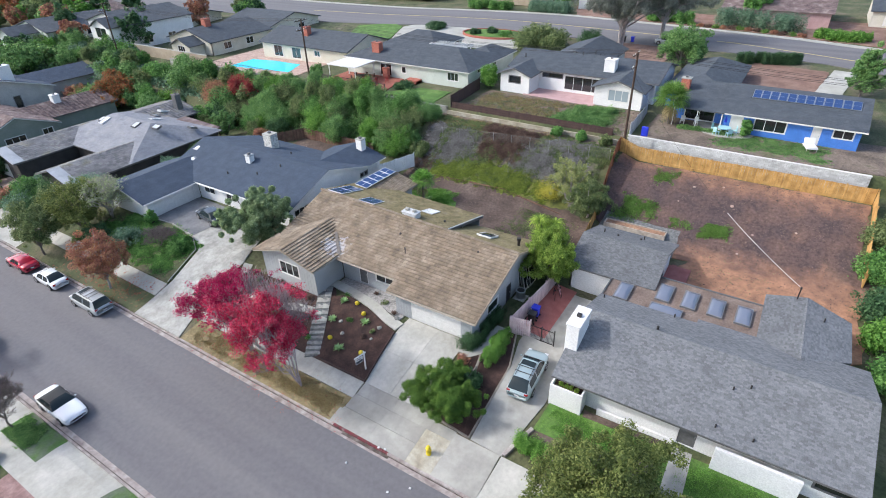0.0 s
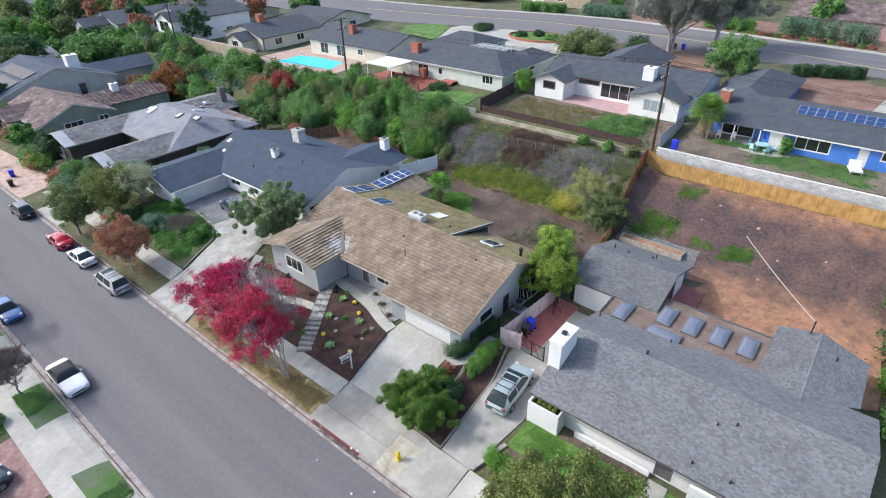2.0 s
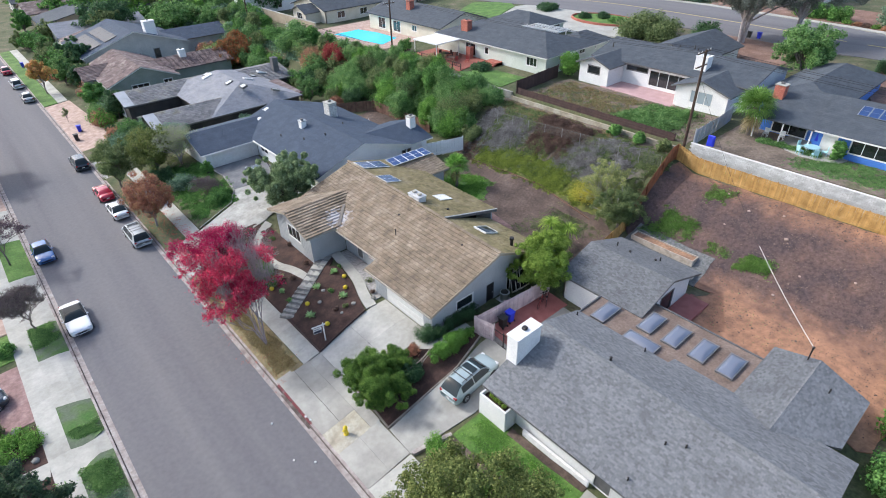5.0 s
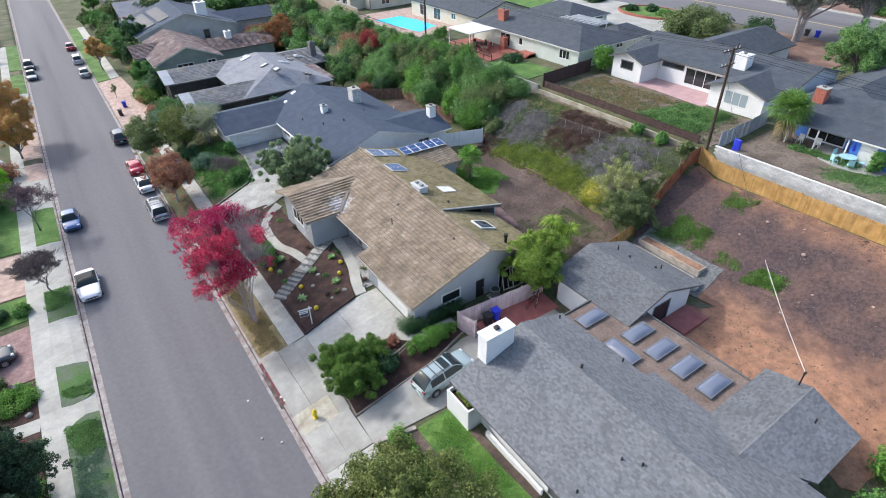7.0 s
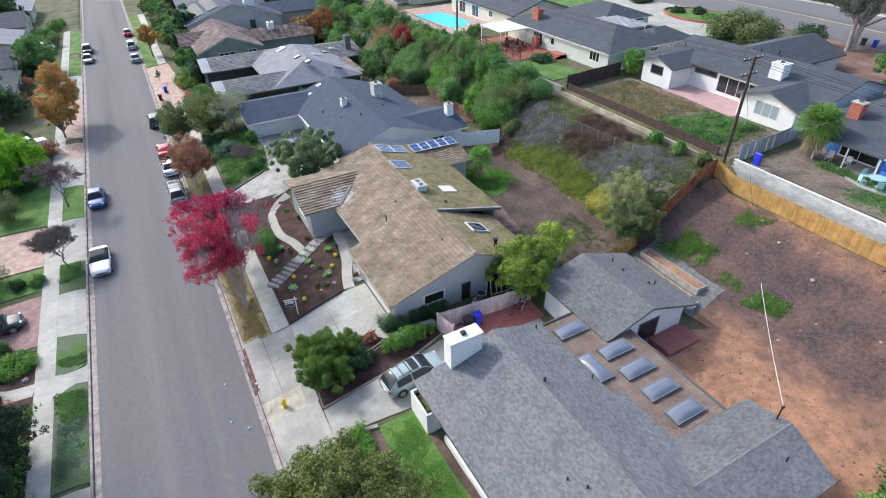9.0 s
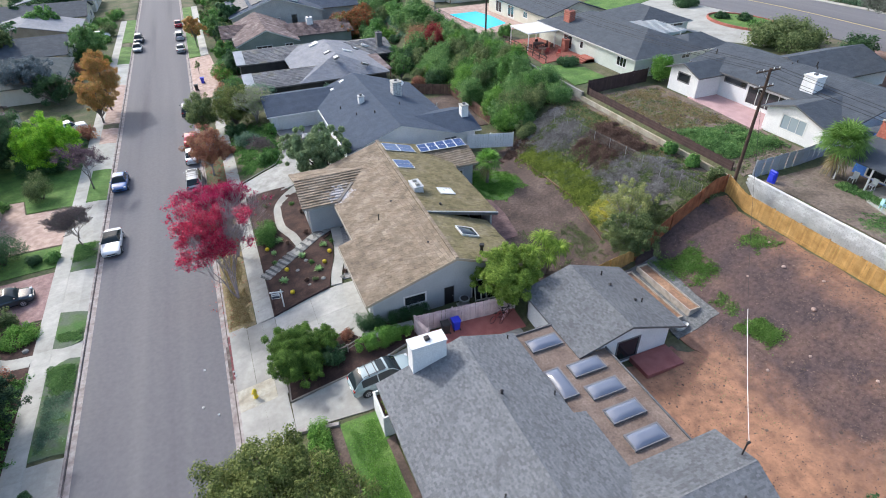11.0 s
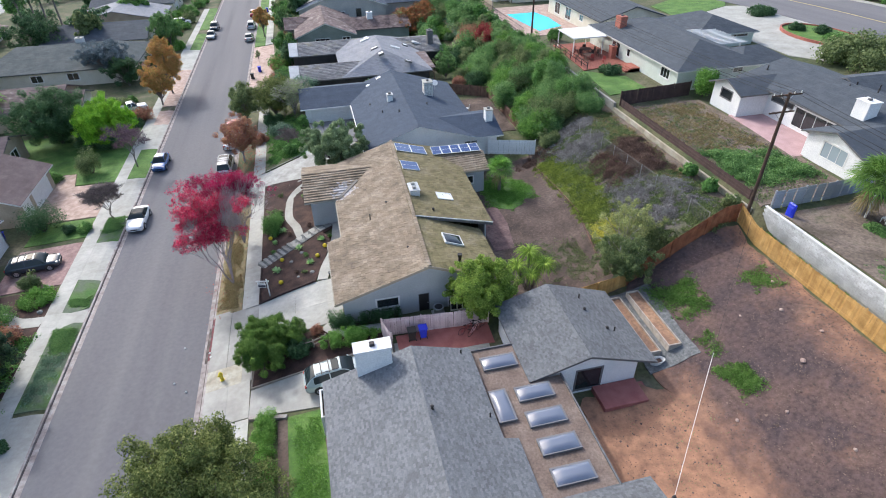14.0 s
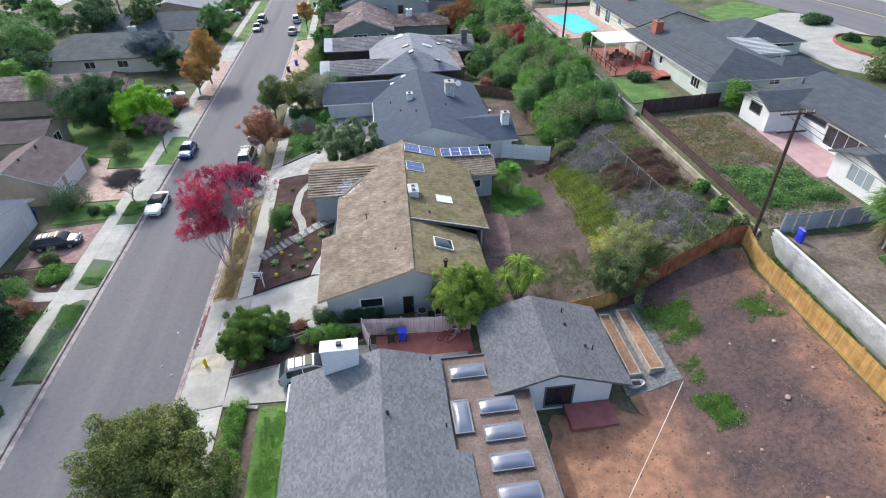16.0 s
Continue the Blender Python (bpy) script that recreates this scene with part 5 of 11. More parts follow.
setting(sheet("garden_blue_house", [(4, 33), (8.4, 33.8), (9.6, 36), (10.2, 40.5), (9.6, 47), (4.2, 52)], SCRUB, 0.08, 0.3, wobble=0.15), "planted front garden with fallen leaves", "flower bed")
setting(sheet("far_drive_right", [(0.16, 56.5), (4.2, 57), (9, 56.8), (9, 62.8), (4.2, 63), (0.16, 63.5)], CONCRETE, 0.05), "pale concrete driveway of the shake house", "driveway")
setting(sheet("far_drive_right", [(0.16, 69), (9, 69), (9, 76), (5, 78), (4.2, 96), (0.16, 96)], PAVER, 0.05), "pale pinkish paved verge and driveway", "driveway")
setting(sheet("side_yard_blue", [(27, 33), (37, 33), (37, 46), (28, 46)], DIRT, 0.03, wobble=0.5), "bare side yard with garden clutter", "yard")
setting(sheet("ivy_bank", [(35.5, 3.5), (37.2, 3.4), (39.0, 12), (38.5, 22.5), (35.8, 22.5), (36.3, 12)], IVY_GROUND, 0.05, wobble=0.6), "ivy covered foot of the bank", "bank")
setting(sheet("brush_bank", [(35.2, 2.5), (46.6, 1.8), (46.8, 27.5), (36.6, 27.0), (35.8, 22.5), (36.6, 12)], BRUSH_GROUND, 0.04, wobble=0.4), "grey dead brush covering the bank", "bank")
# upper lots
setting(sheet("upper_path", [(45.9, 1.5), (47.15, 1.5), (47.15, 60), (46.0, 60)], DIRT_UPPER, 0.06, wobble=0.25), "narrow dirt path along the top of the slope", "path")
setting(sheet("upper_yard", [(48, 1.5), (58, 2), (58, 25.5), (48, 25.5)], DIRT_UPPER, 0.03, wobble=0.3), "dry weedy back yard", "yard")
setting(sheet("pink_patio", [(57.4, 9), (64, 9), (64, 20), (58.3, 20.2)], PATIO_PINK, 0.05), "pink concrete patio", "patio")
setting(sheet("upper_lawn", [(48.2, 30), (54, 30.5), (53.8, 36), (49, 40)], LAWN, 0.04), "small green lawn", "lawn")
setting(sheet("brick_deck", [(49.4, 40), (57, 41.5), (57.4, 54), (50.5, 54)], BRICK, 0.06), "red brick terrace", "patio")
setting(sheet("pool_deck", [(48.5, 60.5), (64, 62), (66, 86), (49, 86)], PAVER, 0.05), "pale pool surround", "patio")
setting(sheet("swimming_pool", [(52.1, 63.9), (57.4, 66.4), (58.0, 74), (57.2, 79.4), (51.2, 79.2)], WATER, 0.075), "bright turquoise swimming pool", "pool")
setting(sheet("upper_yard_blue", [(48.6, -25), (58, -26), (58, 0), (48.3, 0)], DIRT_UPPER, 0.03, wobble=0.2), "patchy back yard of dirt and thin grass", "yard")
setting(sheet("blue_patio", [(52.6, -10.2), (53.2, -11.6), (54.6, -12.0), (57.4, -11.6), (57.4, -5.4), (54.6, -5.2), (53.0, -6.6), (52.4, -8.4)], CONCRETE, 0.08), "round pale patio", "patio")
setting(sheet("upper_road", [(62, -80), (90, -80), (104.6, -26), (108.8, -13), (110.8, -3), (114, 6), (117.5, 35), (117.3, 68), (115, 106), (112, 240), (88, 240), (91, 91), (95.3, 64), (95.5, 45), (94.5, 20), (93.2, -3.6), (91.4, -18), (87.6, -27)], ASPHALT, 0.06, 0.3, 4.0), "wide grey upper street", "road")
setting(sheet("upper_sidewalk", [(90.5, -80), (93, -80), (107.2, -26), (111.2, -13), (113.0, -3), (116.2, 6), (119.7, 35), (119.5, 68), (117.2, 106), (114.2, 240), (112.4, 240), (115.4, 106), (117.7, 68), (117.9, 35), (114.4, 6), (111.2, -3), (109.2, -13), (105, -26)], CONCRETE, 0.06, 0.3, 8.0), "concrete sidewalk", "pavement")
def oval(cx, cy, rx, ry, a0, a1, n):
    return [(cx + rx * math.cos(radians(a0 + (a1 - a0) * k / n)), cy + ry * math.sin(radians(a0 + (a1 - a0) * k / n))) for k in range(n + 1)]


setting(sheet("upper_front_yard", [(96.2, 33), (96.6, 56), (95.5, 66), (92, 67), (81.5, 62.5), (80, 52), (80, 36), (83, 31), (95.8, 29)], CONCRETE, 0.03, 0.2, 3.0), "pale curved front driveway", "driveway")
setting(sheet("round_bed", oval(91.2, 42.6, 4.4, 7.0, 0, 342, 18), LAWN, 0.12, 0.3, 3.0), "planted round bed in the driveway", "flower bed")
rb = oval(91.2, 42.6, 4.5, 7.15, 0, 360, 24)
rim = thing("round_bed_edging", "low red brick edging round the planted bed", "edging", (91.2, 42.6, 8.9))
for (ax, ay), (bx, by) in zip(rb, rb[1:]):
    box_part("border", 0, -0.12, -0.3, math.hypot(bx - ax, by - ay), 0.12, 0.34, BRICK, rim, m=pose(ax - 91.2, ay - 42.6, 0, 0, 0, math.degrees(math.atan2(by - ay, bx - ax))))
setting(sheet("upper_front_lawn", [(79, 63), (82, 63), (92, 67.2), (95.5, 72), (90, 79), (80, 74)], LAWN, 0.05, 0.2, 3.0), "green front lawn", "lawn")
setting(sheet("upper_front_dirt", [(74, -17), (86.6, -18.6), (88.6, -5), (80.4, -5.4), (74, -8.5)], DIRT_RED, 0.05, 0.2, 2.0, wobble=0.3), "red brown bare front yard", "yard")
setting(sheet("upper_side_drive", ribbon([(74, -18.6), (79, -19.2), (84, -20.2), (88, -20.8)], 3.4), CONCRETE, 0.04, 0.2, 2.0), "pale driveway beside the blue house", "driveway")
setting(sheet("upper_tree_yard", [(80, 6), (94, 5), (95, 24), (81, 23)], DIRT_RED, 0.05, 0.2, 2.0, wobble=0.4), "reddish mulch yard under the spreading trees", "yard")
setting(sheet("far_bank", [(105, -40), (111.6, -13), (116.6, 6), (120, 35), (133, 40), (133, -40)], DIRT_RED, 0.05, 0.3, 6.0, wobble=0.5), "brown planted bank across the upper street", "bank")
setting(sheet("road_line", ribbon([(77, -78), (94, -26), (98.4, -13), (103.5, 6), (106.5, 35), (106.8, 68), (103, 106)], 0.35), plain("faded_yellow_line", (0.5, 0.40, 0.18), 0.8), 0.075, 0.02, 4.0), "faded yellow centre line", "road marking")
setting(sheet("next_street", [(-90, 40), (-78, 40), (-70, 150), (-66, 240), (-80, 240), (-84, 150)], CONCRETE_DARK, 0.06, 0.3, 8.0), "pale grey street beyond the gardens", "road")


# ---- houses ----
def roof_planes(house, planes, thick, material, tile=None, seed=1, near=None, edge=None):
    """Roof slabs, each with its courses. tile: (width, length, thickness)."""
    for k, pts in enumerate(planes):
        r = slab("roof", pts, thick, edge or material, house)
        if tile:
            if edge:
                slab("underlay", [(x, y, z + 0.003) for x, y, z in pts], 0.004, material, house)
            tiles("roof_tile", pts, *tile, material, house, seed + k, near if k == 0 else None)


def gable_house(label, x0, y0, x1, y1, z0, ze, rise, ridge, roofmat, wallmat, name="house", over=0.5, tile=(0.9, 0.3, 0.012), holes=None, hip=0.0, seed=5, edge=None, group="houses of the neighbourhood"):
    """A house with one gabled or hipped roof. ridge: 'x' or 'y'. holes: side -> openings."""
    holes = holes or {}
    hs = thing(name, label, "house", ((x0 + x1) / 2, (y0 + y1) / 2, z0), group=group)
    inv = hs.matrix_world.inverted()
    if ridge == "y":
        xm, s = (x0 + x1) / 2, rise / ((x1 - x0) / 2)
        zr, zo = ze + rise, ze - over * s
        a, b = y0 - over, y1 + over
        planes = [[(x0 - over, a, zo), (x0 - over, b, zo), (xm, b - hip, zr), (xm, a + hip, zr)], [(x1 + over, b, zo), (x1 + over, a, zo), (xm, a + hip, zr), (xm, b - hip, zr)]]
        if hip:
            planes += [[(x1 + over, a, zo), (x0 - over, a, zo), (xm, a + hip, zr)], [(x0 - over, b, zo), (x1 + over, b, zo), (xm, b - hip, zr)]]
        gs = [(0, ze), ((x1 - x0) / 2, zr - 0.1), (x1 - x0, ze)] if not hip else ze
        ge = ze
    else:
        ym, s = (y0 + y1) / 2, rise / ((y1 - y0) / 2)
        zr, zo = ze + rise, ze - over * s
        a, b = x0 - over, x1 + over
        planes = [[(b, y0 - over, zo), (a, y0 - over, zo), (a + hip, ym, zr), (b - hip, ym, zr)], [(a, y1 + over, zo), (b, y1 + over, zo), (b - hip, ym, zr), (a + hip, ym, zr)]]
        if hip:
            planes += [[(a, y0 - over, zo), (a, y1 + over, zo), (a + hip, ym, zr)], [(b, y1 + over, zo), (b, y0 - over, zo), (b - hip, ym, zr)]]
        ge = [(0, ze), ((y1 - y0) / 2, zr - 0.1), (y1 - y0, ze)] if not hip else ze
        gs = ze
    roof_planes(hs, planes, 0.16, roofmat, tile, seed, edge=edge)
    zb = z0 - 0.6
    t = 0.16
    wall(hs, (x0, y0), (x1, y0), zb, gs, wallmat, holes.get("s", ()))
    wall(hs, (x1, y1), (x0, y1), zb, gs, wallmat, holes.get("n", ()))
    wall(hs, (x0, y1 - t), (x0, y0 + t), zb, ge if not isinstance(ge, list) else [(max(0, s - t), z) for s, z in ge], wallmat, holes.get("w", ()))
    wall(hs, (x1, y0 + t), (x1, y1 - t), zb, ge if not isinstance(ge, list) else [(max(0, s - t), z) for s, z in ge], wallmat, holes.get("e", ()))
    settle(hs, inv)
    return hs


def settle(hs, inv=None):
    """Keeps children where they were built when their parent stands away from the origin."""
    inv = hs.matrix_world.inverted()
    for c in hs.children:
        c.matrix_parent_inverse = inv


# the middle house: tan tiles, grey walls
ZF = 2.0
RX, RZ, RS = 18.3, 6.95, 0.31


def front_z(x):
    return RZ - (RX - x) * RS


main = thing("house", "grey board-sided house with tan shake-tile roof", "house", (16, 12, ZF))
G0, G1, EX, NX = 1.6, 10.4, 10.7, 12.0
FAR_Y, RN = 24.9, 19.0
planes_main = [
    [(EX, G0, front_z(EX)), (EX, G1, front_z(EX)), (NX, G1, front_z(NX)), (NX, FAR_Y, front_z(NX)), (RN, FAR_Y, front_z(RN)), (RX, G0, RZ)],
]
roof_planes(main, planes_main, 0.16, TILE_TAN, (0.34, 0.36, 0.085), 3, near=lambda v: v.y < 8, edge=FASCIA)
WR_Y, WR_Z = 21.1, 6.3
roof_planes(main, [[(8.9, 17.2, 5.12), (8.9, WR_Y, WR_Z), (16.2, WR_Y, WR_Z), (12.3, 17.2, 5.12)][::-1], [(8.9, 25.0, 5.12), (12.3, 25.0, 5.12), (16.2, WR_Y, WR_Z), (8.9, WR_Y, WR_Z)][::-1]], 0.14, TILE_TAN, (0.9, 0.36, 0.105), 11, edge=FASCIA)
roof_planes(main, [[(RX, G0, RZ), (RX, 9.4, RZ), (24.8, 9.4, 4.35), (24.8, G0, 4.35)]], 0.16, TILE_MOSS, (0.34, 0.36, 0.07), 21, edge=FASCIA)
roof_planes(main, [[(RX, 9.4, RZ + 0.03), (RN, FAR_Y, front_z(RN) + 0.03), (26.0, FAR_Y, 5.32), (26.0, 9.4, 4.95)]], 0.2, TILE_MOSS, (0.34, 0.36, 0.07), 25, edge=FASCIA)
slab("step_fascia", [(18.6, 9.30, 6.95), (18.6, 9.40, 6.95), (26.0, 9.40, 5.03), (26.0, 9.30, 5.03)], 0.34, TRIM_GREY, main)
slab("drip_edge", [(18.6, 9.24, 6.99), (18.6, 9.30, 6.99), (26.0, 9.30, 5.07), (26.0, 9.24, 5.07)], 0.09, TRIM, main)
y = G0
while y < FAR_Y:
    x = lerp(RX, RN, (y - G0) / (FAR_Y - G0))
    box_part("ridge_cap", x - 0.16, y, front_z(x) + 0.02, x + 0.16, y + 0.36, front_z(x) + 0.11, TILE_TAN, main)
    y += 0.38
wt = front_z(11.3) - 0.1
wall(main, (11.3, 2.2), (24.2, 2.2), 1.0, [(0, wt), (7.0, RZ - 0.25), (12.9, 4.5)], WALL_GREY, [(2.6, 4.5, 2.95, 3.95, "single"), (6.1, 7.0, 1.75, 3.8, "black_door"), (8.6, 9.5, 1.75, 4.1, "slider")])
wall(main, (11.3, 9.9), (11.3, 2.36), 1.0, wt, WALL_GREY, [(1.6, 6.6, 1.75, 3.95, "garage")])
wall(main, (12.6, 9.9), (11.46, 9.9), 1.0, wt, WALL_GREY)
wall(main, (13.2, 17.6), (13.2, 9.9), 1.0, front_z(13.2) - 0.15, WALL_GREY, [(2.0, 3.0, 2.2, 4.25, "door"), (4.0, 6.2, 3.0, 4.3, "window")])
wall(main, (9.5, 17.7), (13.2, 17.7), 1.0, 5.05, WALL_GREY)
wall(main, (9.5, 24.4), (9.5, 17.86), 1.0, [(0, 5.1), (3.3, 6.15), (6.54, 5.1)], WALL_GREY, [(2.2, 4.7, 3.2, 4.6, "wide")])
wall(main, (25.4, 24.4), (9.66, 24.4), 1.0, 5.0, WALL_GREY)
wall(main, (24.2, 2.36), (24.2, 9.4), 1.0, 4.4, WALL_GREY)
wall(main, (25.4, 9.4), (25.4, 24.24), 1.0, 4.9, WALL_GREY, [(2.0, 4.4, 2.1, 4.1, "slider"), (9, 10.6, 3, 4.2, "window")])
settle(main)

# Added strip standing in for pale spots along the roof valley.
slab("valley_strip", [(12.15, 17.05, 5.30), (12.5, 17.0, 5.30), (14.6, 19.2, 5.94), (14.3, 19.3, 5.94)], 0.03, plain("pale_strip", (0.22, 0.19, 0.16), 0.7), main)
settle(main)

# the house with the grey shingle roof and the flat skylight roof
grey = thing("house", "white stucco house with grey shingle roof and flat skylight deck", "house", (16, -14, 1.7))
GX, GZ, GSL = 15.4, 5.95, 0.31
GN, GS = -5.5, -24.4
gfz = GZ - (GX - 9.2) * GSL
gbz = GZ - (19.6 - GX) * GSL
roof_planes(grey, [[(9.2, GS, gfz), (9.2, GN, gfz), (GX, GN, GZ), (GX, GS, GZ)]], 0.16, SHINGLE_GREY, (0.22, 0.145, 0.016), 31, near=lambda v: v.y > -12 and v.x > 12, edge=TRIM_GREY)
roof_planes(grey, [[(GX, GS, GZ), (GX, GN, GZ), (19.55, GN, gbz), (19.55, -13.1, gbz), (20.5, -13.1, gbz - 0.95 * GSL), (20.5, GS, gbz - 0.95 * GSL)]], 0.16, SHINGLE_GREY, (0.22, 0.145, 0.016), 37, edge=TRIM_GREY)
slab("flat_roof", [(19.3, -17.3, 4.25), (25.0, -17.3, 4.25), (25.0, -9.0, 4.25), (22.9, -9.0, 4.25), (22.9, GN, 4.25), (19.3, GN, 4.25)][::1], 0.3, ROOF_GRAVEL, grey, "flat tan gravel roof")
roof_planes(grey, [[(18.3, -20.1, 5.02), (26.85, -20.1, 5.02), (26.85, -17.25, 4.30), (20.2, -17.25, 4.30)], [(26.85, -20.1, 5.02), (18.3, -20.1, 5.02), (21.3, -23.4, 4.02), (26.4, -23.4, 4.02)]], 0.14, SHINGLE_GREY, (0.22, 0.145, 0.016), 43, edge=TRIM_GREY)
y = GS
while y < GN - 0.05:
    slab("ridge_cap", [(GX - 0.14, y, GZ - 0.01), (GX, y, GZ + 0.04), (GX, y + 0.29, GZ + 0.05), (GX - 0.14, y + 0.29, GZ + 0.0)], 0.03, SHINGLE_GREY, grey)
    slab("ridge_cap", [(GX, y, GZ + 0.04), (GX + 0.14, y, GZ - 0.01), (GX + 0.14, y + 0.29, GZ + 0.0), (GX, y + 0.29, GZ + 0.05)], 0.03, SHINGLE_GREY, grey)
    y += 0.3
x = 18.7
while x < 26.7:
    slab("ridge_cap", [(x, -20.24, 4.985), (x + 0.29, -20.24, 4.995), (x + 0.29, -20.1, 5.05), (x, -20.1, 5.04)], 0.03, SHINGLE_GREY, grey)
    slab("ridge_cap", [(x, -20.1, 5.04), (x + 0.29, -20.1, 5.05), (x + 0.29, -19.96, 4.995), (x, -19.96, 4.985)], 0.03, SHINGLE_GREY, grey)
    x += 0.3
ft = gfz + 0.1
wall(grey, (10.0, -5.9), (10.0, -24.0), 0.8, ft, WALL_WHITE, [(1.6, 7.0, 3.2, 3.9, "dark"), (8.3, 9.5, 1.75, 3.85, "door"), (16.0, 18.2, 2.6, 3.7, "dark")])
wall(grey, (22.5, -5.9), (10.16, -5.9), 0.8, [(0, 3.98), (2.9, 3.98), (2.98, 4.45), (7.1, GZ - 0.25), (12.34, ft)], WALL_WHITE)
wall(grey, (10.16, -24.0), (19.5, -24.0), 0.8, [(0, ft), (5.2, GZ - 0.2), (9.34, gbz)], WALL_WHITE)
wall(grey, (19.5, -22.8), (26.0, -22.8), 0.8, 4.0, WALL_WHITE)
wall(grey, (26.0, -22.64), (26.0, -17.6), 0.8, [(0, 4.0), (2.5, 4.8), (5.04, 4.1)], WALL_WHITE, [(1.5, 3.4, 1.8, 3.8, "slider")])
wall(grey, (24.6, -17.6), (24.6, -9.2), 0.8, 4.0, WALL_WHITE, [(1, 3.2, 1.8, 3.8, "slider")])
settle(grey)

# the back building behind it
barn = thing("outbuilding", "small white back building with grey shingle roof", "outbuilding", (27.5, -5, 1.9))
BX, BZ = 27.0, 5.6
roof_planes(barn, [[(22.7, -9.2, 4.3), (22.7, -1.2, 4.3), (BX, -1.2, BZ), (BX, -9.2, BZ)], [(BX, -9.2, BZ), (BX, -1.2, BZ), (32.3, -1.2, 3.75), (32.3, -9.2, 3.75)]], 0.16, SHINGLE_GREY, (0.22, 0.145, 0.016), 51, edge=TRIM_GREY)
wall(barn, (23.1, -8.8), (31.0, -8.8), 1.0, [(0, 4.3), (3.9, BZ - 0.2), (7.9, 4.1)], WALL_WHITE, [(3.2, 5.2, 1.95, 4.0, "dark")])
wall(barn, (31.0, -8.64), (31.0, -1.6), 1.0, 4.1, WALL_WHITE)
wall(barn, (23.1, -1.6), (23.1, -8.64), 1.0, 4.3, WALL_WHITE)
wall(barn, (30.84, -1.6), (23.1, -1.6), 1.0, [(0, 4.1), (4.0, BZ - 0.2), (7.74, 4.3)], WALL_WHITE)
settle(barn)

# the blue-roofed neighbour
blue = thing("house", "white house with slate blue shingle roof", "house", (22, 40, 2.85))
U, UX = 7.4, 22.8
BS = 27.5
roof_planes(blue, [[(16.1, BS, 5.05), (16.1, 49.5, 5.05), (UX, 49.5, U), (UX, BS, U)], [(UX, BS, U), (UX, 49.5, U), (31.5, 49.5, 4.75), (31.5, 36.4, 4.75), (26.0, 32.0, 6.426), (29.9, BS, 5.237)],
                   [(9.2, 43.3, 4.95), (9.2, 48.0, 6.3), (20.6, 48.0, 6.3), (16.3, 43.3, 4.95)][::-1], [(9.2, 52.5, 5.0), (18, 52.5, 5.0), (20.6, 48.0, 6.3), (9.2, 48.0, 6.3)][::-1],
                   [(26.0, 32.0, 6.43), (33.2, 32.0, 6.43), (33.2, BS, 5.24), (29.9, BS, 5.24)], [(33.2, 32.0, 6.43), (26.0, 32.0, 6.43), (31.2, 36.4, 5.0), (33.2, 36.4, 5.0)]], 0.18, SHINGLE_BLUE, (0.9, 0.2, 0.016), 61, edge=TRIM)
wall(blue, (16.6, BS + 0.5), (32.5, BS + 0.5), 1.6, [(0, 4.9), (6.2, U - 0.25), (13.2, 5.02), (15.9, 5.02)], WALL_WHITE, [(0.6, 3.0, 3.5, 4.6, "wide"), (8.7, 9.2, 3.3, 4.3, "dark"), (11.9, 12.5, 4.05, 4.6, "dark"), (12.7, 13.3, 4.05, 4.6, "dark")])
wall(blue, (16.6, 43.6), (16.6, BS + 0.66), 1.6, 4.9, WALL_WHITE, [(1.0, 3.0, 3.7, 4.6, "window"), (5.0, 6.8, 3.6, 4.6, "window"), (9.0, 10.0, 2.85, 4.8, "white_door")])
wall(blue, (9.8, 43.7), (16.6, 43.7), 1.6, 4.9, WALL_WHITE, [(0.8, 6.0, 2.75, 4.65, "garage")])
wall(blue, (9.8, 52.0), (9.8, 43.86), 1.6, [(0, 4.9), (4.0, 6.15), (8.14, 4.9)], WALL_WHITE)
wall(blue, (31.0, 49), (9.96, 52.0), 1.6, 4.9, WALL_WHITE)
wall(blue, (32.5, BS + 0.66), (32.5, 36.0), 1.6, [(0, 5.0), (3.84, 6.25), (7.84, 4.95)], WALL_WHITE)
wall(blue, (31.0, 36.0), (31.0, 49), 1.6, 4.8, WALL_WHITE)
settle(blue)


# ---- on and round the near houses ----
def on_roof(x):
    return front_z(x)


def vent_pipe(x, y, z, h=0.45, r=0.05, group="roof vents"):
    t = thing("vent_pipe", "small grey metal roof vent pipe", "vent", (x, y, z), group=group)
    cyl_part("flashing", (0, 0, -0.12), (0, 0, 0.03), r * 2.0, DARKMETAL, t, r1=r * 1.2)
    cyl_part("pipe", (0, 0, 0), (0, 0, h), r, DARKMETAL, t)
    cyl_part("cap", (0, 0, h), (0, 0, h + 0.06), r * 1.5, DARKMETAL, t, r1=r * 0.6)
    return t


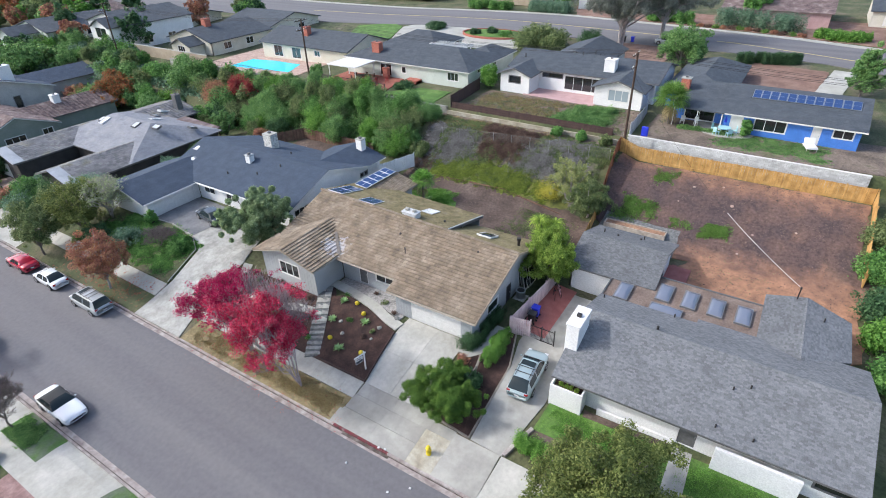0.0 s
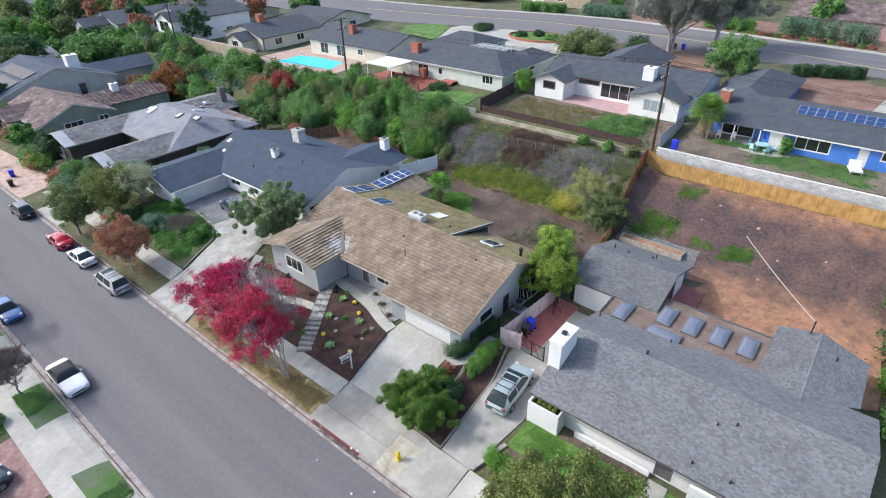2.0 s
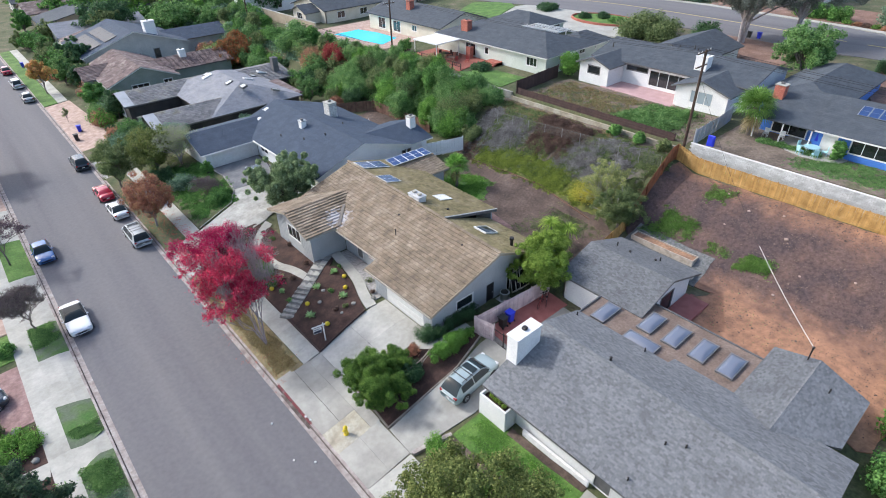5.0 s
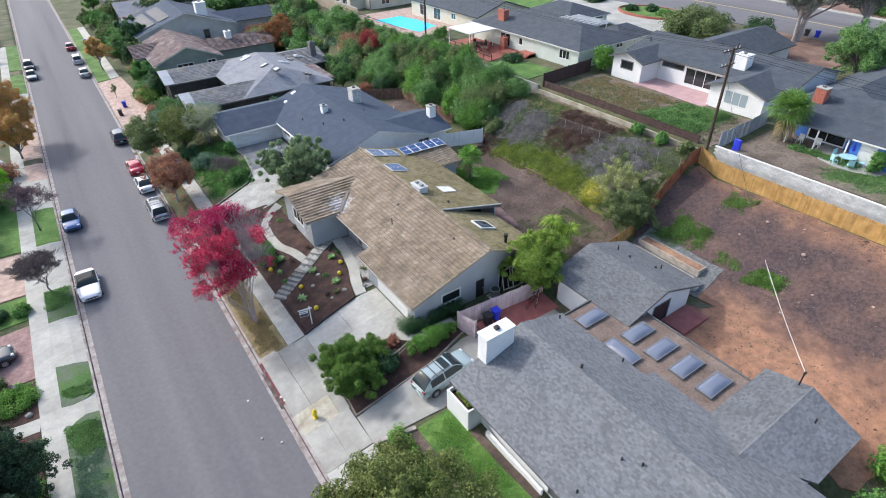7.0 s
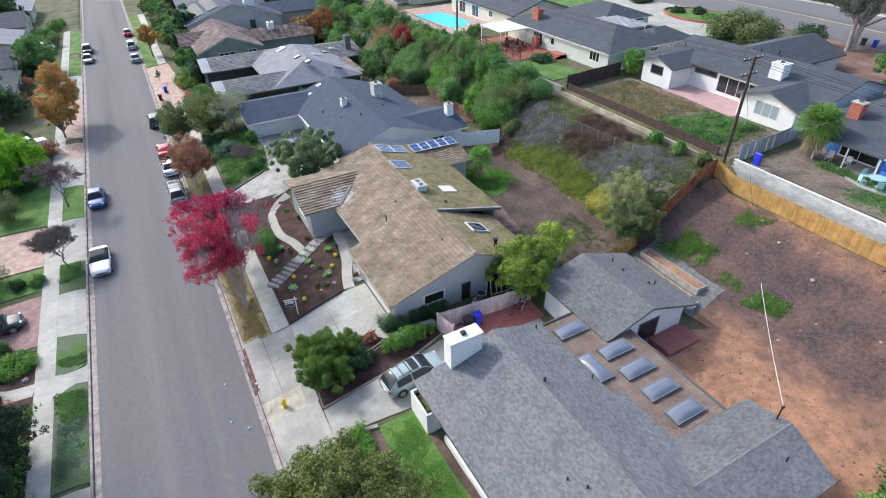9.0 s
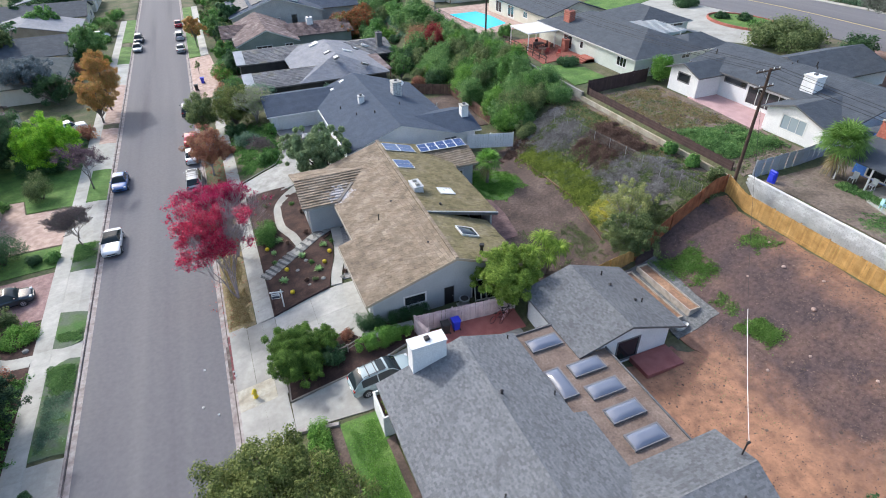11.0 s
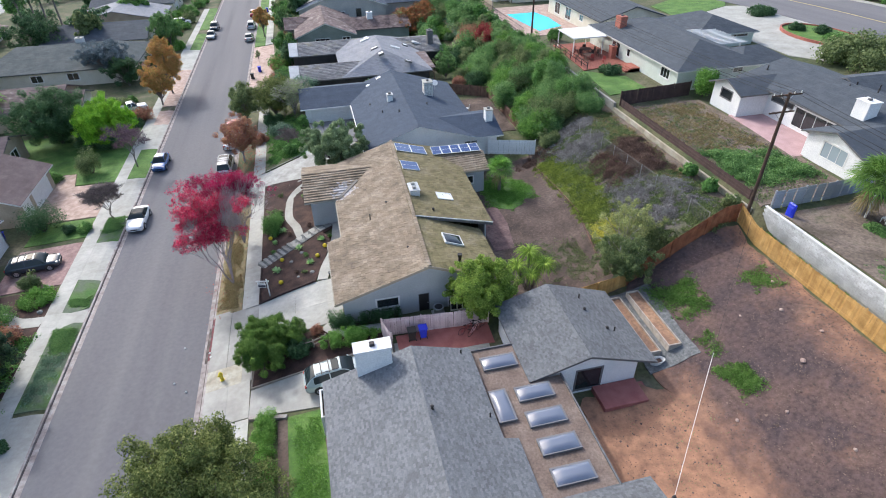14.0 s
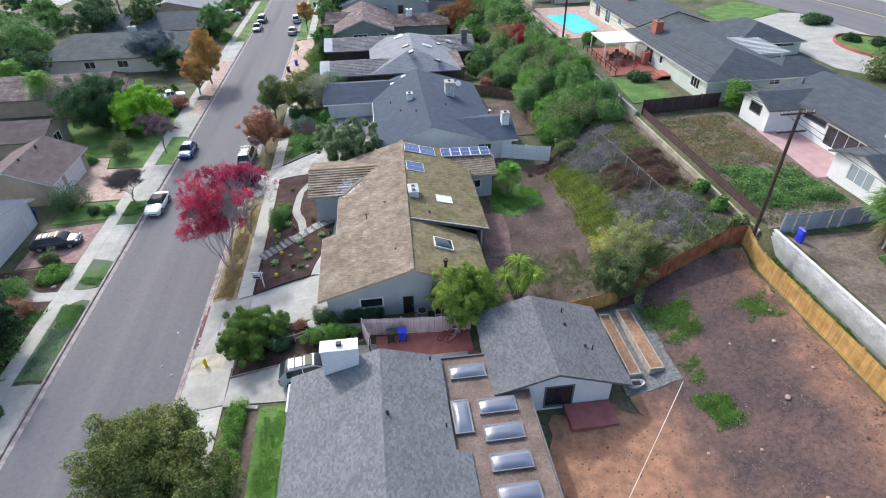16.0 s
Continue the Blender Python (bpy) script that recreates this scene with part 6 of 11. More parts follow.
def roof_window(label, x, y, z, sx, sy, tilt, glass, rim, dome=0.0, name="skylight", group="roof skylights"):
    """A skylight: curb, rim and a flat or bulged pane. tilt: degrees about y."""
    t = thing(name, label, "skylight", (x, y, z), group=group)
    t.matrix_world = pose(x, y, z, 0, tilt, 0)
    box_part("curb", -sx / 2, -sy / 2, -0.15, sx / 2, sy / 2, 0.10, rim, t)
    bm = bmesh.new()
    for a, b, c, d in ((-sx / 2, -sy / 2, sx / 2, -sy / 2 + 0.07), (-sx / 2, sy / 2 - 0.07, sx / 2, sy / 2), (-sx / 2, -sy / 2 + 0.07, -sx / 2 + 0.07, sy / 2 - 0.07), (sx / 2 - 0.07, -sy / 2 + 0.07, sx / 2, sy / 2 - 0.07)):
        add_box(bm, a - 0.02, b - 0.02, 0.10, c + 0.02, d + 0.02, 0.15)
    bmesh.ops.remove_doubles(bm, verts=bm.verts[:], dist=0.05)
    part("rim", bm, rim, t)
    n = 8
    verts, faces = [], []
    for i in range(n + 1):
        for j in range(n + 1):
            u, v = 2 * i / n - 1, 2 * j / n - 1
            bulge = dome * min(1.0, 1.9 * (1 - abs(u))) ** 0.6 * min(1.0, 1.9 * (1 - abs(v))) ** 0.6
            verts.append((u * (sx / 2 - 0.06), v * (sy / 2 - 0.06), 0.12 + bulge))
    for i in range(n):
        for j in range(n):
            k = i * (n + 1) + j
            faces.append((k, k + n + 1, k + n + 2, k + 1))
    mesh_ob("dome" if dome else "pane", verts, faces, glass, t, smoothed=True)
    return t


def solar_panel(x, y, z, sx, sy, nx, ny, tilt_y=0.0, tilt_x=0.0, label="dark blue solar panels in silver frames", cells=None, rim=None):
    t = thing("solar_panel", label, "solar panel", (x, y, z), group="solar panels")
    t.matrix_world = pose(x, y, z, tilt_x, tilt_y, 0)
    w, h = sx / nx, sy / ny
    for i in range(nx):
        for j in range(ny):
            x0, y0 = -sx / 2 + i * w, -sy / 2 + j * h
            f = box_part("frame", x0 + 0.01, y0 + 0.01, -0.03, x0 + w - 0.01, y0 + h - 0.01, 0.03, rim or METAL, t)
            for u in (0, 1):
                a, b = (x0 + 0.07 + u * (w - 0.1) / 2, x0 + 0.03 + (u + 1) * (w - 0.1) / 2) if w > h else (x0 + 0.07, x0 + w - 0.07)
                c, d = (y0 + 0.07, y0 + h - 0.07) if w > h else (y0 + 0.07 + u * (h - 0.1) / 2, y0 + 0.03 + (u + 1) * (h - 0.1) / 2)
                box_part("cell_sheet", a, c, 0.025, b, d, 0.036, cells or SOLAR, f)
    for j in (-sy / 3, sy / 3):
        box_part("rail", -sx / 2, j - 0.03, -0.16, sx / 2, j + 0.03, -0.03, METAL, t)
    return t


def chimney(label, x0, y0, x1, y1, z0, z1, material, cap=None, pots=1, group="chimneys", pot=None):
    t = thing("chimney", label, "chimney", ((x0 + x1) / 2, (y0 + y1) / 2, z0), group=group)
    dx, dy, h = (x1 - x0) / 2, (y1 - y0) / 2, z1 - z0
    box_part("shaft", -dx, -dy, -0.8, dx, dy, h, material, t, bevel=0.02)
    box_part("cap", -dx - 0.06, -dy - 0.06, h, dx + 0.06, dy + 0.06, h + 0.1, cap or CONCRETE, t, bevel=0.01)
    for i in range(pots):
        o = (i - (pots - 1) / 2) * (max(dx, dy) * 1.0)
        a, b = (o, 0) if dx > dy else (0, o)
        p = box_part("flue", a - 0.17, b - 0.17, h + 0.1, a + 0.17, b + 0.17, h + 0.32, pot or TRIM_GREY, t, bevel=0.03)
    return t


# middle house
chimney("low grey block chimney with twin flues", 18.95, 12.9, 19.85, 14.5, 6.3, 7.32, BLOCK, BLOCK, pots=2, pot=CONCRETE)
roof_window("white framed flat skylight on the mossy roof", 22.3, 13.4, 5.98, 1.55, 1.3, 15, plain("opal_skylight", (0.75, 0.77, 0.78), 0.3), TRIM)
roof_window("dark glass skylight in a pale frame", 21.3, 6.25, 5.82, 1.75, 1.5, 21.8, GLASS, TRIM, 0.12)
fl = thing("flue_pipe", "dark metal flue pipe with a cap", "flue", (21.1, 2.9, 5.75))
cyl_part("pipe", (0, 0, -0.1), (0, 0, 0.75), 0.14, DARKMETAL, fl)
cyl_part("cap", (0, 0, 0.75), (0, 0, 0.95), 0.2, DARKMETAL, fl, n=12)
vent_pipe(14.8, 11.2, front_z(14.8), 0.6)
vent_pipe(16.6, 13.0, front_z(16.6), 0.12, 0.09)
vent_pipe(20.6, 10.6, 6.4, 0.2, 0.1)
vent_pipe(17.2, 5.0, front_z(17.2), 0.12, 0.07)
solar_panel(20.05, 19.2, 6.86, 1.9, 2.0, 1, 1, 15, rim=TRIM)
solar_panel(20.9, 23.4, 6.76, 3.5, 2.0, 2, 1, 15.5, rim=TRIM)
# rear wing with striped tiles and the long array
rear = [[(21.5, 22.7, 5.9), (29.1, 22.7, 5.75), (29.0, 19.7, 4.95), (24.5, 19.7, 4.95)], [(29.1, 22.7, 5.75), (21.5, 22.7, 5.9), (24.5, 25.6, 4.95), (29.0, 25.6, 4.95)]]
for k, pts in enumerate(rear):
    s = slab("roof", pts, 0.16, FASCIA, main)
    t2 = tiles("roof_tile", pts, 0.36, 0.36, 0.06, TILE_TAN, main, 71 + k)
    for o in (s, t2):
        o.matrix_parent_inverse = main.matrix_world.inverted()
for args in (((23.9, 20.2), (28.5, 20.2)), ((28.5, 20.36), (28.5, 25.2))):
    o = wall(main, *args, 1.0, 4.6, WALL_GREY, [(2.0, 3.4, 3.2, 4.2, "window")] if args[0][1] < 20.6 else ())
solar_panel(26.0, 23.4, 6.12, 5.5, 1.7, 5, 1, 1.5, 6, rim=TRIM)
# battens on the front walls
def battens(parent, a, b, z0, top, step=0.3, skip=()):
    a, b = Vector((*a, 0)), Vector((*b, 0))
    way = (b - a).normalized()
    out = Vector((way.y, -way.x, 0))
    s = 0.1
    while s < (b - a).length - 0.05:
        if not any(lo < s < hi for lo, hi in skip):
            p = a + way * s
            bm = bmesh.new()
            m = Matrix.Translation(p) @ Matrix(((way.x, out.x, 0, 0), (way.y, out.y, 0, 0), (0, 0, 1, 0), (0, 0, 0, 1)))
            add_box(bm, -0.025, 0.0, z0, 0.025, 0.025, top(s) if callable(top) else top, m)
            part("batten", bm, WALL_GREY, parent)
        s += step


battens(main, (9.5, 24.4), (9.5, 17.86), 1.0, lambda s: 5.0 + 0.30 * (3.3 - abs(s - 3.3)), 0.35, ((2.1, 4.8),))
battens(main, (11.3, 9.9), (11.3, 8.4), 1.0, 4.5, 0.3)
battens(main, (11.3, 3.2), (11.3, 2.36), 1.0, 4.5, 0.3)
settle(main)


def gutter(x0, y0, x1, y1, z, material=TRIM, r=0.06):
    t = tagged(cyl_part("gutter", (x0, y0, z), (x1, y1, z), r, material, n=6), "painted metal roof gutter under the eaves", "gutter", "gutters")
    return t


gutter(EX - 0.05, G0, EX - 0.05, G1, front_z(EX) - 0.12, FASCIA)
gutter(NX - 0.05, G1 + 0.1, NX - 0.05, 17.1, front_z(NX) - 0.12, FASCIA)
gutter(8.9, 17.14, 12.2, 17.14, 5.02, FASCIA)
gutter(16.05, 27.6, 16.05, 43.2, 4.94)
gutter(9.2, 43.24, 16.0, 43.24, 4.86)
bg = thing("barge_board", "pale barge boards along the tan gable", "trim", (18.3, G0, 6.9))
slab("board", [(EX, G0 - 0.05, front_z(EX) + 0.05), (EX, G0 + 0.02, front_z(EX) + 0.05), (RX, G0 + 0.02, RZ + 0.05), (RX, G0 - 0.05, RZ + 0.05)], 0.24, WALL_TAN, bg)
slab("board", [(RX, G0 - 0.05, RZ + 0.05), (RX, G0 + 0.02, RZ + 0.05), (24.8, G0 + 0.02, 4.4), (24.8, G0 - 0.05, 4.4)], 0.24, WALL_TAN, bg)
settle(bg)

# grey house
chimney("broad white stucco chimney with a dark metal cap", 11.6, -6.35, 14.0, -5.4, 4.8, 6.95, WALL_WHITE, WALL_WHITE, 1, pot=DARKMETAL)
for k in range(5):
    roof_window("domed blue-grey skylight in a dull aluminium frame", 22.7 if k else 21.25, -6.95 if k == 0 else -8.0 - 2.02 * k, 4.28, 2.45, 1.15, 0, DOME, ALUMINIUM, 0.2)
roof_window("domed blue-grey skylight in an aluminium frame", 20.3, -10.6, 4.30, 1.15, 2.5, 0, DOME, ALUMINIUM, 0.2)
vent_pipe(15.7, -10.9, GZ - 0.3 * GSL, 0.28, 0.08)
vent_pipe(19.2, -11.5, GZ - 3.8 * GSL, 0.3, 0.05)
vent_pipe(18.8, -6.0, GZ - 3.4 * GSL, 0.25, 0.05)
for vx, vy in ((12.97, -16.55), (13.5, -17.5), (10.05, -16.15), (10.05, -18.3)):
    vent_pipe(vx, vy, GZ - (GX - vx) * GSL, 0.2, 0.05)
vent_pipe(24.6, -21.4, 4.62, 0.35, 0.05)
pl = thing("planter", "white stucco planter wall with low plants", "planter", (9.4, -6.8, 1.7))
box_part("front_wall", -0.5, -1.15, -0.9, -0.36, 1.25, 1.75, WALL_WHITE, pl, bevel=0.02)
box_part("side_wall", -0.36, -1.15, -0.9, 0.6, -1.0, 1.75, WALL_WHITE, pl, bevel=0.02)
box_part("end_wall", -0.36, 1.1, -0.9, 2.2, 1.25, 1.75, WALL_WHITE, pl, bevel=0.02)
box_part("soil", -0.36, -1.0, 0.9, 0.6, 1.1, 1.45, MULCH, pl)
for i in range(4):
    bush("planter_plant", "small yellow green plant in the planter", 9.4 + 0.1 * (i % 2), -7.4 + 0.4 * i, 0.4, 0.22, 0.22, LEAF_YELLOW, 160, 0.09, 300 + i, z=3.1, category="plant", group="planter plants")
lw = thing("garden_wall", "low white stucco wall along the front", "wall", (9.7, -11.5, 1.6))
box_part("wall_body", -0.1, -2.6, -0.6, 0.1, 2.6, 0.5, WALL_WHITE, lw, bevel=0.02)
fw = thing("screen_wall", "tall white stucco wall by the entry", "wall", (9.2, -18.9, 1.6))
box_part("wall_body", -0.12, -2.4, -0.8, 0.12, 2.4, 1.9, WALL_WHITE, fw, bevel=0.02)
mast = thing("service_mast", "dark metal service mast on the roof edge", "mast", (26.5, -19.4, 5.0))
cyl_part("pipe", (0, 0, -0.3), (0, 0, 0.85), 0.05, DARKMETAL, mast)
cyl_part("weatherhead", (0, 0, 0.85), (0.18, 0, 0.9), 0.08, DARKMETAL, mast)
fasc = thing("roof_edging", "dark metal edging around the gravel roof", "trim", (22, -12, 4.25))
box_part("edge", 2.95, -5.3, -0.3, 3.05, 3.0, 0.12, TRIM_GREY, fasc)
box_part("edge", -2.7, 6.46, -0.3, 0.95, 6.56, 0.12, TRIM_GREY, fasc)

# back building
dk = thing("deck", "red painted concrete step beside the back building", "step", (29.2, -10.0, 1.95))
box_part("slab", -1.5, -0.9, -0.4, 1.8, 1.15, 0.14, RED_DECK, dk, bevel=0.02)
box_part("step", 1.85, -0.6, -0.5, 2.3, 0.9, -0.05, RED_DECK, dk, bevel=0.02)
vent_pipe(29.2, -2.6, 4.85, 0.35, 0.06)
vent_pipe(29.0, -4.0, 4.9, 0.15, 0.09)
vent_pipe(29.9, -6.0, 4.6, 0.12, 0.09)
vent_pipe(30.4, -6.2, 4.45, 0.3, 0.05)
for x0, x1, lb in ((33.05, 33.95, "long raised timber bed with orange soil"), (34.5, 35.6, "long raised timber bed with bare stalks")):
    rb = thing("raised_bed", lb, "raised bed", ((x0 + x1) / 2, -4.2, 2.25 if x0 < 34 else 2.62), group="raised beds")
    w = (x1 - x0) / 2
    for nm, b in (("long_board", (-w, -3.2, -0.3, -w + 0.08, 3.2, 0.4)), ("long_board", (w - 0.08, -3.2, -0.3, w, 3.2, 0.4)), ("end_board", (-w + 0.08, -3.2, -0.3, w - 0.08, -3.1, 0.4)), ("end_board", (-w + 0.08, 3.1, -0.3, w - 0.08, 3.2, 0.4))):
        box_part(nm, *b, WOOD_PALE, rb)
    box_part("soil", -w + 0.08, -3.1, -0.3, w - 0.08, 3.1, 0.28, DIRT_ORANGE, rb)
    rr = random.Random(int(x0))
    if x0 > 34.5:
        lines = [[(Vector((rr.uniform(-0.35, 0.35), yy, 0.25)), 0.02), (Vector((rr.uniform(-0.4, 0.4), yy + rr.uniform(-0.2, 0.2), rr.uniform(0.6, 1.1))), 0.01)] for yy in np.arange(-2.9, 3.0, 0.22)]
        v, f = tube(lines, 4)
        tagged(mesh_ob("dry_stalk", v, f, WOOD_GREY, rb), kind="stuff")
setting(sheet("bed_path", [(32.4, -8.8), (36.4, -8.6), (36.6, -0.6), (32.4, -0.4)], GRAVEL_DARK, 0.075, wobble=0.22), "grey gravel path round the raised beds", "path")
tub = thing("garden_tub", "white oval tub on the gravel", "tub", (33.3, -8.0, 2.1))
bm = bmesh.new()
bmesh.ops.create_cone(bm, cap_ends=False, segments=20, radius1=0.32, radius2=0.42, depth=0.35, matrix=Matrix.Translation((0, 0, 0.18)) @ Matrix.Diagonal((1.5, 0.8, 1, 1)))
bmesh.ops.create_circle(bm, cap_ends=True, segments=20, radius=0.32, matrix=Matrix.Translation((0, 0, 0.02)) @ Matrix.Diagonal((1.5, 0.8, 1, 1)))
sol = part("shell", bm, TRIM, tub)
sol.modifiers.new("thick", "SOLIDIFY").thickness = 0.04
box_part("soil", -0.38, -0.2, 0.05, 0.38, 0.2, 0.22, MULCH, tub)

# blue-roofed house
chimney("square chimney of pale rubble stone", 26.1, 40.5, 27.3, 41.9, 6.2, 8.0, STONE_PALE, CONCRETE, 1)
chimney("small white chimney with a metal cap", 20.7, 38.3, 21.4, 39.1, 6.3, 7.6, WALL_WHITE, METAL, 1)
chimney("white painted chimney at the rear roof", 31.7, 30.2, 32.6, 31.1, 5.5, 7.4, WALL_WHITE, CONCRETE, 1)
for vx, vy, vz in ((19.0, 47.5, 5.95), (21.0, 48.6, 6.6)):
    roof_window("white domed skylight on the blue roof", vx, vy, vz, 0.9, 0.9, -16, plain("opal_dome", (0.75, 0.77, 0.78), 0.3), TRIM, 0.1)
for vx, vy in ((19.6, 36.0), (21.5, 34.0), (18.5, 40.0), (25.6, 36.5)):
    vent_pipe(vx, vy, U - abs(UX - vx) * (0.351 if vx < UX else 0.305), 0.25, 0.07)


# ---- plants ----
branching("maple_tree", "street maple with thinning bright red leaves and bare twigs", 1.45, 12.2, 9.6, 0.66, BARK_ROSE, LEAF_RED, 31000, 0.10, 0.075, 4, 6, 3, fork=0.14, patch=0.36, stems=4, r=3.6, lean=(0.0, 0.13), leafy=(-0.045, 0.02), twig=0.009, patchy=0.6)
branching("maple_tree", "street maple in full dark crimson leaf", 2.1, 18.8, 8.6, 0.70, BARK_ROSE, LEAF_CRIMSON, 34000, 0.10, 0.08, 9, 6, 3, fork=0.12, patch=0.24, stems=3, r=3.7, lean=(0.03, 0.04), leafy=(-0.03, 0.02), twig=0.009, patchy=0.8)
branching("bare_tree", "small plum street tree with thin purple leaves", -12.7, 28.2, 4.3, 0.62, BARK, LEAF_PLUM, 5200, 0.06, 0.08, 5, 6, 4, fork=0.2, r=2.2, twig=0.012)
branching("plum_tree", "purple-leaved plum street tree", -12.8, 41.6, 5.6, 0.7, BARK, LEAF_PLUM, 9000, 0.09, 0.10, 6, 6, 3, fork=0.22, r=2.9)
tree("broadleaf_tree", "broad lime green tree with a dense domed crown", -18.5, 52.0, 6.3, 4.5, LEAF_LIME, 62000, 0.13, 0.0, 0.22, BARK_DARK, 110, 12, lump=0.21)
# Added dark bush gives the tree's shade on the lawn as foliage.
bush("shrub", "dark green filler for the shade under the lime green tree", -18.8, 49.6, 2.6, 3.6, 2.2, LEAF_DARK, 6000, 0.14, 1201)
tree("broadleaf_tree", "large dark green tree beside the lawn", -25.4, 53.4, 8.4, 5.0, LEAF_DARK, 46000, 0.15, 0.0, 0.3, BARK_DARK, 70, 13, lump=0.24)
tree("maple_tree", "dull orange autumn street tree", -13.4, 64.9, 7.4, 2.7, LEAF_ORANGE, 15000, 0.14, 0.15, 0.16, clumps=24, seed=14, squeeze=0.8, lump=0.28)
tree("maple_tree", "tall orange and green autumn street tree", -12.6, 70.5, 9.6, 3.0, LEAF_ORANGE, 17000, 0.14, 0.15, 0.16, clumps=26, seed=15, squeeze=0.7, lump=0.28)
tree("street_tree", "olive green street tree beside the parked cars", 1.0, 51.5, 6.8, 2.9, LEAF_OLIVE, 11000, 0.15, 0.2, 0.13, clumps=24, seed=16, lump=0.27)
tree("street_tree", "street tree with rusty red-brown autumn leaves", 1.1, 38.6, 6.4, 2.9, LEAF_RUST, 9000, 0.15, 0.25, 0.12, BARK_PALE, clumps=36, seed=17, lump=0.24)
tree("olive_tree", "olive tree of upright tufts beside the driveway", 13.0, 28.6, 5.6, 3.6, LEAF_TUFT, 52000, 0.10, 0.04, 0.13, BARK_DARK, 54, 18, stems=5, lump=0.19, long=3.4)
tree("broadleaf_tree", "dense olive green street tree", 1.9, -11.8, 7.6, 4.3, LEAF_HOLM, 44000, 0.13, 0.10, 0.2, clumps=60, seed=19, lump=0.25)
tree("podocarpus", "spreading green cloud-pruned shrub tree", 5.2, 1.1, 2.75, 2.9, LEAF_CLOUD, 90000, 0.062, 0.12, 0.11, BARK_DARK, 70, 20, stems=4, lump=0.19, long=1.9)
bush("shrub", "dark green shrub under the pruned tree", 7.3, 0.2, 1.3, 1.2, 0.9, LEAF_DARK, 2600, 0.13, 21)
tree("citrus_tree", "round yellow-green tree beside the pink fence", 22.1, 0.2, 5.9, 2.65, LEAF_CITRUS, 36000, 0.11, 0.10, 0.16, clumps=56, seed=22, lump=0.25)
tree("pepper_tree", "pale twiggy tree with yellow flowers at the foot of the slope", 36.8, 4.2, 4.9, 3.0, LEAF_PEPPER, 8000, 0.10, 0.12, 0.12, BARK_PALE, 34, 23, stems=3, lump=0.18)
bush("shrub", "golden flowering shrub at the foot of the slope", 36.4, 6.4, 2.4, 1.6, 1.5, LEAF_GOLD, 1900, 0.09, 2301)
tree("pepper_tree", "olive green tree leaning over the cedar fence", 35.2, 1.1, 4.4, 2.5, LEAF_OLIVE, 15000, 0.11, 0.1, 0.13, BARK_PALE, 40, 24, lump=0.23)
yucca("yucca_tree", "branched giant yucca with strap-leaved heads", 27.2, 2.6, ((-1.1, 0.2, 2.6, 1.0), (0.2, 0.9, 3.3, 1.1), (1.1, -0.4, 2.9, 1.0), (-0.2, -0.8, 2.3, 0.85), (1.3, 0.8, 2.1, 0.9)), LEAF_YELLOW, 25)
fan_palm("fan_palm", "young green fan palm in the back yard", 30.2, 19.8, 2.9, 1.75, LEAF_BRIGHT, 26, 34, 0.14, 0.94)
fan_palm("fan_palm", "bushy fan palm with a dry skirt beside the blue house", 54.6, -2.0, 3.3, 2.5, LEAF_WEED, 27, 70, fresh=0.9)

# hedges and shrubs of the front yards
bush("hedge", "clipped dark green hedge along the grey wall", 13.4, 1.75, 1.15, 2.5, 0.55, LEAF_DARK, 6000, 0.09, 31, boxy=0.7, category="hedge")
bush("hedge", "rounded dark green end of the clipped hedge", 10.7, 2.2, 1.2, 0.75, 0.8, LEAF_DARK, 2200, 0.09, 32, boxy=0.4, category="hedge")
bush("hedge", "loose bright green hedge along the driveway", 11.4, -0.05, 1.4, 2.5, 0.7, LEAF_BRIGHT, 9000, 0.09, 33, category="hedge")
bush("hedge", "clipped bright green hedge along the sidewalk", 4.8, -8.4, 1.0, 0.85, 3.7, LEAF_BRIGHT, 9000, 0.10, 34, boxy=0.8, category="hedge")
bush("hedge", "dark green end of the sidewalk hedge", 4.7, -14.0, 1.1, 0.9, 2.2, LEAF_GREEN, 4500, 0.12, 35, boxy=0.5, category="hedge")
bush("shrub", "reddish brown shrub by the fence rail", 9.0, 1.6, 0.9, 0.6, 0.6, LEAF_RUST, 900, 0.1, 36)
bush("shrub", "spreading green ground shrub behind the red trees", 5.2, 20.0, 1.5, 1.15, 2.3, LEAF_GREEN, 5200, 0.1, 37)
rs = random.Random(3)
for k, (px, py, pr) in enumerate(((7.8, 14.4, 0.55), (5.6, 11.8, 0.62), (8.8, 11.5, 0.55), (6.2, 18.4, 0.6), (10.0, 14.9, 0.5), (5.4, 16.6, 0.4))):
    rosette("agave", "pale green agave rosette in the mulch", px, py, pr * 0.86, 0.36, LEAF_AGAVE, 34, 60 + k, group="agaves in the bed", wide=0.13, z=ground_height(px, py) + 0.12)
for k, (px, py) in enumerate(((6.1, 13.2), (6.0, 9.7), (9.5, 12.2), (10.3, 13.6), (4.9, 17.7))):
    c = thing("barrel_cactus", "round golden yellow barrel cactus in the mulch", "cactus", (px, py, ground_height(px, py) + 0.1), group="barrel cacti")
    bm = bmesh.new()
    bmesh.ops.create_uvsphere(bm, u_segments=24, v_segments=10, radius=0.2, matrix=Matrix.Translation((0, 0, 0.14)))
    for v in bm.verts:
        a = math.atan2(v.co.y, v.co.x)
        s = 1 + 0.08 * math.cos(a * 12)
        v.co.x, v.co.y = v.co.x * s, v.co.y * s
    part("body", bm, YELLOW, c)
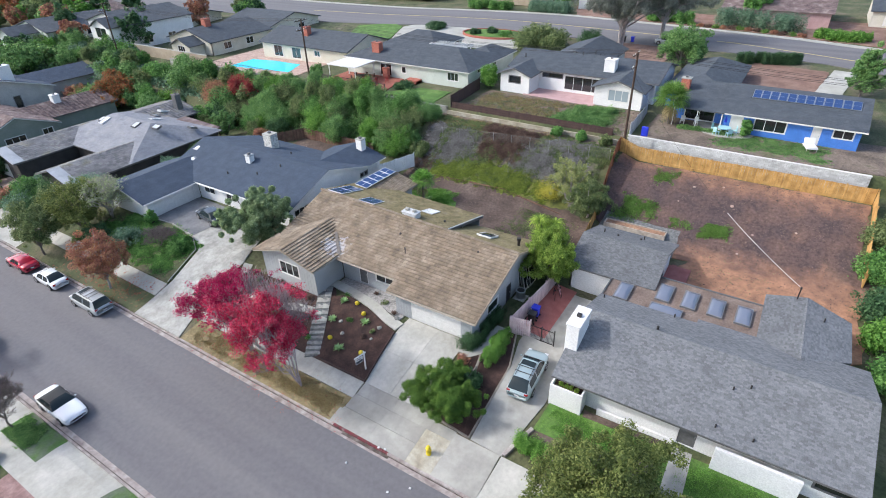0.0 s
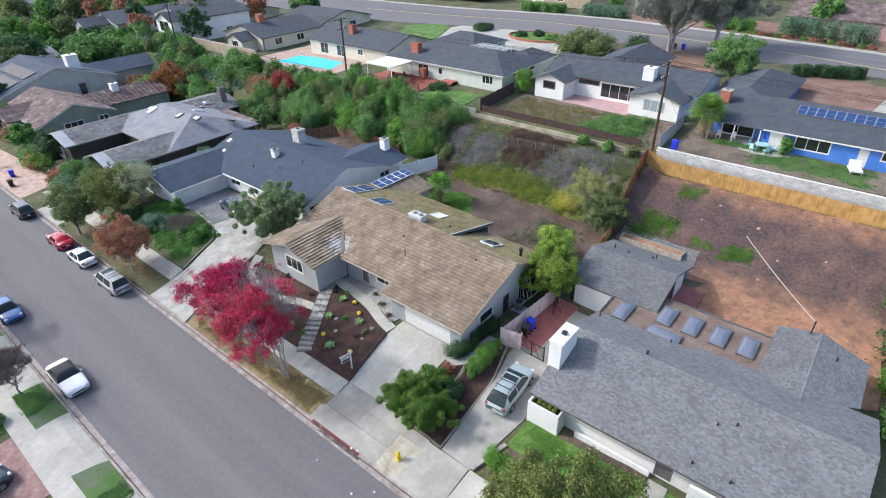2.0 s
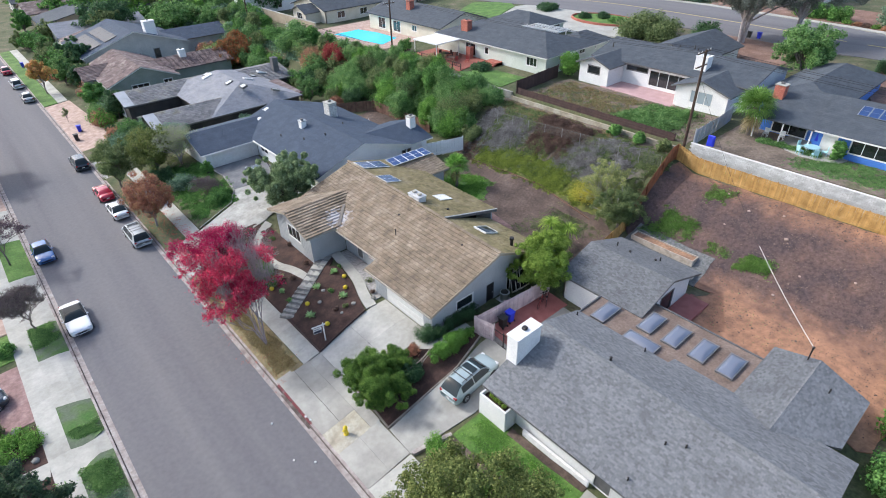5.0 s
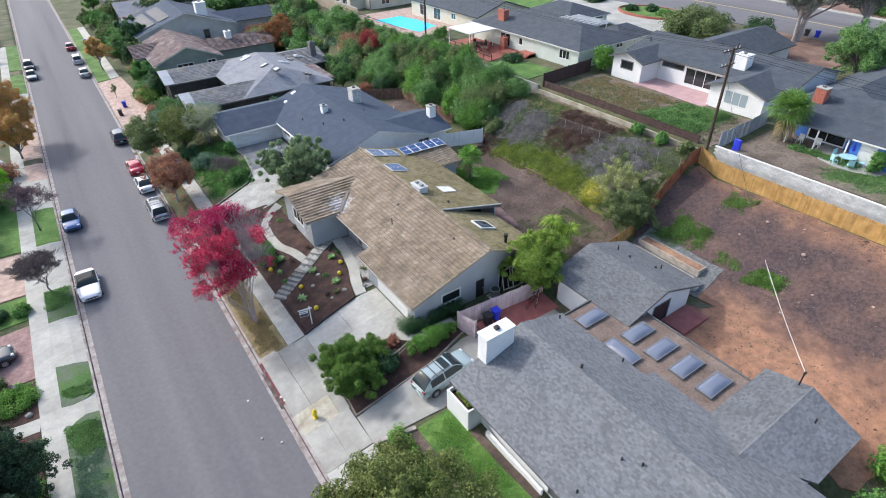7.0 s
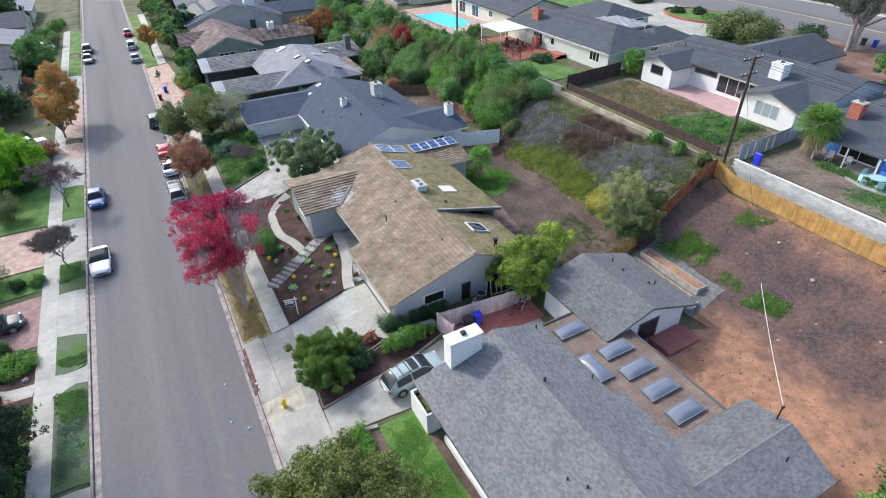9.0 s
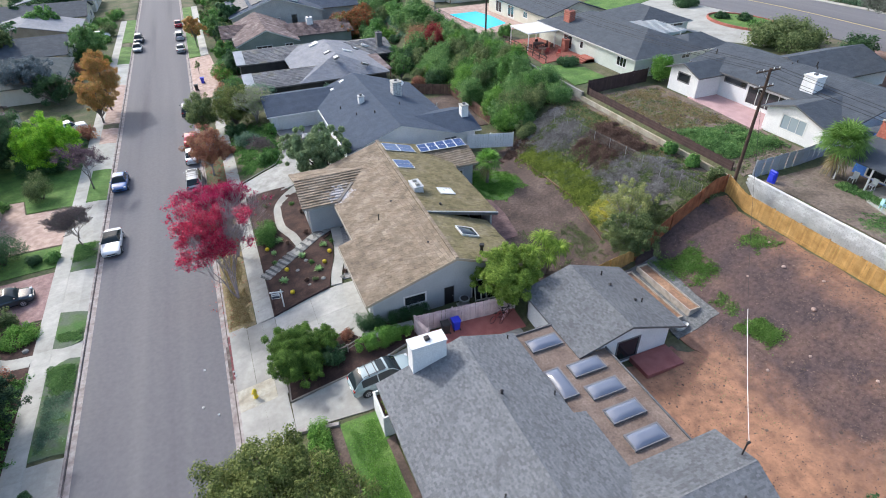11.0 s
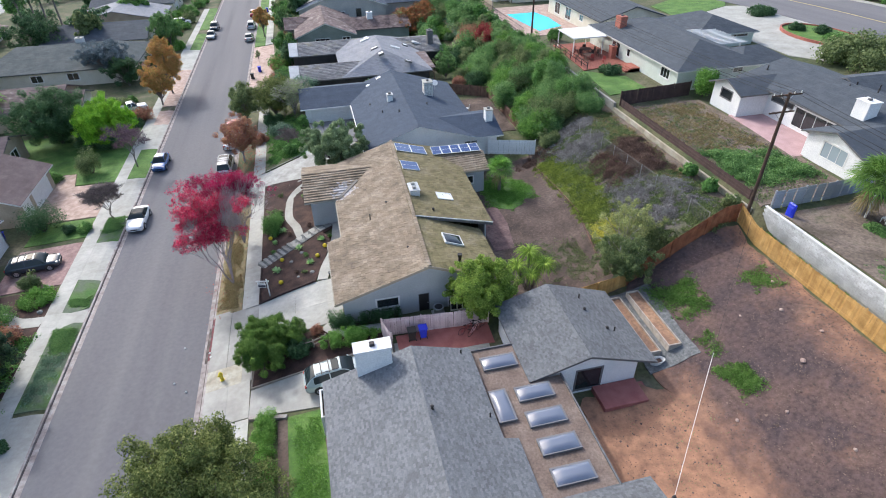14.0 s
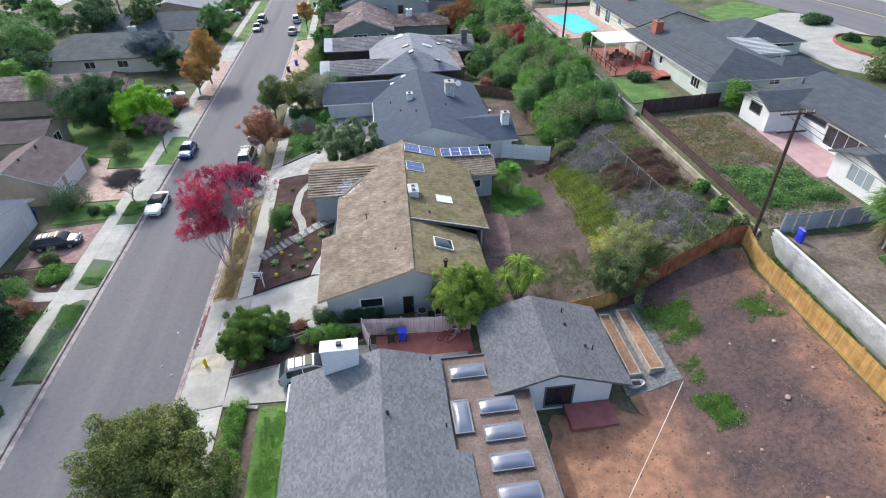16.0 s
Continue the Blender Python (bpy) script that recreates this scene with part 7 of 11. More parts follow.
for k, (px, py) in enumerate(((7.5, 10.6), (8.4, 12.9), (10.9, 15.2), (8.2, 10.2), (9.9, 20.0), (9.3, 22.2), (8.6, 24.6), (8.9, 18.2), (6.9, 17.4), (11.7, 11.6), (12.4, 13.1), (10.9, 9.9), (5.2, 14.9), (5.9, 22.5), (6.0, 26.0))):
    bush("low_plant", "small tuft of green in the mulch bed", px, py, rs.uniform(0.25, 0.5), rs.uniform(0.2, 0.4), rs.uniform(0.2, 0.4), rs.choice((LEAF_OLIVE, LEAF_GREEN, LEAF_BROWN)), 220, 0.07, 80 + k, z=ground_height(px, py) + 0.08, category="plant", group="low plants in the beds")

# front garden of the blue-roofed house
for k, (px, py, h, r, m, lb) in enumerate(((8.0, 35.8, 1.4, 1.5, LEAF_GREEN, "round green shrub by the curved driveway"), (6.2, 43.0, 1.5, 1.8, LEAF_SILVER, "low grey-green shrub in the garden"), (9.3, 42.6, 1.8, 0.7, LEAF_GREEN, "upright green shrub by the garage"), (5.0, 47.2, 2.2, 1.6, LEAF_DARK, "dark green shrub in the garden"), (3.2, 43.0, 1.2, 1.2, LEAF_RUST, "rusty shrub on the verge"),
                                          (6.0, 57.5, 3.8, 2.6, LEAF_OLIVE, "large grey-olive shrub by the street"), (10.0, 56.0, 3.2, 2.6, LEAF_SILVER, "twiggy grey-green front garden shrub"), (9.0, 62.5, 3.4, 2.4, LEAF_DARK, "dark green shrub by the driveway"), (6.8, 66.5, 3.0, 2.0, LEAF_GREEN, "green shrub by the driveway"), (13.2, 53.8, 1.6, 1.8, LEAF_BRIGHT, "bright green shrub by the house"))):
    bush("shrub", lb, px, py, h, r, r * 0.85, m, int(1600 * r), 0.17, 120 + k, group="front garden shrubs")
tree("tree", "large olive green garden tree near the kerb", 5.4, 50.5, 6.4, 3.6, LEAF_HOLM, 13000, 0.15, 0.06, 0.16, clumps=44, seed=145, lump=0.25)
branching("bare_tree", "twiggy grey-green garden tree by the garage", 8.2, 49.0, 5.6, 0.7, BARK_PALE, LEAF_PALE, 7000, 0.1, 0.12, 146, 6, 3, fork=0.2, patch=0.25, stems=3, r=3.2)
branching("bare_shrub", "bare twiggy plum shrub in the curved garden", 7.2, 38.4, 2.4, 0.8, BARK, LEAF_PLUM, 1500, 0.07, 0.05, 147, 6, 3, category="shrub", fork=0.2, stems=3, r=1.9)
tree("tree", "green garden tree by the far driveway", 8.0, 77.5, 4.6, 2.3, LEAF_DARK, 4200, 0.24, 0.2, 0.14, clumps=14, seed=140)
tree("tree", "green garden tree at the front of the sage house", 7.0, 86.0, 4.2, 2.2, LEAF_GREEN, 4000, 0.24, 0.2, 0.14, clumps=14, seed=141)
tree("tree", "thin street tree with orange tips", 2.2, 104.0, 6.5, 2.3, LEAF_ORANGE, 3500, 0.26, 0.3, 0.12, clumps=12, seed=142)
tree("street_tree", "sapling in a round pit", 1.5, 84.0, 2.8, 0.7, LEAF_OLIVE, 300, 0.14, 0.4, 0.04, clumps=6, seed=143)

# slope behind the middle house: shrubs, brush, ivy
cover("ivy_cover", "yellow green ivy at the foot of the slope", [(35.7, 6.6), (37.3, 5.8), (38.8, 9.7), (39.3, 16.3), (38.5, 22.8), (35.8, 22.6), (36.2, 14), (36.2, 9)], 21000, 0.07, 0.24, LEAF_IVY, 201)
cover("brush_cover", "grey purple dead brush on the slope", [(38.2, 4.6), (42.4, 4.4), (42.6, 12.5), (38.8, 12.6)], 13000, 0.06, 0.5, LEAF_PURPLE, 202, thin=0.1)
cover("brush_cover", "grey purple dead vines high on the slope", [(38.6, 18.6), (42.0, 17.9), (43.4, 26.5), (36.8, 26.6)], 13000, 0.06, 0.5, LEAF_PURPLE, 203, thin=0.1)
cover("brush_cover", "grey purple dead brush above the wire fence", [(42.8, 4.5), (45.6, 4.2), (45.4, 9.5), (43.2, 10)], 4000, 0.06, 0.4, LEAF_PURPLE, 217, thin=0.1)
cover("dry_cover", "dark brown dried bush on the slope", [(39.6, 12.4), (45.4, 11.6), (45.8, 18.6), (40.2, 18.2)], 30000, 0.05, 0.8, LEAF_BROWN, 204)
cover("dry_cover", "dark dead vines at the shaded end of the slope", [(34.6, 23.6), (37.8, 22.9), (39.8, 25.6), (37.0, 26.6)], 7000, 0.06, 0.35, LEAF_BROWN, 2041)
cover("ivy_cover", "green creeper on the slope", [(36.6, 1.8), (43.4, 1.6), (43.4, 9), (38.2, 9)], 9000, 0.07, 0.3, LEAF_OLIVE, 205, thin=0.25)
cover("ivy_cover", "olive creeper between the dead brush", [(36.8, 9), (43.6, 8), (43.8, 25), (37.2, 25)], 5200, 0.085, 0.35, LEAF_OLIVE, 218, thin=0.35)
cover("weed_cover", "dry and olive weeds above the slope", [(43.4, 2), (46.2, 2), (46.2, 30), (43.6, 30)], 6500, 0.08, 0.25, LEAF_OLIVE, 206, thin=0.1)
cover("straw_cover", "dry straw above the slope", [(43.4, 8), (46.6, 8), (46.6, 30), (43.6, 30)], 2600, 0.07, 0.2, LEAF_STRAW, 219, thin=0.2)
cover("weed_cover", "low weeds in the bare yard", [(27.8, 2.5), (33.8, 2.0), (34.6, 8), (28.5, 9)], 3000, 0.04, 0.08, LEAF_OLIVE, 207, thin=0.35)
cover("weed_cover", "green weeds on the bare slope", [(35.8, -1.2), (39.8, -1.6), (39.2, -4.9), (37.0, -5.4)], 3200, 0.05, 0.35, LEAF_WEED, 208, ragged=0.8)
cover("weed_cover", "green weed patch on the bare slope", [(36.3, -10.2), (38.2, -10.6), (38.0, -13.2), (36.6, -13.4)], 1600, 0.05, 0.4, LEAF_WEED, 209, ragged=0.5)
cover("weed_cover", "green weeds near the top of the slope", [(42.2, -3.6), (44.6, -3.6), (44.2, -6.2), (42.4, -6.0)], 700, 0.05, 0.18, LEAF_WEED, 210, ragged=0.55)
cover("weed_cover", "scattered weeds on the lower slope", [(36.6, -7.2), (37.8, -7.2), (37.6, -9.4), (36.6, -9.2)], 380, 0.05, 0.2, LEAF_WEED, 211, ragged=0.5)
cover("weed_cover", "green weeds between the two walls", [(46.0, -0.5), (47.6, -0.5), (47.6, -9), (46.2, -9)], 1700, 0.075, 0.22, LEAF_WEED, 212, ragged=0.6, thin=0.1)
cover("grass_tufts", "green grass tufts in the back yard", [(28.2, 16.8), (30.2, 15.6), (33.4, 17.2), (33.6, 20.0), (31.4, 22.6), (28.4, 22.8)], 8000, 0.055, 0.09, LEAF_BRIGHT, 213)
cover("straw_tufts", "dry straw tufts on the verge", [(0.5, 8.6), (2.2, 8.3), (2.2, 25.2), (0.5, 25.2)], 4200, 0.05, 0.06, LEAF_STRAW, 214, ragged=0.3, thin=0.1)
cover("weed_cover", "tall green weeds in the upper yard", [(48.6, 4.5), (57, 5), (56, 10.5), (49.2, 12)], 6500, 0.085, 0.9, LEAF_MID, 215, thin=0.1)
cover("weed_cover", "dry weeds in the upper yard", [(48.2, 12), (57, 11), (57.2, 25), (48.4, 25)], 3400, 0.07, 0.15, LEAF_STRAW, 216, thin=0.2)
cover("weed_cover", "sparse olive weeds in the upper yard", [(48.2, 2), (57, 3), (57.2, 25), (48.4, 25)], 2600, 0.07, 0.15, LEAF_OLIVE, 220, thin=0.35)
cover("grass_tufts", "patchy grass behind the blue house", [(49.0, -20), (54.6, -20), (54.8, -9), (49.2, -8)], 5200, 0.06, 0.09, LEAF_MID, 221, thin=0.2)
cover("weed_cover", "green border plants by the round patio", [(53.4, -9.6), (54.6, -9.6), (54.4, -3.2), (53.2, -3.4)], 1600, 0.08, 0.35, LEAF_MID, 222, ragged=0.5)
cover("weed_cover", "sparse weeds at the edge of the orange dirt", [(28, -11), (34, -10.5), (34.6, -20), (29, -20)], 700, 0.035, 0.05, LEAF_OLIVE, 223, blades=3, thin=0.3)
cover("lawn_tufts", "greener grass on the verge", [(-13.3, 6.5), (-11.4, 6.5), (-11.4, 9.7), (-13.3, 9.7)], 1800, 0.05, 0.06, LEAF_MID, 224, ragged=0.3)
cover("lawn_tufts", "greener grass round the bare tree", [(-13.3, 24.8), (-11.4, 25.6), (-11.4, 28.4), (-13.3, 28.4)], 2000, 0.05, 0.06, LEAF_MID, 225, ragged=0.3)
cover("lawn_tufts", "greener grass by the garden walk", [(-13.3, 12.5), (-11.4, 12.5), (-11.4, 13.8), (-13.3, 13.8)], 900, 0.05, 0.06, LEAF_MID, 226, ragged=0.3)
cover("low_plants", "mixed low plants in the front bed", [(-20, -8), (-15, -8), (-15, 9), (-20, 9)], 5200, 0.10, 0.4, LEAF_GREEN, 227, thin=0.1)
cover("garden_cover", "green ground cover in the curved front garden", [(4.4, 34), (8.6, 34.6), (9.6, 38), (5, 38.4)], 4200, 0.08, 0.22, LEAF_GREEN, 228)
cover("garden_cover", "dark green ground cover about the garden shrubs", [(4.3, 38.2), (9.6, 38.4), (9.8, 46.5), (6.5, 50), (4.4, 51)], 8000, 0.085, 0.25, LEAF_GREEN, 2281, thin=0.15)
cover("garden_cover", "low grey-green ground cover on the far bank", [(41, 74), (46.4, 74), (46.4, 106), (41, 106)], 5200, 0.2, 0.4, LEAF_SILVER, 229)
cover("lawn_tufts", "mown grass blades on the front lawn", [(6.7, -5.8), (8.9, -5.9), (9.1, -21.5), (6.9, -21.5)], 7000, 0.035, 0.05, LEAF_BRIGHT, 230, ragged=0.25, thin=0.05)
cover("lawn_tufts", "grass blades on the front lawn strip", [(-13.2, 1.0), (-11.4, 1.0), (-11.4, 6.5), (-13.2, 6.5)], 1500, 0.04, 0.04, LEAF_SILVER, 231, ragged=0.25, thin=0.2)
CLOD = mat("clod_soil", [(0.07, 0.05, 0.045), (0.11, 0.076, 0.063), (0.17, 0.118, 0.09)], 1.0, 0.95, 0.3, island=0.35)
clods("loose_clods", "loose clods and pebbles on the bare slope", [(33.5, -10), (35.6, -24), (45.2, -24), (45.2, 0.5), (36, 0.5)], 12000, 0.035, CLOD, 241)
clods("loose_clods", "loose clods on the orange dirt", [(25.5, -24), (35, -24), (33.5, -12), (27.5, -10)], 3000, 0.04, CLOD, 242)
clods("loose_clods", "loose clods in the brown back yard", [(26, 1), (34.6, 1), (36.4, 12), (35.6, 25), (27.5, 25)], 3500, 0.045, CLOD, 243)
clods("loose_clods", "loose clods in the upper yard", [(48.4, 2), (57.5, 2.5), (57.5, 25), (48.4, 25)], 3500, 0.06, CLOD, 244)
BARKCHIP = mat("bark_chips", [(0.03, 0.016, 0.013), (0.062, 0.034, 0.027), (0.105, 0.065, 0.052)], 2.0, 0.95, 0.3, island=0.4)
FALLEN = leafmat("fallen_red_leaves", [(0.25, 0.03, 0.04), (0.4, 0.08, 0.07), (0.3, 0.16, 0.09)])
cover("fallen_leaves", "fallen red leaves along the kerb and verge", [(-0.6, 7), (2.4, 8.4), (2.4, 25), (-0.5, 25)], 700, 0.05, 0.015, FALLEN, 245, blades=2, thin=0.3)
cover("fallen_leaves", "fallen rusty leaves under the street tree", [(0.3, 33.5), (3.5, 33.5), (3.5, 48), (0.3, 48)], 900, 0.07, 0.02, FALLEN, 246, blades=2)
cover("bank_foliage", "dense low foliage between the shrubs of the bank", [(38.2, 27.8), (46.4, 28.4), (46.4, 62), (39, 62)], 9000, 0.14, 1.5, LEAF_MID, 250, thin=-0.3)
rg = random.Random(8)
for k in range(46):
    px, py = rg.uniform(37.5, 46.5), rg.uniform(27.5, 62)
    rad = rg.uniform(1.6, 2.7)
    if px + rad > 47.3 and py < 60:
        px = 47.0 - rad
    m = rg.choice((LEAF_MID, LEAF_MID, LEAF_GREEN, LEAF_BRIGHT, LEAF_OLIVE, LEAF_MID))
    bush("shrub", {LEAF_BRIGHT: "bright green overgrown shrub on the bank", LEAF_DARK: "dark green overgrown shrub on the bank", LEAF_OLIVE: "olive green overgrown shrub on the bank"}.get(m, "green overgrown shrub on the bank"), px, py, rg.uniform(2.2, 4.4), rad, rad * rg.uniform(0.8, 1.3), m, 5200, 0.16, 400 + k, group="shrubs on the bank")
for k in range(30):
    px, py = rg.uniform(34, 47), rg.uniform(62, 110)
    rad = rg.uniform(1.6, 3.0)
    m = rg.choice((LEAF_GREEN, LEAF_DARK, LEAF_OLIVE, LEAF_MID, LEAF_MID))
    bush("shrub", "green shrub on the far bank", px, py, rg.uniform(2.2, 4.5), rad, rad, m, 2000, 0.26, 440 + k, group="shrubs on the far bank")
for k, (px, py, h, r, m) in enumerate(((39.4, 28.6, 2.8, 1.9, LEAF_MID), (42.0, 29.2, 3.0, 2.1, LEAF_OLIVE), (44.4, 28.4, 2.4, 1.9, LEAF_MID), (40.6, 31.6, 3.4, 2.3, LEAF_MID), (43.8, 32.4, 3.0, 2.2, LEAF_GREEN), (38.6, 25.9, 1.8, 1.4, LEAF_OLIVE))):
    bush("shrub", "olive green overgrown shrub on the bank" if m is LEAF_OLIVE else "green overgrown shrub on the bank", px, py, h, r, r, m, 5200, 0.14, 470 + k, group="shrubs on the bank")
bush("shrub", "dull red flowering shrub on the bank", 42.6, 65.5, 3.2, 1.8, 3.6, LEAF_DULLRED, 4200, 0.17, 480)
bush("shrub", "rusty brown shrub on the bank", 41.0, 70.5, 3.6, 2.6, 2.6, LEAF_RUST, 3200, 0.18, 482)
tree("maple_tree", "coppery red and green garden tree behind the shake houses", 35.5, 93.0, 5.6, 4.6, LEAF_COPPER, 8000, 0.24, 0.08, 0.16, clumps=34, seed=481, lump=0.26)
tree("maple_tree", "coppery garden tree behind the shake houses", 38.5, 98.0, 5.4, 3.8, LEAF_COPPER, 6000, 0.24, 0.1, 0.16, clumps=30, seed=483, lump=0.26)
for k, (px, py, h, r, m, lb) in enumerate(((46.2, 9.6, 1.4, 0.8, LEAF_GREEN, "green shrub on the path"), (46.3, 6.4, 1.3, 0.7, LEAF_GREEN, "green shrub on the path"), (46.4, 3.4, 1.3, 0.8, LEAF_OLIVE, "olive shrub on the path"), (59.2, 26.6, 3.6, 1.6, LEAF_BRIGHT, "bright green bush between two houses"), (85.5, 29.5, 3.6, 5.6, LEAF_OLIVE, "broad olive green bush by the upper street"),
                                          (52.0, 56.6, 2.2, 1.3, LEAF_GREEN, "green shrub by the pool fence"), (54.1, -11.0, 2.1, 0.7, LEAF_GREEN, "upright green shrub by the blue wall"), (52.5, 38.2, 1.1, 1.6, LEAF_DARK, "dark shrub by the brick steps"), (90.0, -10.5, 2.0, 0.0, LEAF_DARK, ""), (90, 46.5, 1.1, 1.3, LEAF_DARK, "round shrub in the planted bed"), (92, 43.5, 1.2, 1.4, LEAF_DARK, "dark round shrub in the planted bed"), (90.5, 39.5, 1.1, 1.4, LEAF_GREEN, "green round shrub in the planted bed"), (92.6, 58.0, 1.5, 2.4, LEAF_DARK, "low clipped dark shrub by the driveway"), (36.0, -25.4, 3.0, 2.2, LEAF_GREEN, "tall green shrub by the lot line"), (31.5, -25.8, 2.8, 2.2, LEAF_DARK, "dark shrub by the lot line"), (27.5, -26.0, 2.6, 2.0, LEAF_BRIGHT, "bright shrub by the lot line"), (23, -27, 2.6, 2.2, LEAF_GREEN, "green shrub by the lot line"), (40.5, -25.6, 2.4, 1.8, LEAF_OLIVE, "olive shrub by the lot line"))):
    if r:
        bush("shrub", lb, px, py, h, r, r, m, int(1500 * max(1, r)), 0.2 if r < 3 else 0.3, 500 + k)
bush("hedge", "long clipped dark green hedge by the upper street", 88.3, -9.7, 1.8, 1.0, 5.1, LEAF_DARK, 26000, 0.12, 530, rz=21, boxy=1.0, category="hedge")
tree("eucalyptus_tree", "big grey-green spreading gum tree by the upper street", 91.0, 15.6, 13.0, 8.6, LEAF_GUM, 40000, 0.15, 0.36, 0.34, BARK_PALE, 90, 531, stems=4, lump=0.15, long=2.2)
tree("eucalyptus_tree", "tall dark grey-green gum tree by the upper street", 98.4, 10.0, 14.0, 8.0, LEAF_GUM, 38000, 0.15, 0.32, 0.34, BARK_PALE, 84, 534, stems=4, lump=0.15, long=2.2)
bush("shrub", "dark green shrub under the gum trees", 88.6, 20.5, 3.4, 2.4, 2.4, LEAF_DARK, 3000, 0.22, 535)
tree("broadleaf_tree", "round green tree between the upper houses", 79.5, 1.8, 7.8, 4.3, LEAF_MID, 11000, 0.24, 0.08, 0.25, clumps=40, seed=532, lump=0.27)
tree("broadleaf_tree", "twisted green conifer by the upper driveway", 76.5, -22.6, 7.0, 3.0, LEAF_MID, 9000, 0.2, 0.05, 0.2, clumps=36, seed=533, squeeze=0.45, lump=0.25)

# left side of the street
for k, (px, py, h, r, m, lb) in enumerate(((-12.9, -2.6, 0.7, 0.6, LEAF_DARK, "clipped round shrub in the verge"), (-17.0, 26.6, 1.0, 0.8, LEAF_DARK, "round dark green clipped shrub"), (-19.8, 27.8, 3.4, 2.3, LEAF_DARK, "dark glossy magnolia shrub by the lawn"), (-15.2, 26.4, 0.9, 0.8, LEAF_GREEN, "round green shrub by the lawn"), (-22.6, 40.6, 1.2, 1.0, LEAF_GREEN, "round shrub by the garage"), (-16.2, 14.6, 0.9, 1.7, LEAF_BRIGHT, "bright green low shrub by the walk"), (-17.5, 17.2, 1.6, 1.0, LEAF_OLIVE, "thin olive shrub by the driveway"), (-17.4, 9.0, 1.6, 1.9, LEAF_RUST, "rusty brown low shrub by the walk"), (-18.8, 12.0, 1.8, 1.8, LEAF_GREEN, "green shrub by the path"), (-16.4, 5.6, 1.2, 1.2, LEAF_GREEN, "yellow green shrub by the walk"),
                                          (-18.4, 41.8, 3.2, 1.7, LEAF_OLIVE, "thin olive young tree on the lawn"), (-16.2, 56.6, 1.2, 1.6, LEAF_DARK, "low dark green shrub by the walk"), (-16.8, 60.0, 1.6, 2.2, LEAF_SILVER, "grey green low spreading shrub"), (-15.6, 82, 1.2, 2, LEAF_RUST, "rusty brown low spreading shrub"), (-30, 58, 3, 2.5, LEAF_DARK, "dark shrub by the house"))):
    bush("shrub", lb, px, py, h, r, r, m, int(1500 * max(0.7, r)), 0.14, 540 + k, group="street side shrubs")
tree("conifer_tree", "dark green conifer beside the sidewalk", -15.9, 4.4, 8.2, 3.3, LEAF_PINE, 26000, 0.13, 0.04, 0.2, BARK_DARK, 60, 560, squeeze=0.55, lump=0.22)
tree("conifer_tree", "dark green conifer near the sidewalk", -16.8, -0.6, 7.6, 3.2, LEAF_PINE, 22000, 0.13, 0.04, 0.2, BARK_DARK, 56, 561, squeeze=0.6, lump=0.22)
tree("cedar_tree", "blue-grey spreading cedar before the slate roof", -24.9, 82.0, 7.2, 4.8, LEAF_CEDAR, 9000, 0.2, 0.4, 0.25, clumps=40, seed=562, lump=0.2)
tree("broadleaf_tree", "dark green tree below the cedar", -21.5, 78.5, 5.2, 3.0, LEAF_DARK, 6000, 0.2, 0.05, 0.2, clumps=28, seed=567, lump=0.27)
tree("broadleaf_tree", "round green street tree far along the street", -18.0, 104, 7.5, 4.0, LEAF_MID, 8000, 0.24, 0.1, 0.25, clumps=34, seed=563, lump=0.27)
tree("broadleaf_tree", "large green tree beside the slate roof", -52, 90, 9.5, 6.5, LEAF_MID, 13000, 0.26, 0.06, 0.3, clumps=44, seed=564, lump=0.27)
tree("broadleaf_tree", "dark green tree behind the slate roof", -43, 104, 9.0, 5.5, LEAF_DARK, 9000, 0.28, 0.08, 0.3, clumps=34, seed=568, lump=0.27)
palm("fan_palm", "slender palm in a side yard", -36.5, 61.5, 6.6, 2.6, LEAF_BRIGHT, 565, 40, 0.16)
palm("fan_palm", "small palm in a side yard", -45.5, 70.8, 6.0, 2.4, LEAF_BRIGHT, 566, 40, 0.16)
for k in range(4):
    palm("fan_palm", "tall slender palm beside the far pool", -49.5 + 2.4 * k, 115.5 + 0.8 * (k % 2), 10.5, 2.0, LEAF_DARK, 570 + k, 26, 0.2)
for k in range(46):
    a, b = (rg.uniform(-75, -22), rg.uniform(100, 175)) if k < 18 else (rg.uniform(6, 56), rg.uniform(108, 180)) if k < 36 else (rg.uniform(55, 95), rg.uniform(92, 165))
    m = rg.choice((LEAF_GREEN, LEAF_DARK, LEAF_OLIVE, LEAF_DARK, LEAF_RUST))
    tree("tree", "rusty autumn garden tree in the distance" if m is LEAF_RUST else "green garden tree in the distance", a, b, rg.uniform(5, 9), rg.uniform(2.5, 4.5), m, 2200, 0.42, 0.12, 0.22, clumps=14, seed=600 + k, group="distant garden trees")
for k in range(22):
    a, b = rg.uniform(124, 175), rg.uniform(-60, 150)
    m = rg.choice((LEAF_GREEN, LEAF_DARK, LEAF_OLIVE))
    tree("tree", "green tree across the upper street", a, b, rg.uniform(4, 9), rg.uniform(2.5, 4.5), m, 1800, 0.45, 0.08, 0.22, clumps=12, seed=660 + k, group="distant garden trees")

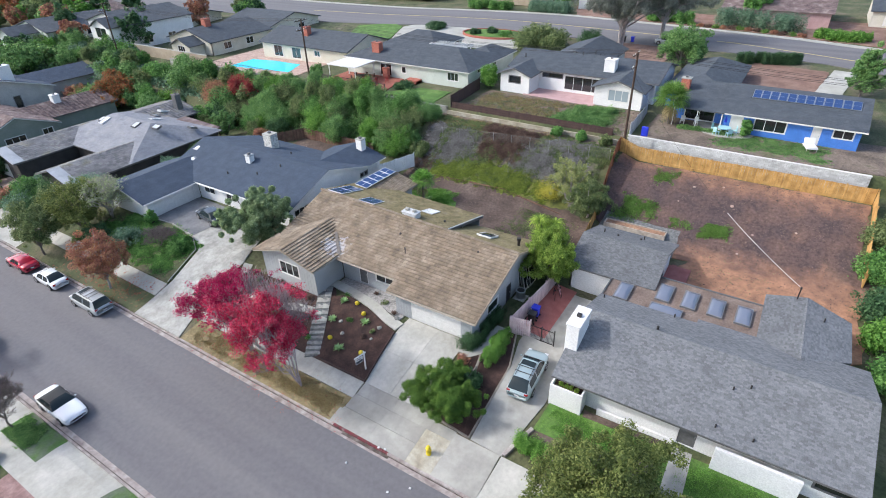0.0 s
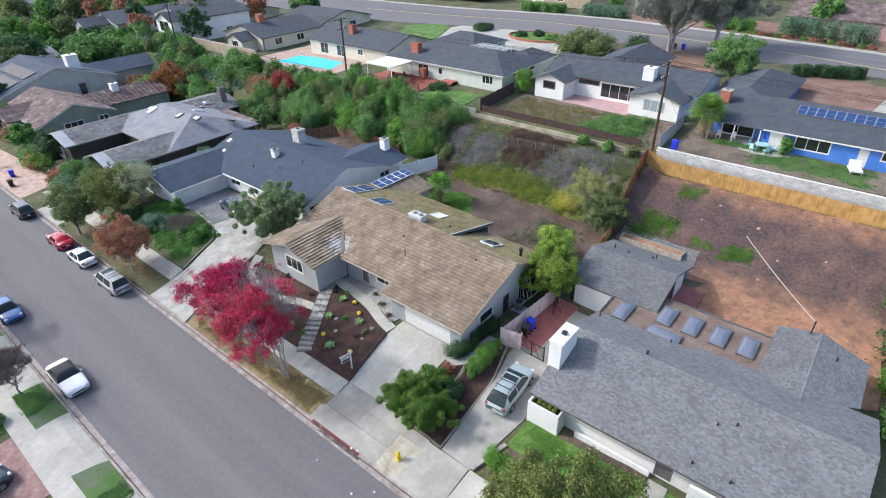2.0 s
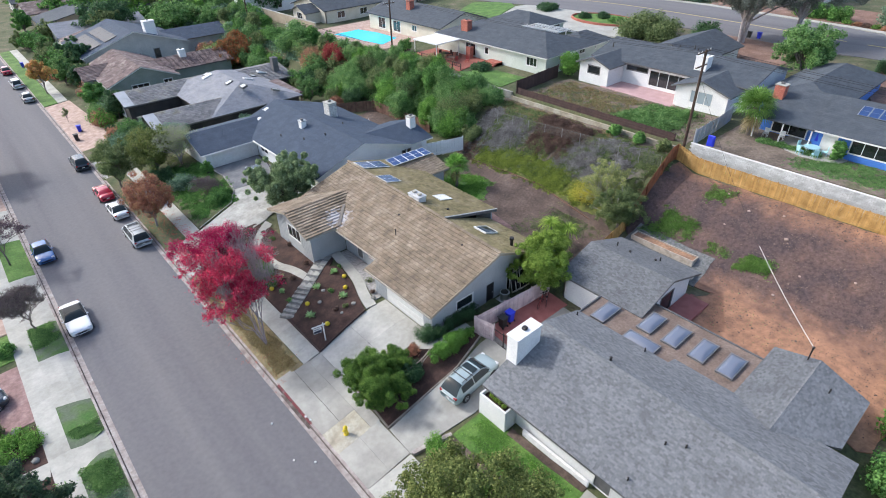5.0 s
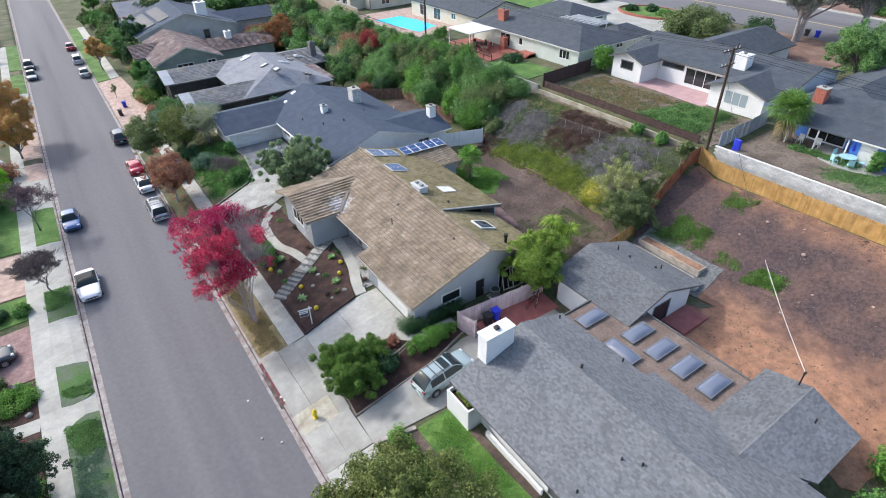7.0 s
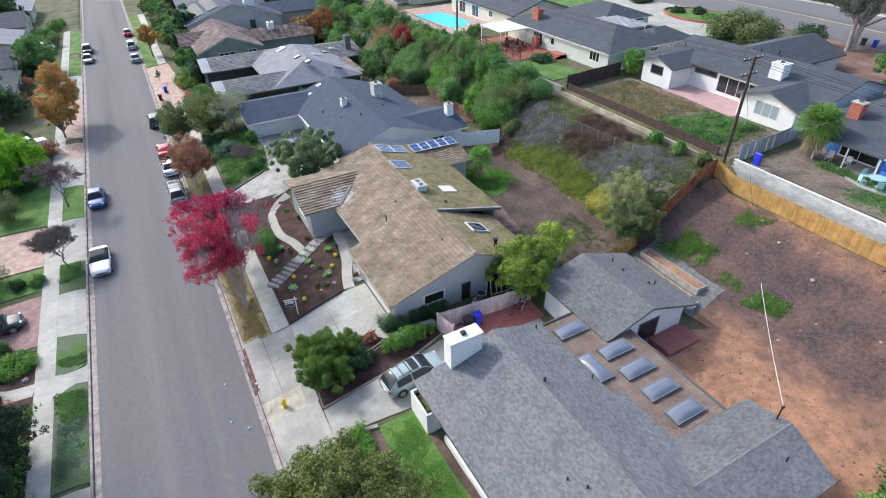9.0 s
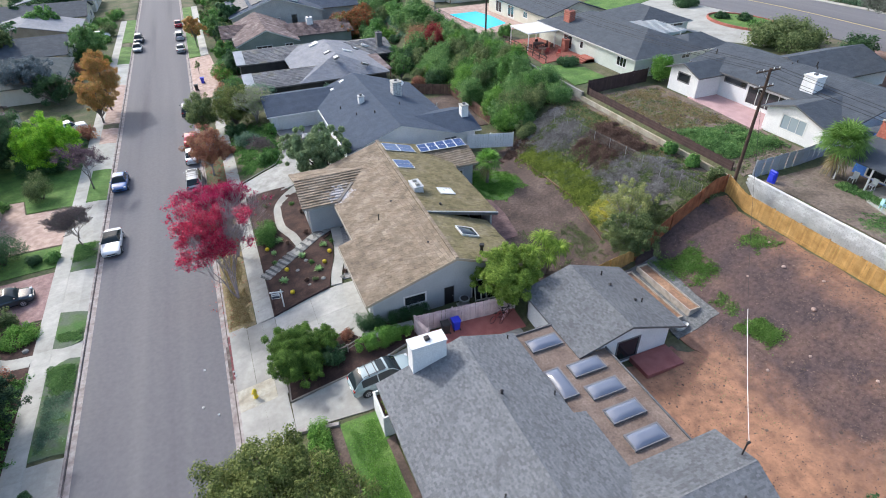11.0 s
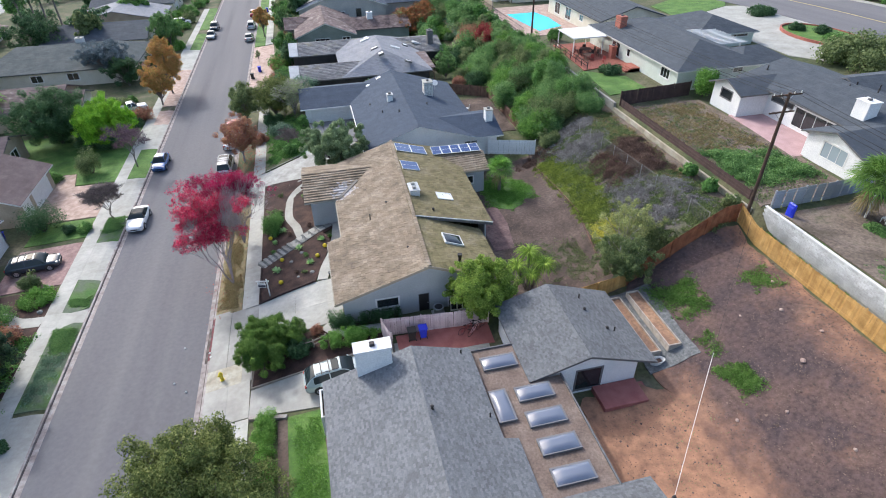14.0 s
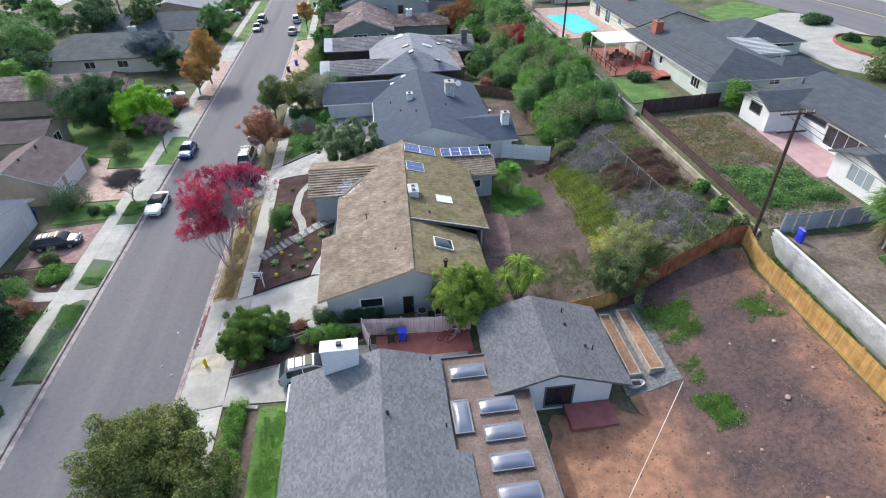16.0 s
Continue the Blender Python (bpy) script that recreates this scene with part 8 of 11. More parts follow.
rf = random.Random(77)
for k in range(64):
    px, py = rf.uniform(14, 78), rf.uniform(150, 235)
    m = rf.choice((LEAF_GREEN, LEAF_DARK, LEAF_MID, LEAF_OLIVE, LEAF_BRIGHT, LEAF_COPPER))
    tree("tree", ("coppery" if m is LEAF_COPPER else "green") + " garden tree on the far hillside", px, py, rf.uniform(6, 11), rf.uniform(3.2, 6.0), m, 1900, 0.5, 0.06, 0.25, clumps=16, seed=1200 + k, group="distant garden trees", lump=0.3)
for k in range(40):
    px, py = rf.uniform(33, 48), rf.uniform(96, 150)
    m = rf.choice((LEAF_GREEN, LEAF_MID, LEAF_SILVER, LEAF_OLIVE, LEAF_BRIGHT, LEAF_RUST))
    bush("shrub", "mixed shrub on the terraced far bank", px, py, rf.uniform(1.2, 3.2), rf.uniform(1.2, 2.6), rf.uniform(1.2, 2.6), m, 1500, 0.24, 1300 + k, group="shrubs on the far bank")
tree("broadleaf_tree", "broad green tree behind the grey gabled house", 37.5, 132, 9.0, 7.5, LEAF_MID, 9000, 0.36, 0.06, 0.3, clumps=44, seed=1290, lump=0.25)
tree("broadleaf_tree", "dark spreading tree behind the grey gabled house", 24, 140, 9.5, 6.5, LEAF_DARK, 8000, 0.36, 0.06, 0.3, clumps=40, seed=1291, lump=0.25)
tree("tree", "bright green tree beside the brown shelter", 34.0, 60.5, 4.6, 2.1, LEAF_MID, 5000, 0.18, 0.05, 0.1, clumps=30, seed=1295, lump=0.25)
for k, (px, py, h, r, m) in enumerate(((35.4, 55.0, 2.2, 1.6, LEAF_OLIVE), (36.8, 51.5, 2.4, 1.8, LEAF_DARK), (34.2, 52.4, 1.4, 1.2, LEAF_RUST), (37.0, 58.2, 2.6, 1.8, LEAF_GREEN), (36.6, 64.5, 3.0, 2.0, LEAF_DARK), (34.6, 66.5, 2.4, 1.5, LEAF_OLIVE), (38.0, 68.4, 3.2, 2.2, LEAF_GREEN), (20.4, 55.2, 1.8, 1.5, LEAF_SILVER), (25.4, 54.2, 2.4, 2.2, LEAF_DARK), (13.8, 55.6, 1.3, 1.4, LEAF_YELLOW))):
    bush("shrub", "garden shrub between the shake house and its neighbour", px, py, h, r, r, m, int(1800 * r), 0.15, 1320 + k, group="shrubs between two houses")
rj = random.Random(55)
for k in range(34):
    px, py = rj.uniform(4.8, 10.0), rj.choice((rj.uniform(63.5, 68.5), rj.uniform(78, 84), rj.uniform(93, 150)))
    rad = rj.uniform(1.0, 2.3)
    m = rj.choice((LEAF_MID, LEAF_GREEN, LEAF_DARK, LEAF_SILVER))
    bush("shrub", "lush garden shrub before a house along the street", px, py, rj.uniform(1.2, 3.2), rad, rad, m, 1700, 0.17, 1000 + k, group="garden shrubs along the street")
rk = random.Random(33)
for k in range(52):
    px, py = rk.uniform(33, 49.5), rk.uniform(97, 152)
    rad = rk.uniform(1.6, 3.2)
    m = rk.choice((LEAF_GREEN, LEAF_MID, LEAF_OLIVE, LEAF_DARK, LEAF_SILVER, LEAF_MID))
    bush("shrub", "overgrown garden shrub on the terraced far bank", px, py, rk.uniform(1.4, 4.0), rad, rad, m, 1800, 0.26, 900 + k, group="shrubs on the far bank")
for k in range(26):
    px, py = rk.uniform(-70, -46) if k < 16 else rk.uniform(-44, -24), rk.uniform(40, 130) if k < 16 else rk.uniform(98, 100)
    m = rk.choice((LEAF_GREEN, LEAF_MID, LEAF_DARK))
    if k < 16:
        tree("tree", "green garden tree behind the houses across the street", px, py, rk.uniform(4.5, 8), rk.uniform(2.2, 4.0), m, 3000, 0.3, 0.08, 0.2, clumps=24, seed=960 + k, group="distant garden trees", lump=0.27)
rt = random.Random(91)
for k in range(16):
    m = rt.choice((LEAF_DARK, LEAF_MID, LEAF_GREEN, LEAF_OLIVE))
    tree("tree", "leafy garden tree before a house far along the street", rt.uniform(5.4, 9.6), 99 + 3.6 * k + rt.uniform(-1, 1), rt.uniform(3.2, 5.6), rt.uniform(1.7, 2.8), m, 3000, 0.24, 0.06, 0.12, clumps=24, seed=1400 + k, group="distant garden trees", lump=0.27)
rh = random.Random(21)
for k in range(70):
    if k < 34:
        px, py = rh.choice((rh.uniform(4.5, 11.0), rh.uniform(32.5, 40))), rh.uniform(56, 150)
    else:
        px, py = rh.uniform(-21, -15.2), rh.uniform(56, 150)
    if 72 < py < 80 or (px > 30 and py < 78):
        px = 5.5
    rad = rh.uniform(0.8, 2.2)
    m = rh.choice((LEAF_GREEN, LEAF_DARK, LEAF_OLIVE, LEAF_GREEN, LEAF_BRIGHT, LEAF_RUST))
    nm = {LEAF_GREEN: "green", LEAF_DARK: "dark green", LEAF_OLIVE: "olive green", LEAF_BRIGHT: "bright green", LEAF_RUST: "rusty brown"}[m]
    bush("shrub", nm + " garden shrub farther along the street", px, py, rad * rh.uniform(0.8, 1.5), rad, rad, m, 900, 0.24, 800 + k, group="garden shrubs along the street")


# ---- other houses of the neighbourhood ----
def front_gable(hs, x0, x1, y0, y1, z0, ze, rise, roofmat, wallmat, holes=(), over=0.5, side=-1, seed=3, tile=(0.9, 0.3, 0.012)):
    """A wing with its ridge along x that runs into the main roof. side -1: its gable looks to -x."""
    ym = (y0 + y1) / 2
    zr = ze + rise
    s = rise / ((y1 - y0) / 2)
    a, b = (x0 - over, x1) if side < 0 else (x0, x1 + over)
    zo = ze - over * s
    for pts in ([(b, y0 - over, zo), (a, y0 - over, zo), (a, ym, zr), (b, ym, zr)], [(a, y1 + over, zo), (b, y1 + over, zo), (b, ym, zr), (a, ym, zr)]):
        slab("roof", pts, 0.16, TRIM_GREY, hs)
        tiles("roof_tile", pts, *tile, roofmat, hs, seed)
    top = [(0, ze), ((y1 - y0) / 2, zr - 0.1), (y1 - y0, ze)]
    if side < 0:
        wall(hs, (x0, y1), (x0, y0), z0 - 0.5, top, wallmat, holes)
    else:
        wall(hs, (x1, y0), (x1, y1), z0 - 0.5, top, wallmat, holes)
    wall(hs, (x0 + 0.16, y0), (x1 - 0.16, y0), z0 - 0.5, ze, wallmat)
    wall(hs, (x1 - 0.16, y1), (x0 + 0.16, y1), z0 - 0.5, ze, wallmat)
    settle(hs)


wh = gable_house("white upper house with charcoal shingle roof and patio", 62.3, 1.8, 73.5, 24.2, 8.1, 10.9, 1.5, "y", SHINGLE_DARK, WALL_WHITE, holes={"w": [(5.2, 8.5, 9.7, 10.4, "dark"), (8.8, 14.5, 8.2, 10.3, "four")]}, edge=TRIM_GREY)
front_gable(wh, 58.6, 66.5, 19.4, 24.2, 8.0, 10.7, 0.9, SHINGLE_DARK, WALL_WHITE, [(1.4, 3.4, 9.2, 10.3, "dark")])
front_gable(wh, 58.6, 66.5, 2.6, 9.3, 8.0, 10.5, 1.1, SHINGLE_DARK, WALL_WHITE, [(2.0, 4.9, 8.6, 10.2, "curtain")])
front_gable(wh, 69, 82, 12, 21, 8.0, 10.8, 1.6, SHINGLE_DARK, WALL_WHITE, (), side=1)
chimney("wide white chimney on the charcoal roof", 63.4, 8.2, 64.8, 9.8, 11.2, 12.9, WALL_WHITE, WALL_WHITE, 1)
bw = thing("boundary_wall", "long beige stucco boundary wall above the bank", "wall", (49.5, 95, 7.0))
for k in range(8):
    box_part("panel", -0.12, -11.8 + 3.0 * k, -0.8, 0.12, -11.8 + 3.0 * k + 2.96, 1.9, WALL_TAN, bw)
box_part("coping", -0.18, -11.8, 1.9, 0.18, 12.2, 2.0, CONCRETE, bw)
for a, b in ((67.5, 14.5), (69, 15), (70.5, 13.5), (68.8, 12.2), (64.0, 22.6)):
    vent_pipe(a, b, 12.0, 0.4, 0.07)

gh = gable_house("pale green house with charcoal hipped roof above the terrace", 56.8, 29, 69, 53.5, 7.9, 10.6, 1.9, "y", SHINGLE_DARK, WALL_PALE, hip=6, holes={"w": [(7, 9.4, 8.0, 10.0, "slider"), (11.5, 12.4, 8.8, 9.9, "window"), (20.5, 22.6, 8.7, 10.0, "wide")], "s": [(3, 5, 9.5, 10.2, "window"), (8, 9.5, 9.5, 10.2, "window")]}, edge=TRIM)
chimney("red brick chimney on the charcoal roof", 58.4, 47.6, 59.5, 49.2, 10.9, 12.7, BRICK, BRICK, 1)
chimney("red brick barbecue chimney on the terrace", 55.6, 44.0, 56.4, 45.0, 8.0, 9.5, BRICK, BRICK, 1)
pg = thing("patio_cover", "white flat patio cover on posts", "patio cover", (53.0, 49.5, 7.85))
box_part("deck", -2.6, -3.0, 2.55, 2.8, 3.0, 2.7, TRIM, pg)
for a in (-2.4, 2.4):
    for b in (-2.8, 2.8):
        box_part("post", a - 0.06, b - 0.06, -0.1, a + 0.06, b + 0.06, 2.55, TRIM, pg)
gable_house("charcoal hipped south wing of the pale green house", 66.0, 29.2, 73.2, 35.4, 7.9, 10.6, 1.2, "x", SHINGLE_DARK, WALL_PALE, hip=3.0, edge=TRIM, holes={"s": [(1.5, 3.5, 9.5, 10.2, "window")]})
gable_house("charcoal hipped garage wing of the pale green house", 69.2, 43.4, 79.2, 54.5, 8.2, 10.5, 1.7, "y", SHINGLE_DARK, WALL_PALE, hip=4.5, edge=TRIM, holes={"s": [(5.0, 9.0, 9.6, 10.1, "window")], "e": [(2, 7, 8.3, 10.2, "garage")]})
pr = thing("pergola", "white slatted pergola beside the charcoal roof", "pergola", (69.6, 40.6, 8.0))
for k in range(14):
    box_part("slat", -3.0, -3.9 + 0.6 * k, 2.8, 3.0, -3.76 + 0.6 * k, 2.95, TRIM, pr)
for a in (-2.3, 2.3):
    box_part("beam", a - 0.08, -3.6, 2.6, a + 0.08, 3.9, 2.8, TRIM, pr)
    for b in (-3.4, 0, 3.7):
        box_part("post", a - 0.07, b - 0.07, -0.2, a + 0.07, b + 0.07, 2.6, TRIM, pr)
st = thing("brick_steps", "red brick steps down to the lawn", "steps", (56.0, 39.0, 7.8))
for k in range(3):
    box_part("tread", -1.4 + 0.4 * k, -1.2, -0.1, 0.8, 1.2, 0.16 * (k + 1), BRICK, st)

bl = gable_house("bright blue house with charcoal roof and solar array", 54.8, -22.3, 66.5, -8.3, 8.1, 10.6, 1.9, "y", SHINGLE_DARK, WALL_BLUE, holes={"w": [(0.6, 2.0, 8.15, 10.2, "white_door"), (3.2, 6.6, 8.8, 10.3, "wide"), (9.2, 10.1, 8.15, 10.2, "white_door"), (11.2, 13.2, 9.2, 10.2, "window")]}, edge=TRIM)
front = gable_house("blue house porch end with white posts under the same charcoal roof", 57.2, -8.3, 66.5, -2.2, 8.1, 10.6, 1.5, "y", SHINGLE_DARK, WALL_BLUE, holes={"w": [(1.0, 4.6, 8.2, 10.1, "slider")]}, edge=TRIM, over=0.45)
porch = thing("porch_roof", "white posted porch roof of the blue house", "porch", (55.8, -5.3, 8.1))
slab("roof", [(-1.6, -3.0, 2.35), (1.5, -3.0, 2.75), (1.5, 3.0, 2.75), (-1.6, 3.0, 2.35)], 0.14, SHINGLE_DARK, porch)
for b in (-2.8, 0, 2.8):
    box_part("post", -1.5, b - 0.06, -0.1, -1.38, b + 0.06, 2.25, TRIM, porch)
chimney("red brick chimney of the blue house", 59.0, -3.0, 60.0, -1.9, 10.8, 12.7, BRICK, CONCRETE, 1)
solar_panel(58.75, -16.15, 11.98, 1.75, 11.2, 1, 12, -18, 0, "long array of blue solar panels on the charcoal roof")
gable_house("charcoal hipped rear wing of the blue house", 62.5, -7.6, 79.6, 0.2, 8.3, 10.6, 1.4, "x", SHINGLE_DARK, WALL_BLUE, hip=3.4)

ph = gable_house("grey and cream house beside the swimming pool", 60.0, 56.5, 72, 79, 7.5, 10.3, 1.9, "y", SHINGLE_DARK, WALL_CREAM, holes={"w": [(3, 5.4, 7.6, 9.7, "slider"), (8, 10.4, 7.6, 9.7, "slider"), (14, 15.5, 8.5, 9.6, "window")]})
chimney("red brick chimney of the cream house", 63, 69, 64.2, 70.2, 10.6, 12.9, BRICK, BRICK, 1)
for k, (x0, y0, x1, y1, ax) in enumerate(((56, 90, 72, 104, "x"), (52, 112, 68, 128, "x"), (74, 92, 90, 108, "y"), (46, 136, 64, 152, "x"))):
    h6 = gable_house(("grey roofed cream house with a bay gable", "white two-storey house with a grey roof", "grey roofed house near the upper street", "pale far house with a grey roof")[k], x0, y0, x1, y1, 6.9, 9.7 + (2.4 if k == 1 else 0), 2.0, ax, SHINGLE_DARK, (WALL_CREAM, WALL_WHITE, WALL_CREAM, WALL_PALE)[k], holes={"w": [(3, 5, 7.6, 9.0, "window"), (8, 10, 7.6, 9.0, "window")], "s": [(3, 5, 7.6, 9.0, "window"), (9, 11, 7.6, 9.0, "window")]})
    if k == 0:
        front_gable(h6, 52.5, 60, 92.5, 98, 6.9, 9.4, 1.2, SHINGLE_DARK, WALL_CREAM, [(1.6, 3.9, 7.7, 9.1, "wide")])
    if k == 1:
        front_gable(h6, 48.5, 56, 113.5, 120, 6.9, 12.0, 1.5, SHINGLE_DARK, WALL_WHITE, [(1.0, 5.2, 9.4, 11.6, "slider"), (1.0, 5.2, 7.1, 8.9, "dark")])
front_gable(h6, 40, 47, 140, 146, 6.8, 9.6, 1.4, SHINGLE_DARK, WALL_PALE)
chimney("red brick chimney on a far roof", 60, 96, 61.4, 97.4, 10.8, 13.0, BRICK, BRICK, 1)

# row along the street, right side
SHAKE_GREY = mat("weathered_grey_shake", [(0.12, 0.12, 0.13), (0.165, 0.165, 0.175), (0.20, 0.20, 0.205), (0.22, 0.21, 0.17)], 0.5, 0.9, 0.6, 20, island=0.22, fine=6, grain=0.2)
# Near-black walls: the shadow under the eaves is put into their colour.
WALL_SHADE = mat("shaded_brown_siding", [(0.035, 0.032, 0.032), (0.055, 0.05, 0.048)], 1.0, 0.85, 0.2)
h5 = gable_house("silver shake house with two street wings", 16.6, 57.5, 30.4, 77.0, 1.5, 4.6, 2.3, "y", SHINGLE_SILVER, WALL_SHADE, tile=(0.5, 0.34, 0.022), hip=5.5, edge=TRIM_GREY)
front_gable(h5, 8.6, 22, 57.6, 65.0, 1.4, 4.5, 1.15, SHAKE_GREY, WALL_SHADE, [(1.6, 4.6, 1.4, 3.5, "garage")], tile=(0.5, 0.42, 0.055))
front_gable(h5, 8.6, 22, 71.7, 79.4, 1.4, 4.5, 1.15, SHAKE_GREY, WALL_SHADE, [(1.6, 4.6, 1.4, 3.5, "garage")], tile=(0.5, 0.42, 0.055))
# Paler panel on the street end of each wing roof.
for yy in (57.1, 71.2):
    o = slab("roof_end", [(7.95, yy - 0.05, 4.50), (9.5, yy - 0.05, 4.50), (9.5, yy + 4.1, 5.78), (7.95, yy + 4.1, 5.78)], 0.06, PANEL_PALE, h5, "pale roof end panel")
    settle(h5)
front_gable(h5, 26, 35, 68.6, 78.6, 1.5, 4.4, 1.2, SHAKE_GREY, WALL_SHADE, (), side=1, tile=(0.5, 0.45, 0.08))
for a, b, r_ in ((21.6, 71.5, 12), (26.2, 66, 12), (31.0, 71.4, 12)):
    roof_window("pale skylight on the silver shake roof", a, b, 6.95 - 0.333 * abs(a - 23.5) if a < 30 else 5.15, 1.6, 0.9, 18 if a > 25 else -18, plain("pale_skylight", (0.7, 0.74, 0.78), 0.2), TRIM)
chimney("dark brick chimney of the shake house", 33.0, 70.5, 34.0, 71.5, 5.0, 7.2, TRIM_GREY, TRIM_GREY, 1)
for a, b, sx, sy in ((23.0, 60.5, 0.9, 1.3), (27.2, 58.6, 1.1, 0.8), (22.4, 64.6, 1.2, 1.0), (28.6, 70.0, 0.9, 1.4), (21.8, 72.4, 1.0, 0.8)):
    roof_window("weathered pale skylight on the silver shake roof", a, b, 6.9 - 0.333 * abs(a - 23.5) + 0.06, sx, sy, 18 if a > 23.5 else -18, plain("milky_skylight", (0.5, 0.53, 0.56), 0.3), TRIM_GREY)
cp = thing("garden_shelter", "open brown roofed garden shelter", "shelter", (29.6, 62.6, 2.3))
slab("roof", [(-1.9, -4.2, 2.15), (2.1, -4.2, 2.15), (2.1, 4.2, 2.5), (-1.9, 4.2, 2.5)], 0.14, SHINGLE_BROWN, cp)
for a in (-1.7, 1.9):
    for b in (-3.9, 0.0, 3.9):
        box_part("post", a - 0.06, b - 0.06, -0.6, a + 0.06, b + 0.06, 2.2, WOOD_BROWN, cp)
h6b = gable_house("sage green house with mottled brown shake roof", 9.6, 86.0, 21.0, 103, 1.2, 4.1, 2.3, "y", SHINGLE_BROWN, WALL_GREEN, tile=(0.5, 0.42, 0.08), holes={"s": [(3.4, 6.4, 1.9, 3.5, "wide"), (8.9, 10.5, 1.9, 3.5, "window")], "w": [(3, 5, 1.3, 3.4, "door"), (8, 10, 2.2, 3.5, "window")]}, edge=TRIM)
front_gable(h6b, 7.6, 15, 93.5, 101, 1.2, 4.1, 1.4, SHINGLE_BROWN, WALL_GREEN, [(2.2, 4.6, 2.0, 3.4, "wide")], tile=(0.5, 0.42, 0.08))
front_gable(h6b, 16, 33, 90, 99, 1.5, 3.9, 1.3, SHINGLE_BROWN, WALL_GREEN, (), side=1, tile=(0.5, 0.42, 0.08))
chimney("white capped chimney of the brown shake house", 24.6, 93.2, 25.8, 94.4, 4.6, 6.2, WALL_WHITE, WALL_WHITE, 1)
hg = gable_house("pale grey house with a broad slate roofed gable", 10.5, 106, 30.5, 124, 1.0, 5.2, 3.3, "y", SHINGLE_BLUE, WALL_SAND, holes={"s": [(4.0, 5.6, 2.6, 4.0, "window"), (9.6, 10.4, 3.4, 4.2, "window"), (13.0, 14.2, 2.4, 4.6, "dark")]}, edge=TRIM)
front_gable(hg, 28, 41, 110, 119, 1.4, 4.8, 1.5, SHINGLE_BLUE, WALL_SAND, (), side=1)
for k in range(2):
    solar_panel(13.4 + 3.2 * k, 114.5, 6.28 + 1.056 * k, 2.6, 13.0, 1, 6, -18.3, 0, "row of dark solar panels on the slate roof", SOLAR_DARK, DARKMETAL)
chimney("broad white chimney of the grey gabled house", 23.4, 107.6, 25.6, 109.4, 7.2, 9.6, WALL_WHITE, WALL_WHITE, 1)
for k, (y0, y1, m, w, ax) in enumerate(((203, 216, SHINGLE_DARK, WALL_GREEN, "x"), (126, 136, SHINGLE_BROWN, WALL_TAN, "y"), (138, 152, SHINGLE_SILVER, WALL_CREAM, "x"), (158, 172, SHINGLE_DARK, WALL_TAN, "y"), (178, 194, SHINGLE_BROWN, WALL_CREAM, "x"))):
    gable_house(("charcoal roofed sage house", "brown roofed tan house", "silver roofed cream house with pale trim", "charcoal roofed tan house", "brown roofed cream house")[k] + " farther along the street", 12, y0, 32, y1, 0.9, 3.8, 2.1, ax, m, w, holes={"w": [(2, 6.5, 1.0, 3.2, "garage"), (9, 11, 1.8, 3.2, "window")]})

for k, (x0, y0, x1, y1, ax, m, w) in enumerate(((66, 122, 84, 138, "y", SHINGLE_DARK, WALL_CREAM), (58, 152, 76, 170, "x", SHINGLE_BROWN, WALL_TAN), (36, 158, 54, 176, "x", SHINGLE_DARK, WALL_CREAM), (66, 178, 84, 196, "y", SHINGLE_SILVER, WALL_SAND), (22, 176, 40, 192, "x", SHINGLE_BROWN, WALL_TAN), (44, 190, 62, 206, "y", SHINGLE_DARK, WALL_WHITE), (70, 205, 88, 222, "x", SHINGLE_DARK, WALL_CREAM))):
    gable_house("distant " + ("charcoal roofed cream", "brown roofed tan", "charcoal roofed cream", "silver roofed pale grey", "brown roofed tan", "charcoal roofed white", "charcoal roofed cream")[k] + " house on the hillside", x0, y0, x1, y1, 6.5 if x0 > 42 else 2.0, 9.6 if x0 > 42 else 5.2, 2.2, ax, m, w, holes={"w": [(3, 5, 7.4 if x0 > 42 else 2.9, 8.8 if x0 > 42 else 4.3, "window"), (9, 11, 7.4 if x0 > 42 else 2.9, 8.8 if x0 > 42 else 4.3, "window")]})

# left side
lh = gable_house("plum roofed house with white garage doors beside the pink driveway", -30.4, 29.7, -22.1, 39.2, -0.2, 2.8, 1.8, "y", SHINGLE_PLUM, WALL_TAN, holes={"e": [(0.5, 2.7, -0.15, 2.1, "garage"), (3.4, 8.4, -0.15, 2.1, "garage")]}, edge=TRIM)
for a, b in ((-25.8, 36.4), (-26.0, 32.6), (-27.4, 44.6)):
    vent_pipe(a, b, 4.55, 0.2, 0.1)
front_gable(lh, -46, -28.6, 42.6, 50.0, -0.2, 2.9, 1.4, SHINGLE_PLUM, WALL_TAN, [(3, 5, 0.8, 2.2, "window")], side=1)
gable_house("slate roofed house with white garage by the paver driveway", -40, 9, -22.7, 25.8, -0.2, 2.8, 1.9, "x", SHINGLE_BLUE, WALL_WHITE, holes={"e": [(9.5, 14.5, -0.15, 2.1, "garage"), (3, 5, 0.8, 2.1, "window")]}, edge=TRIM)
gable_house("brown roofed cream house by the conifers", -40, -14, -22.2, 4, -0.2, 2.8, 1.9, "x", SHINGLE_BROWN, WALL_CREAM)
lk = gable_house("low brown shake house behind the dark tree", -48, 60, -27, 71, -0.2, 2.8, 1.9, "x", SHINGLE_BROWN, WALL_TAN)
front_gable(lk, -34, -24.5, 62, 68, -0.2, 2.7, 1.1, SHINGLE_BROWN, WALL_CREAM, [(2, 4, 0.6, 2.0, "wide")], side=1)
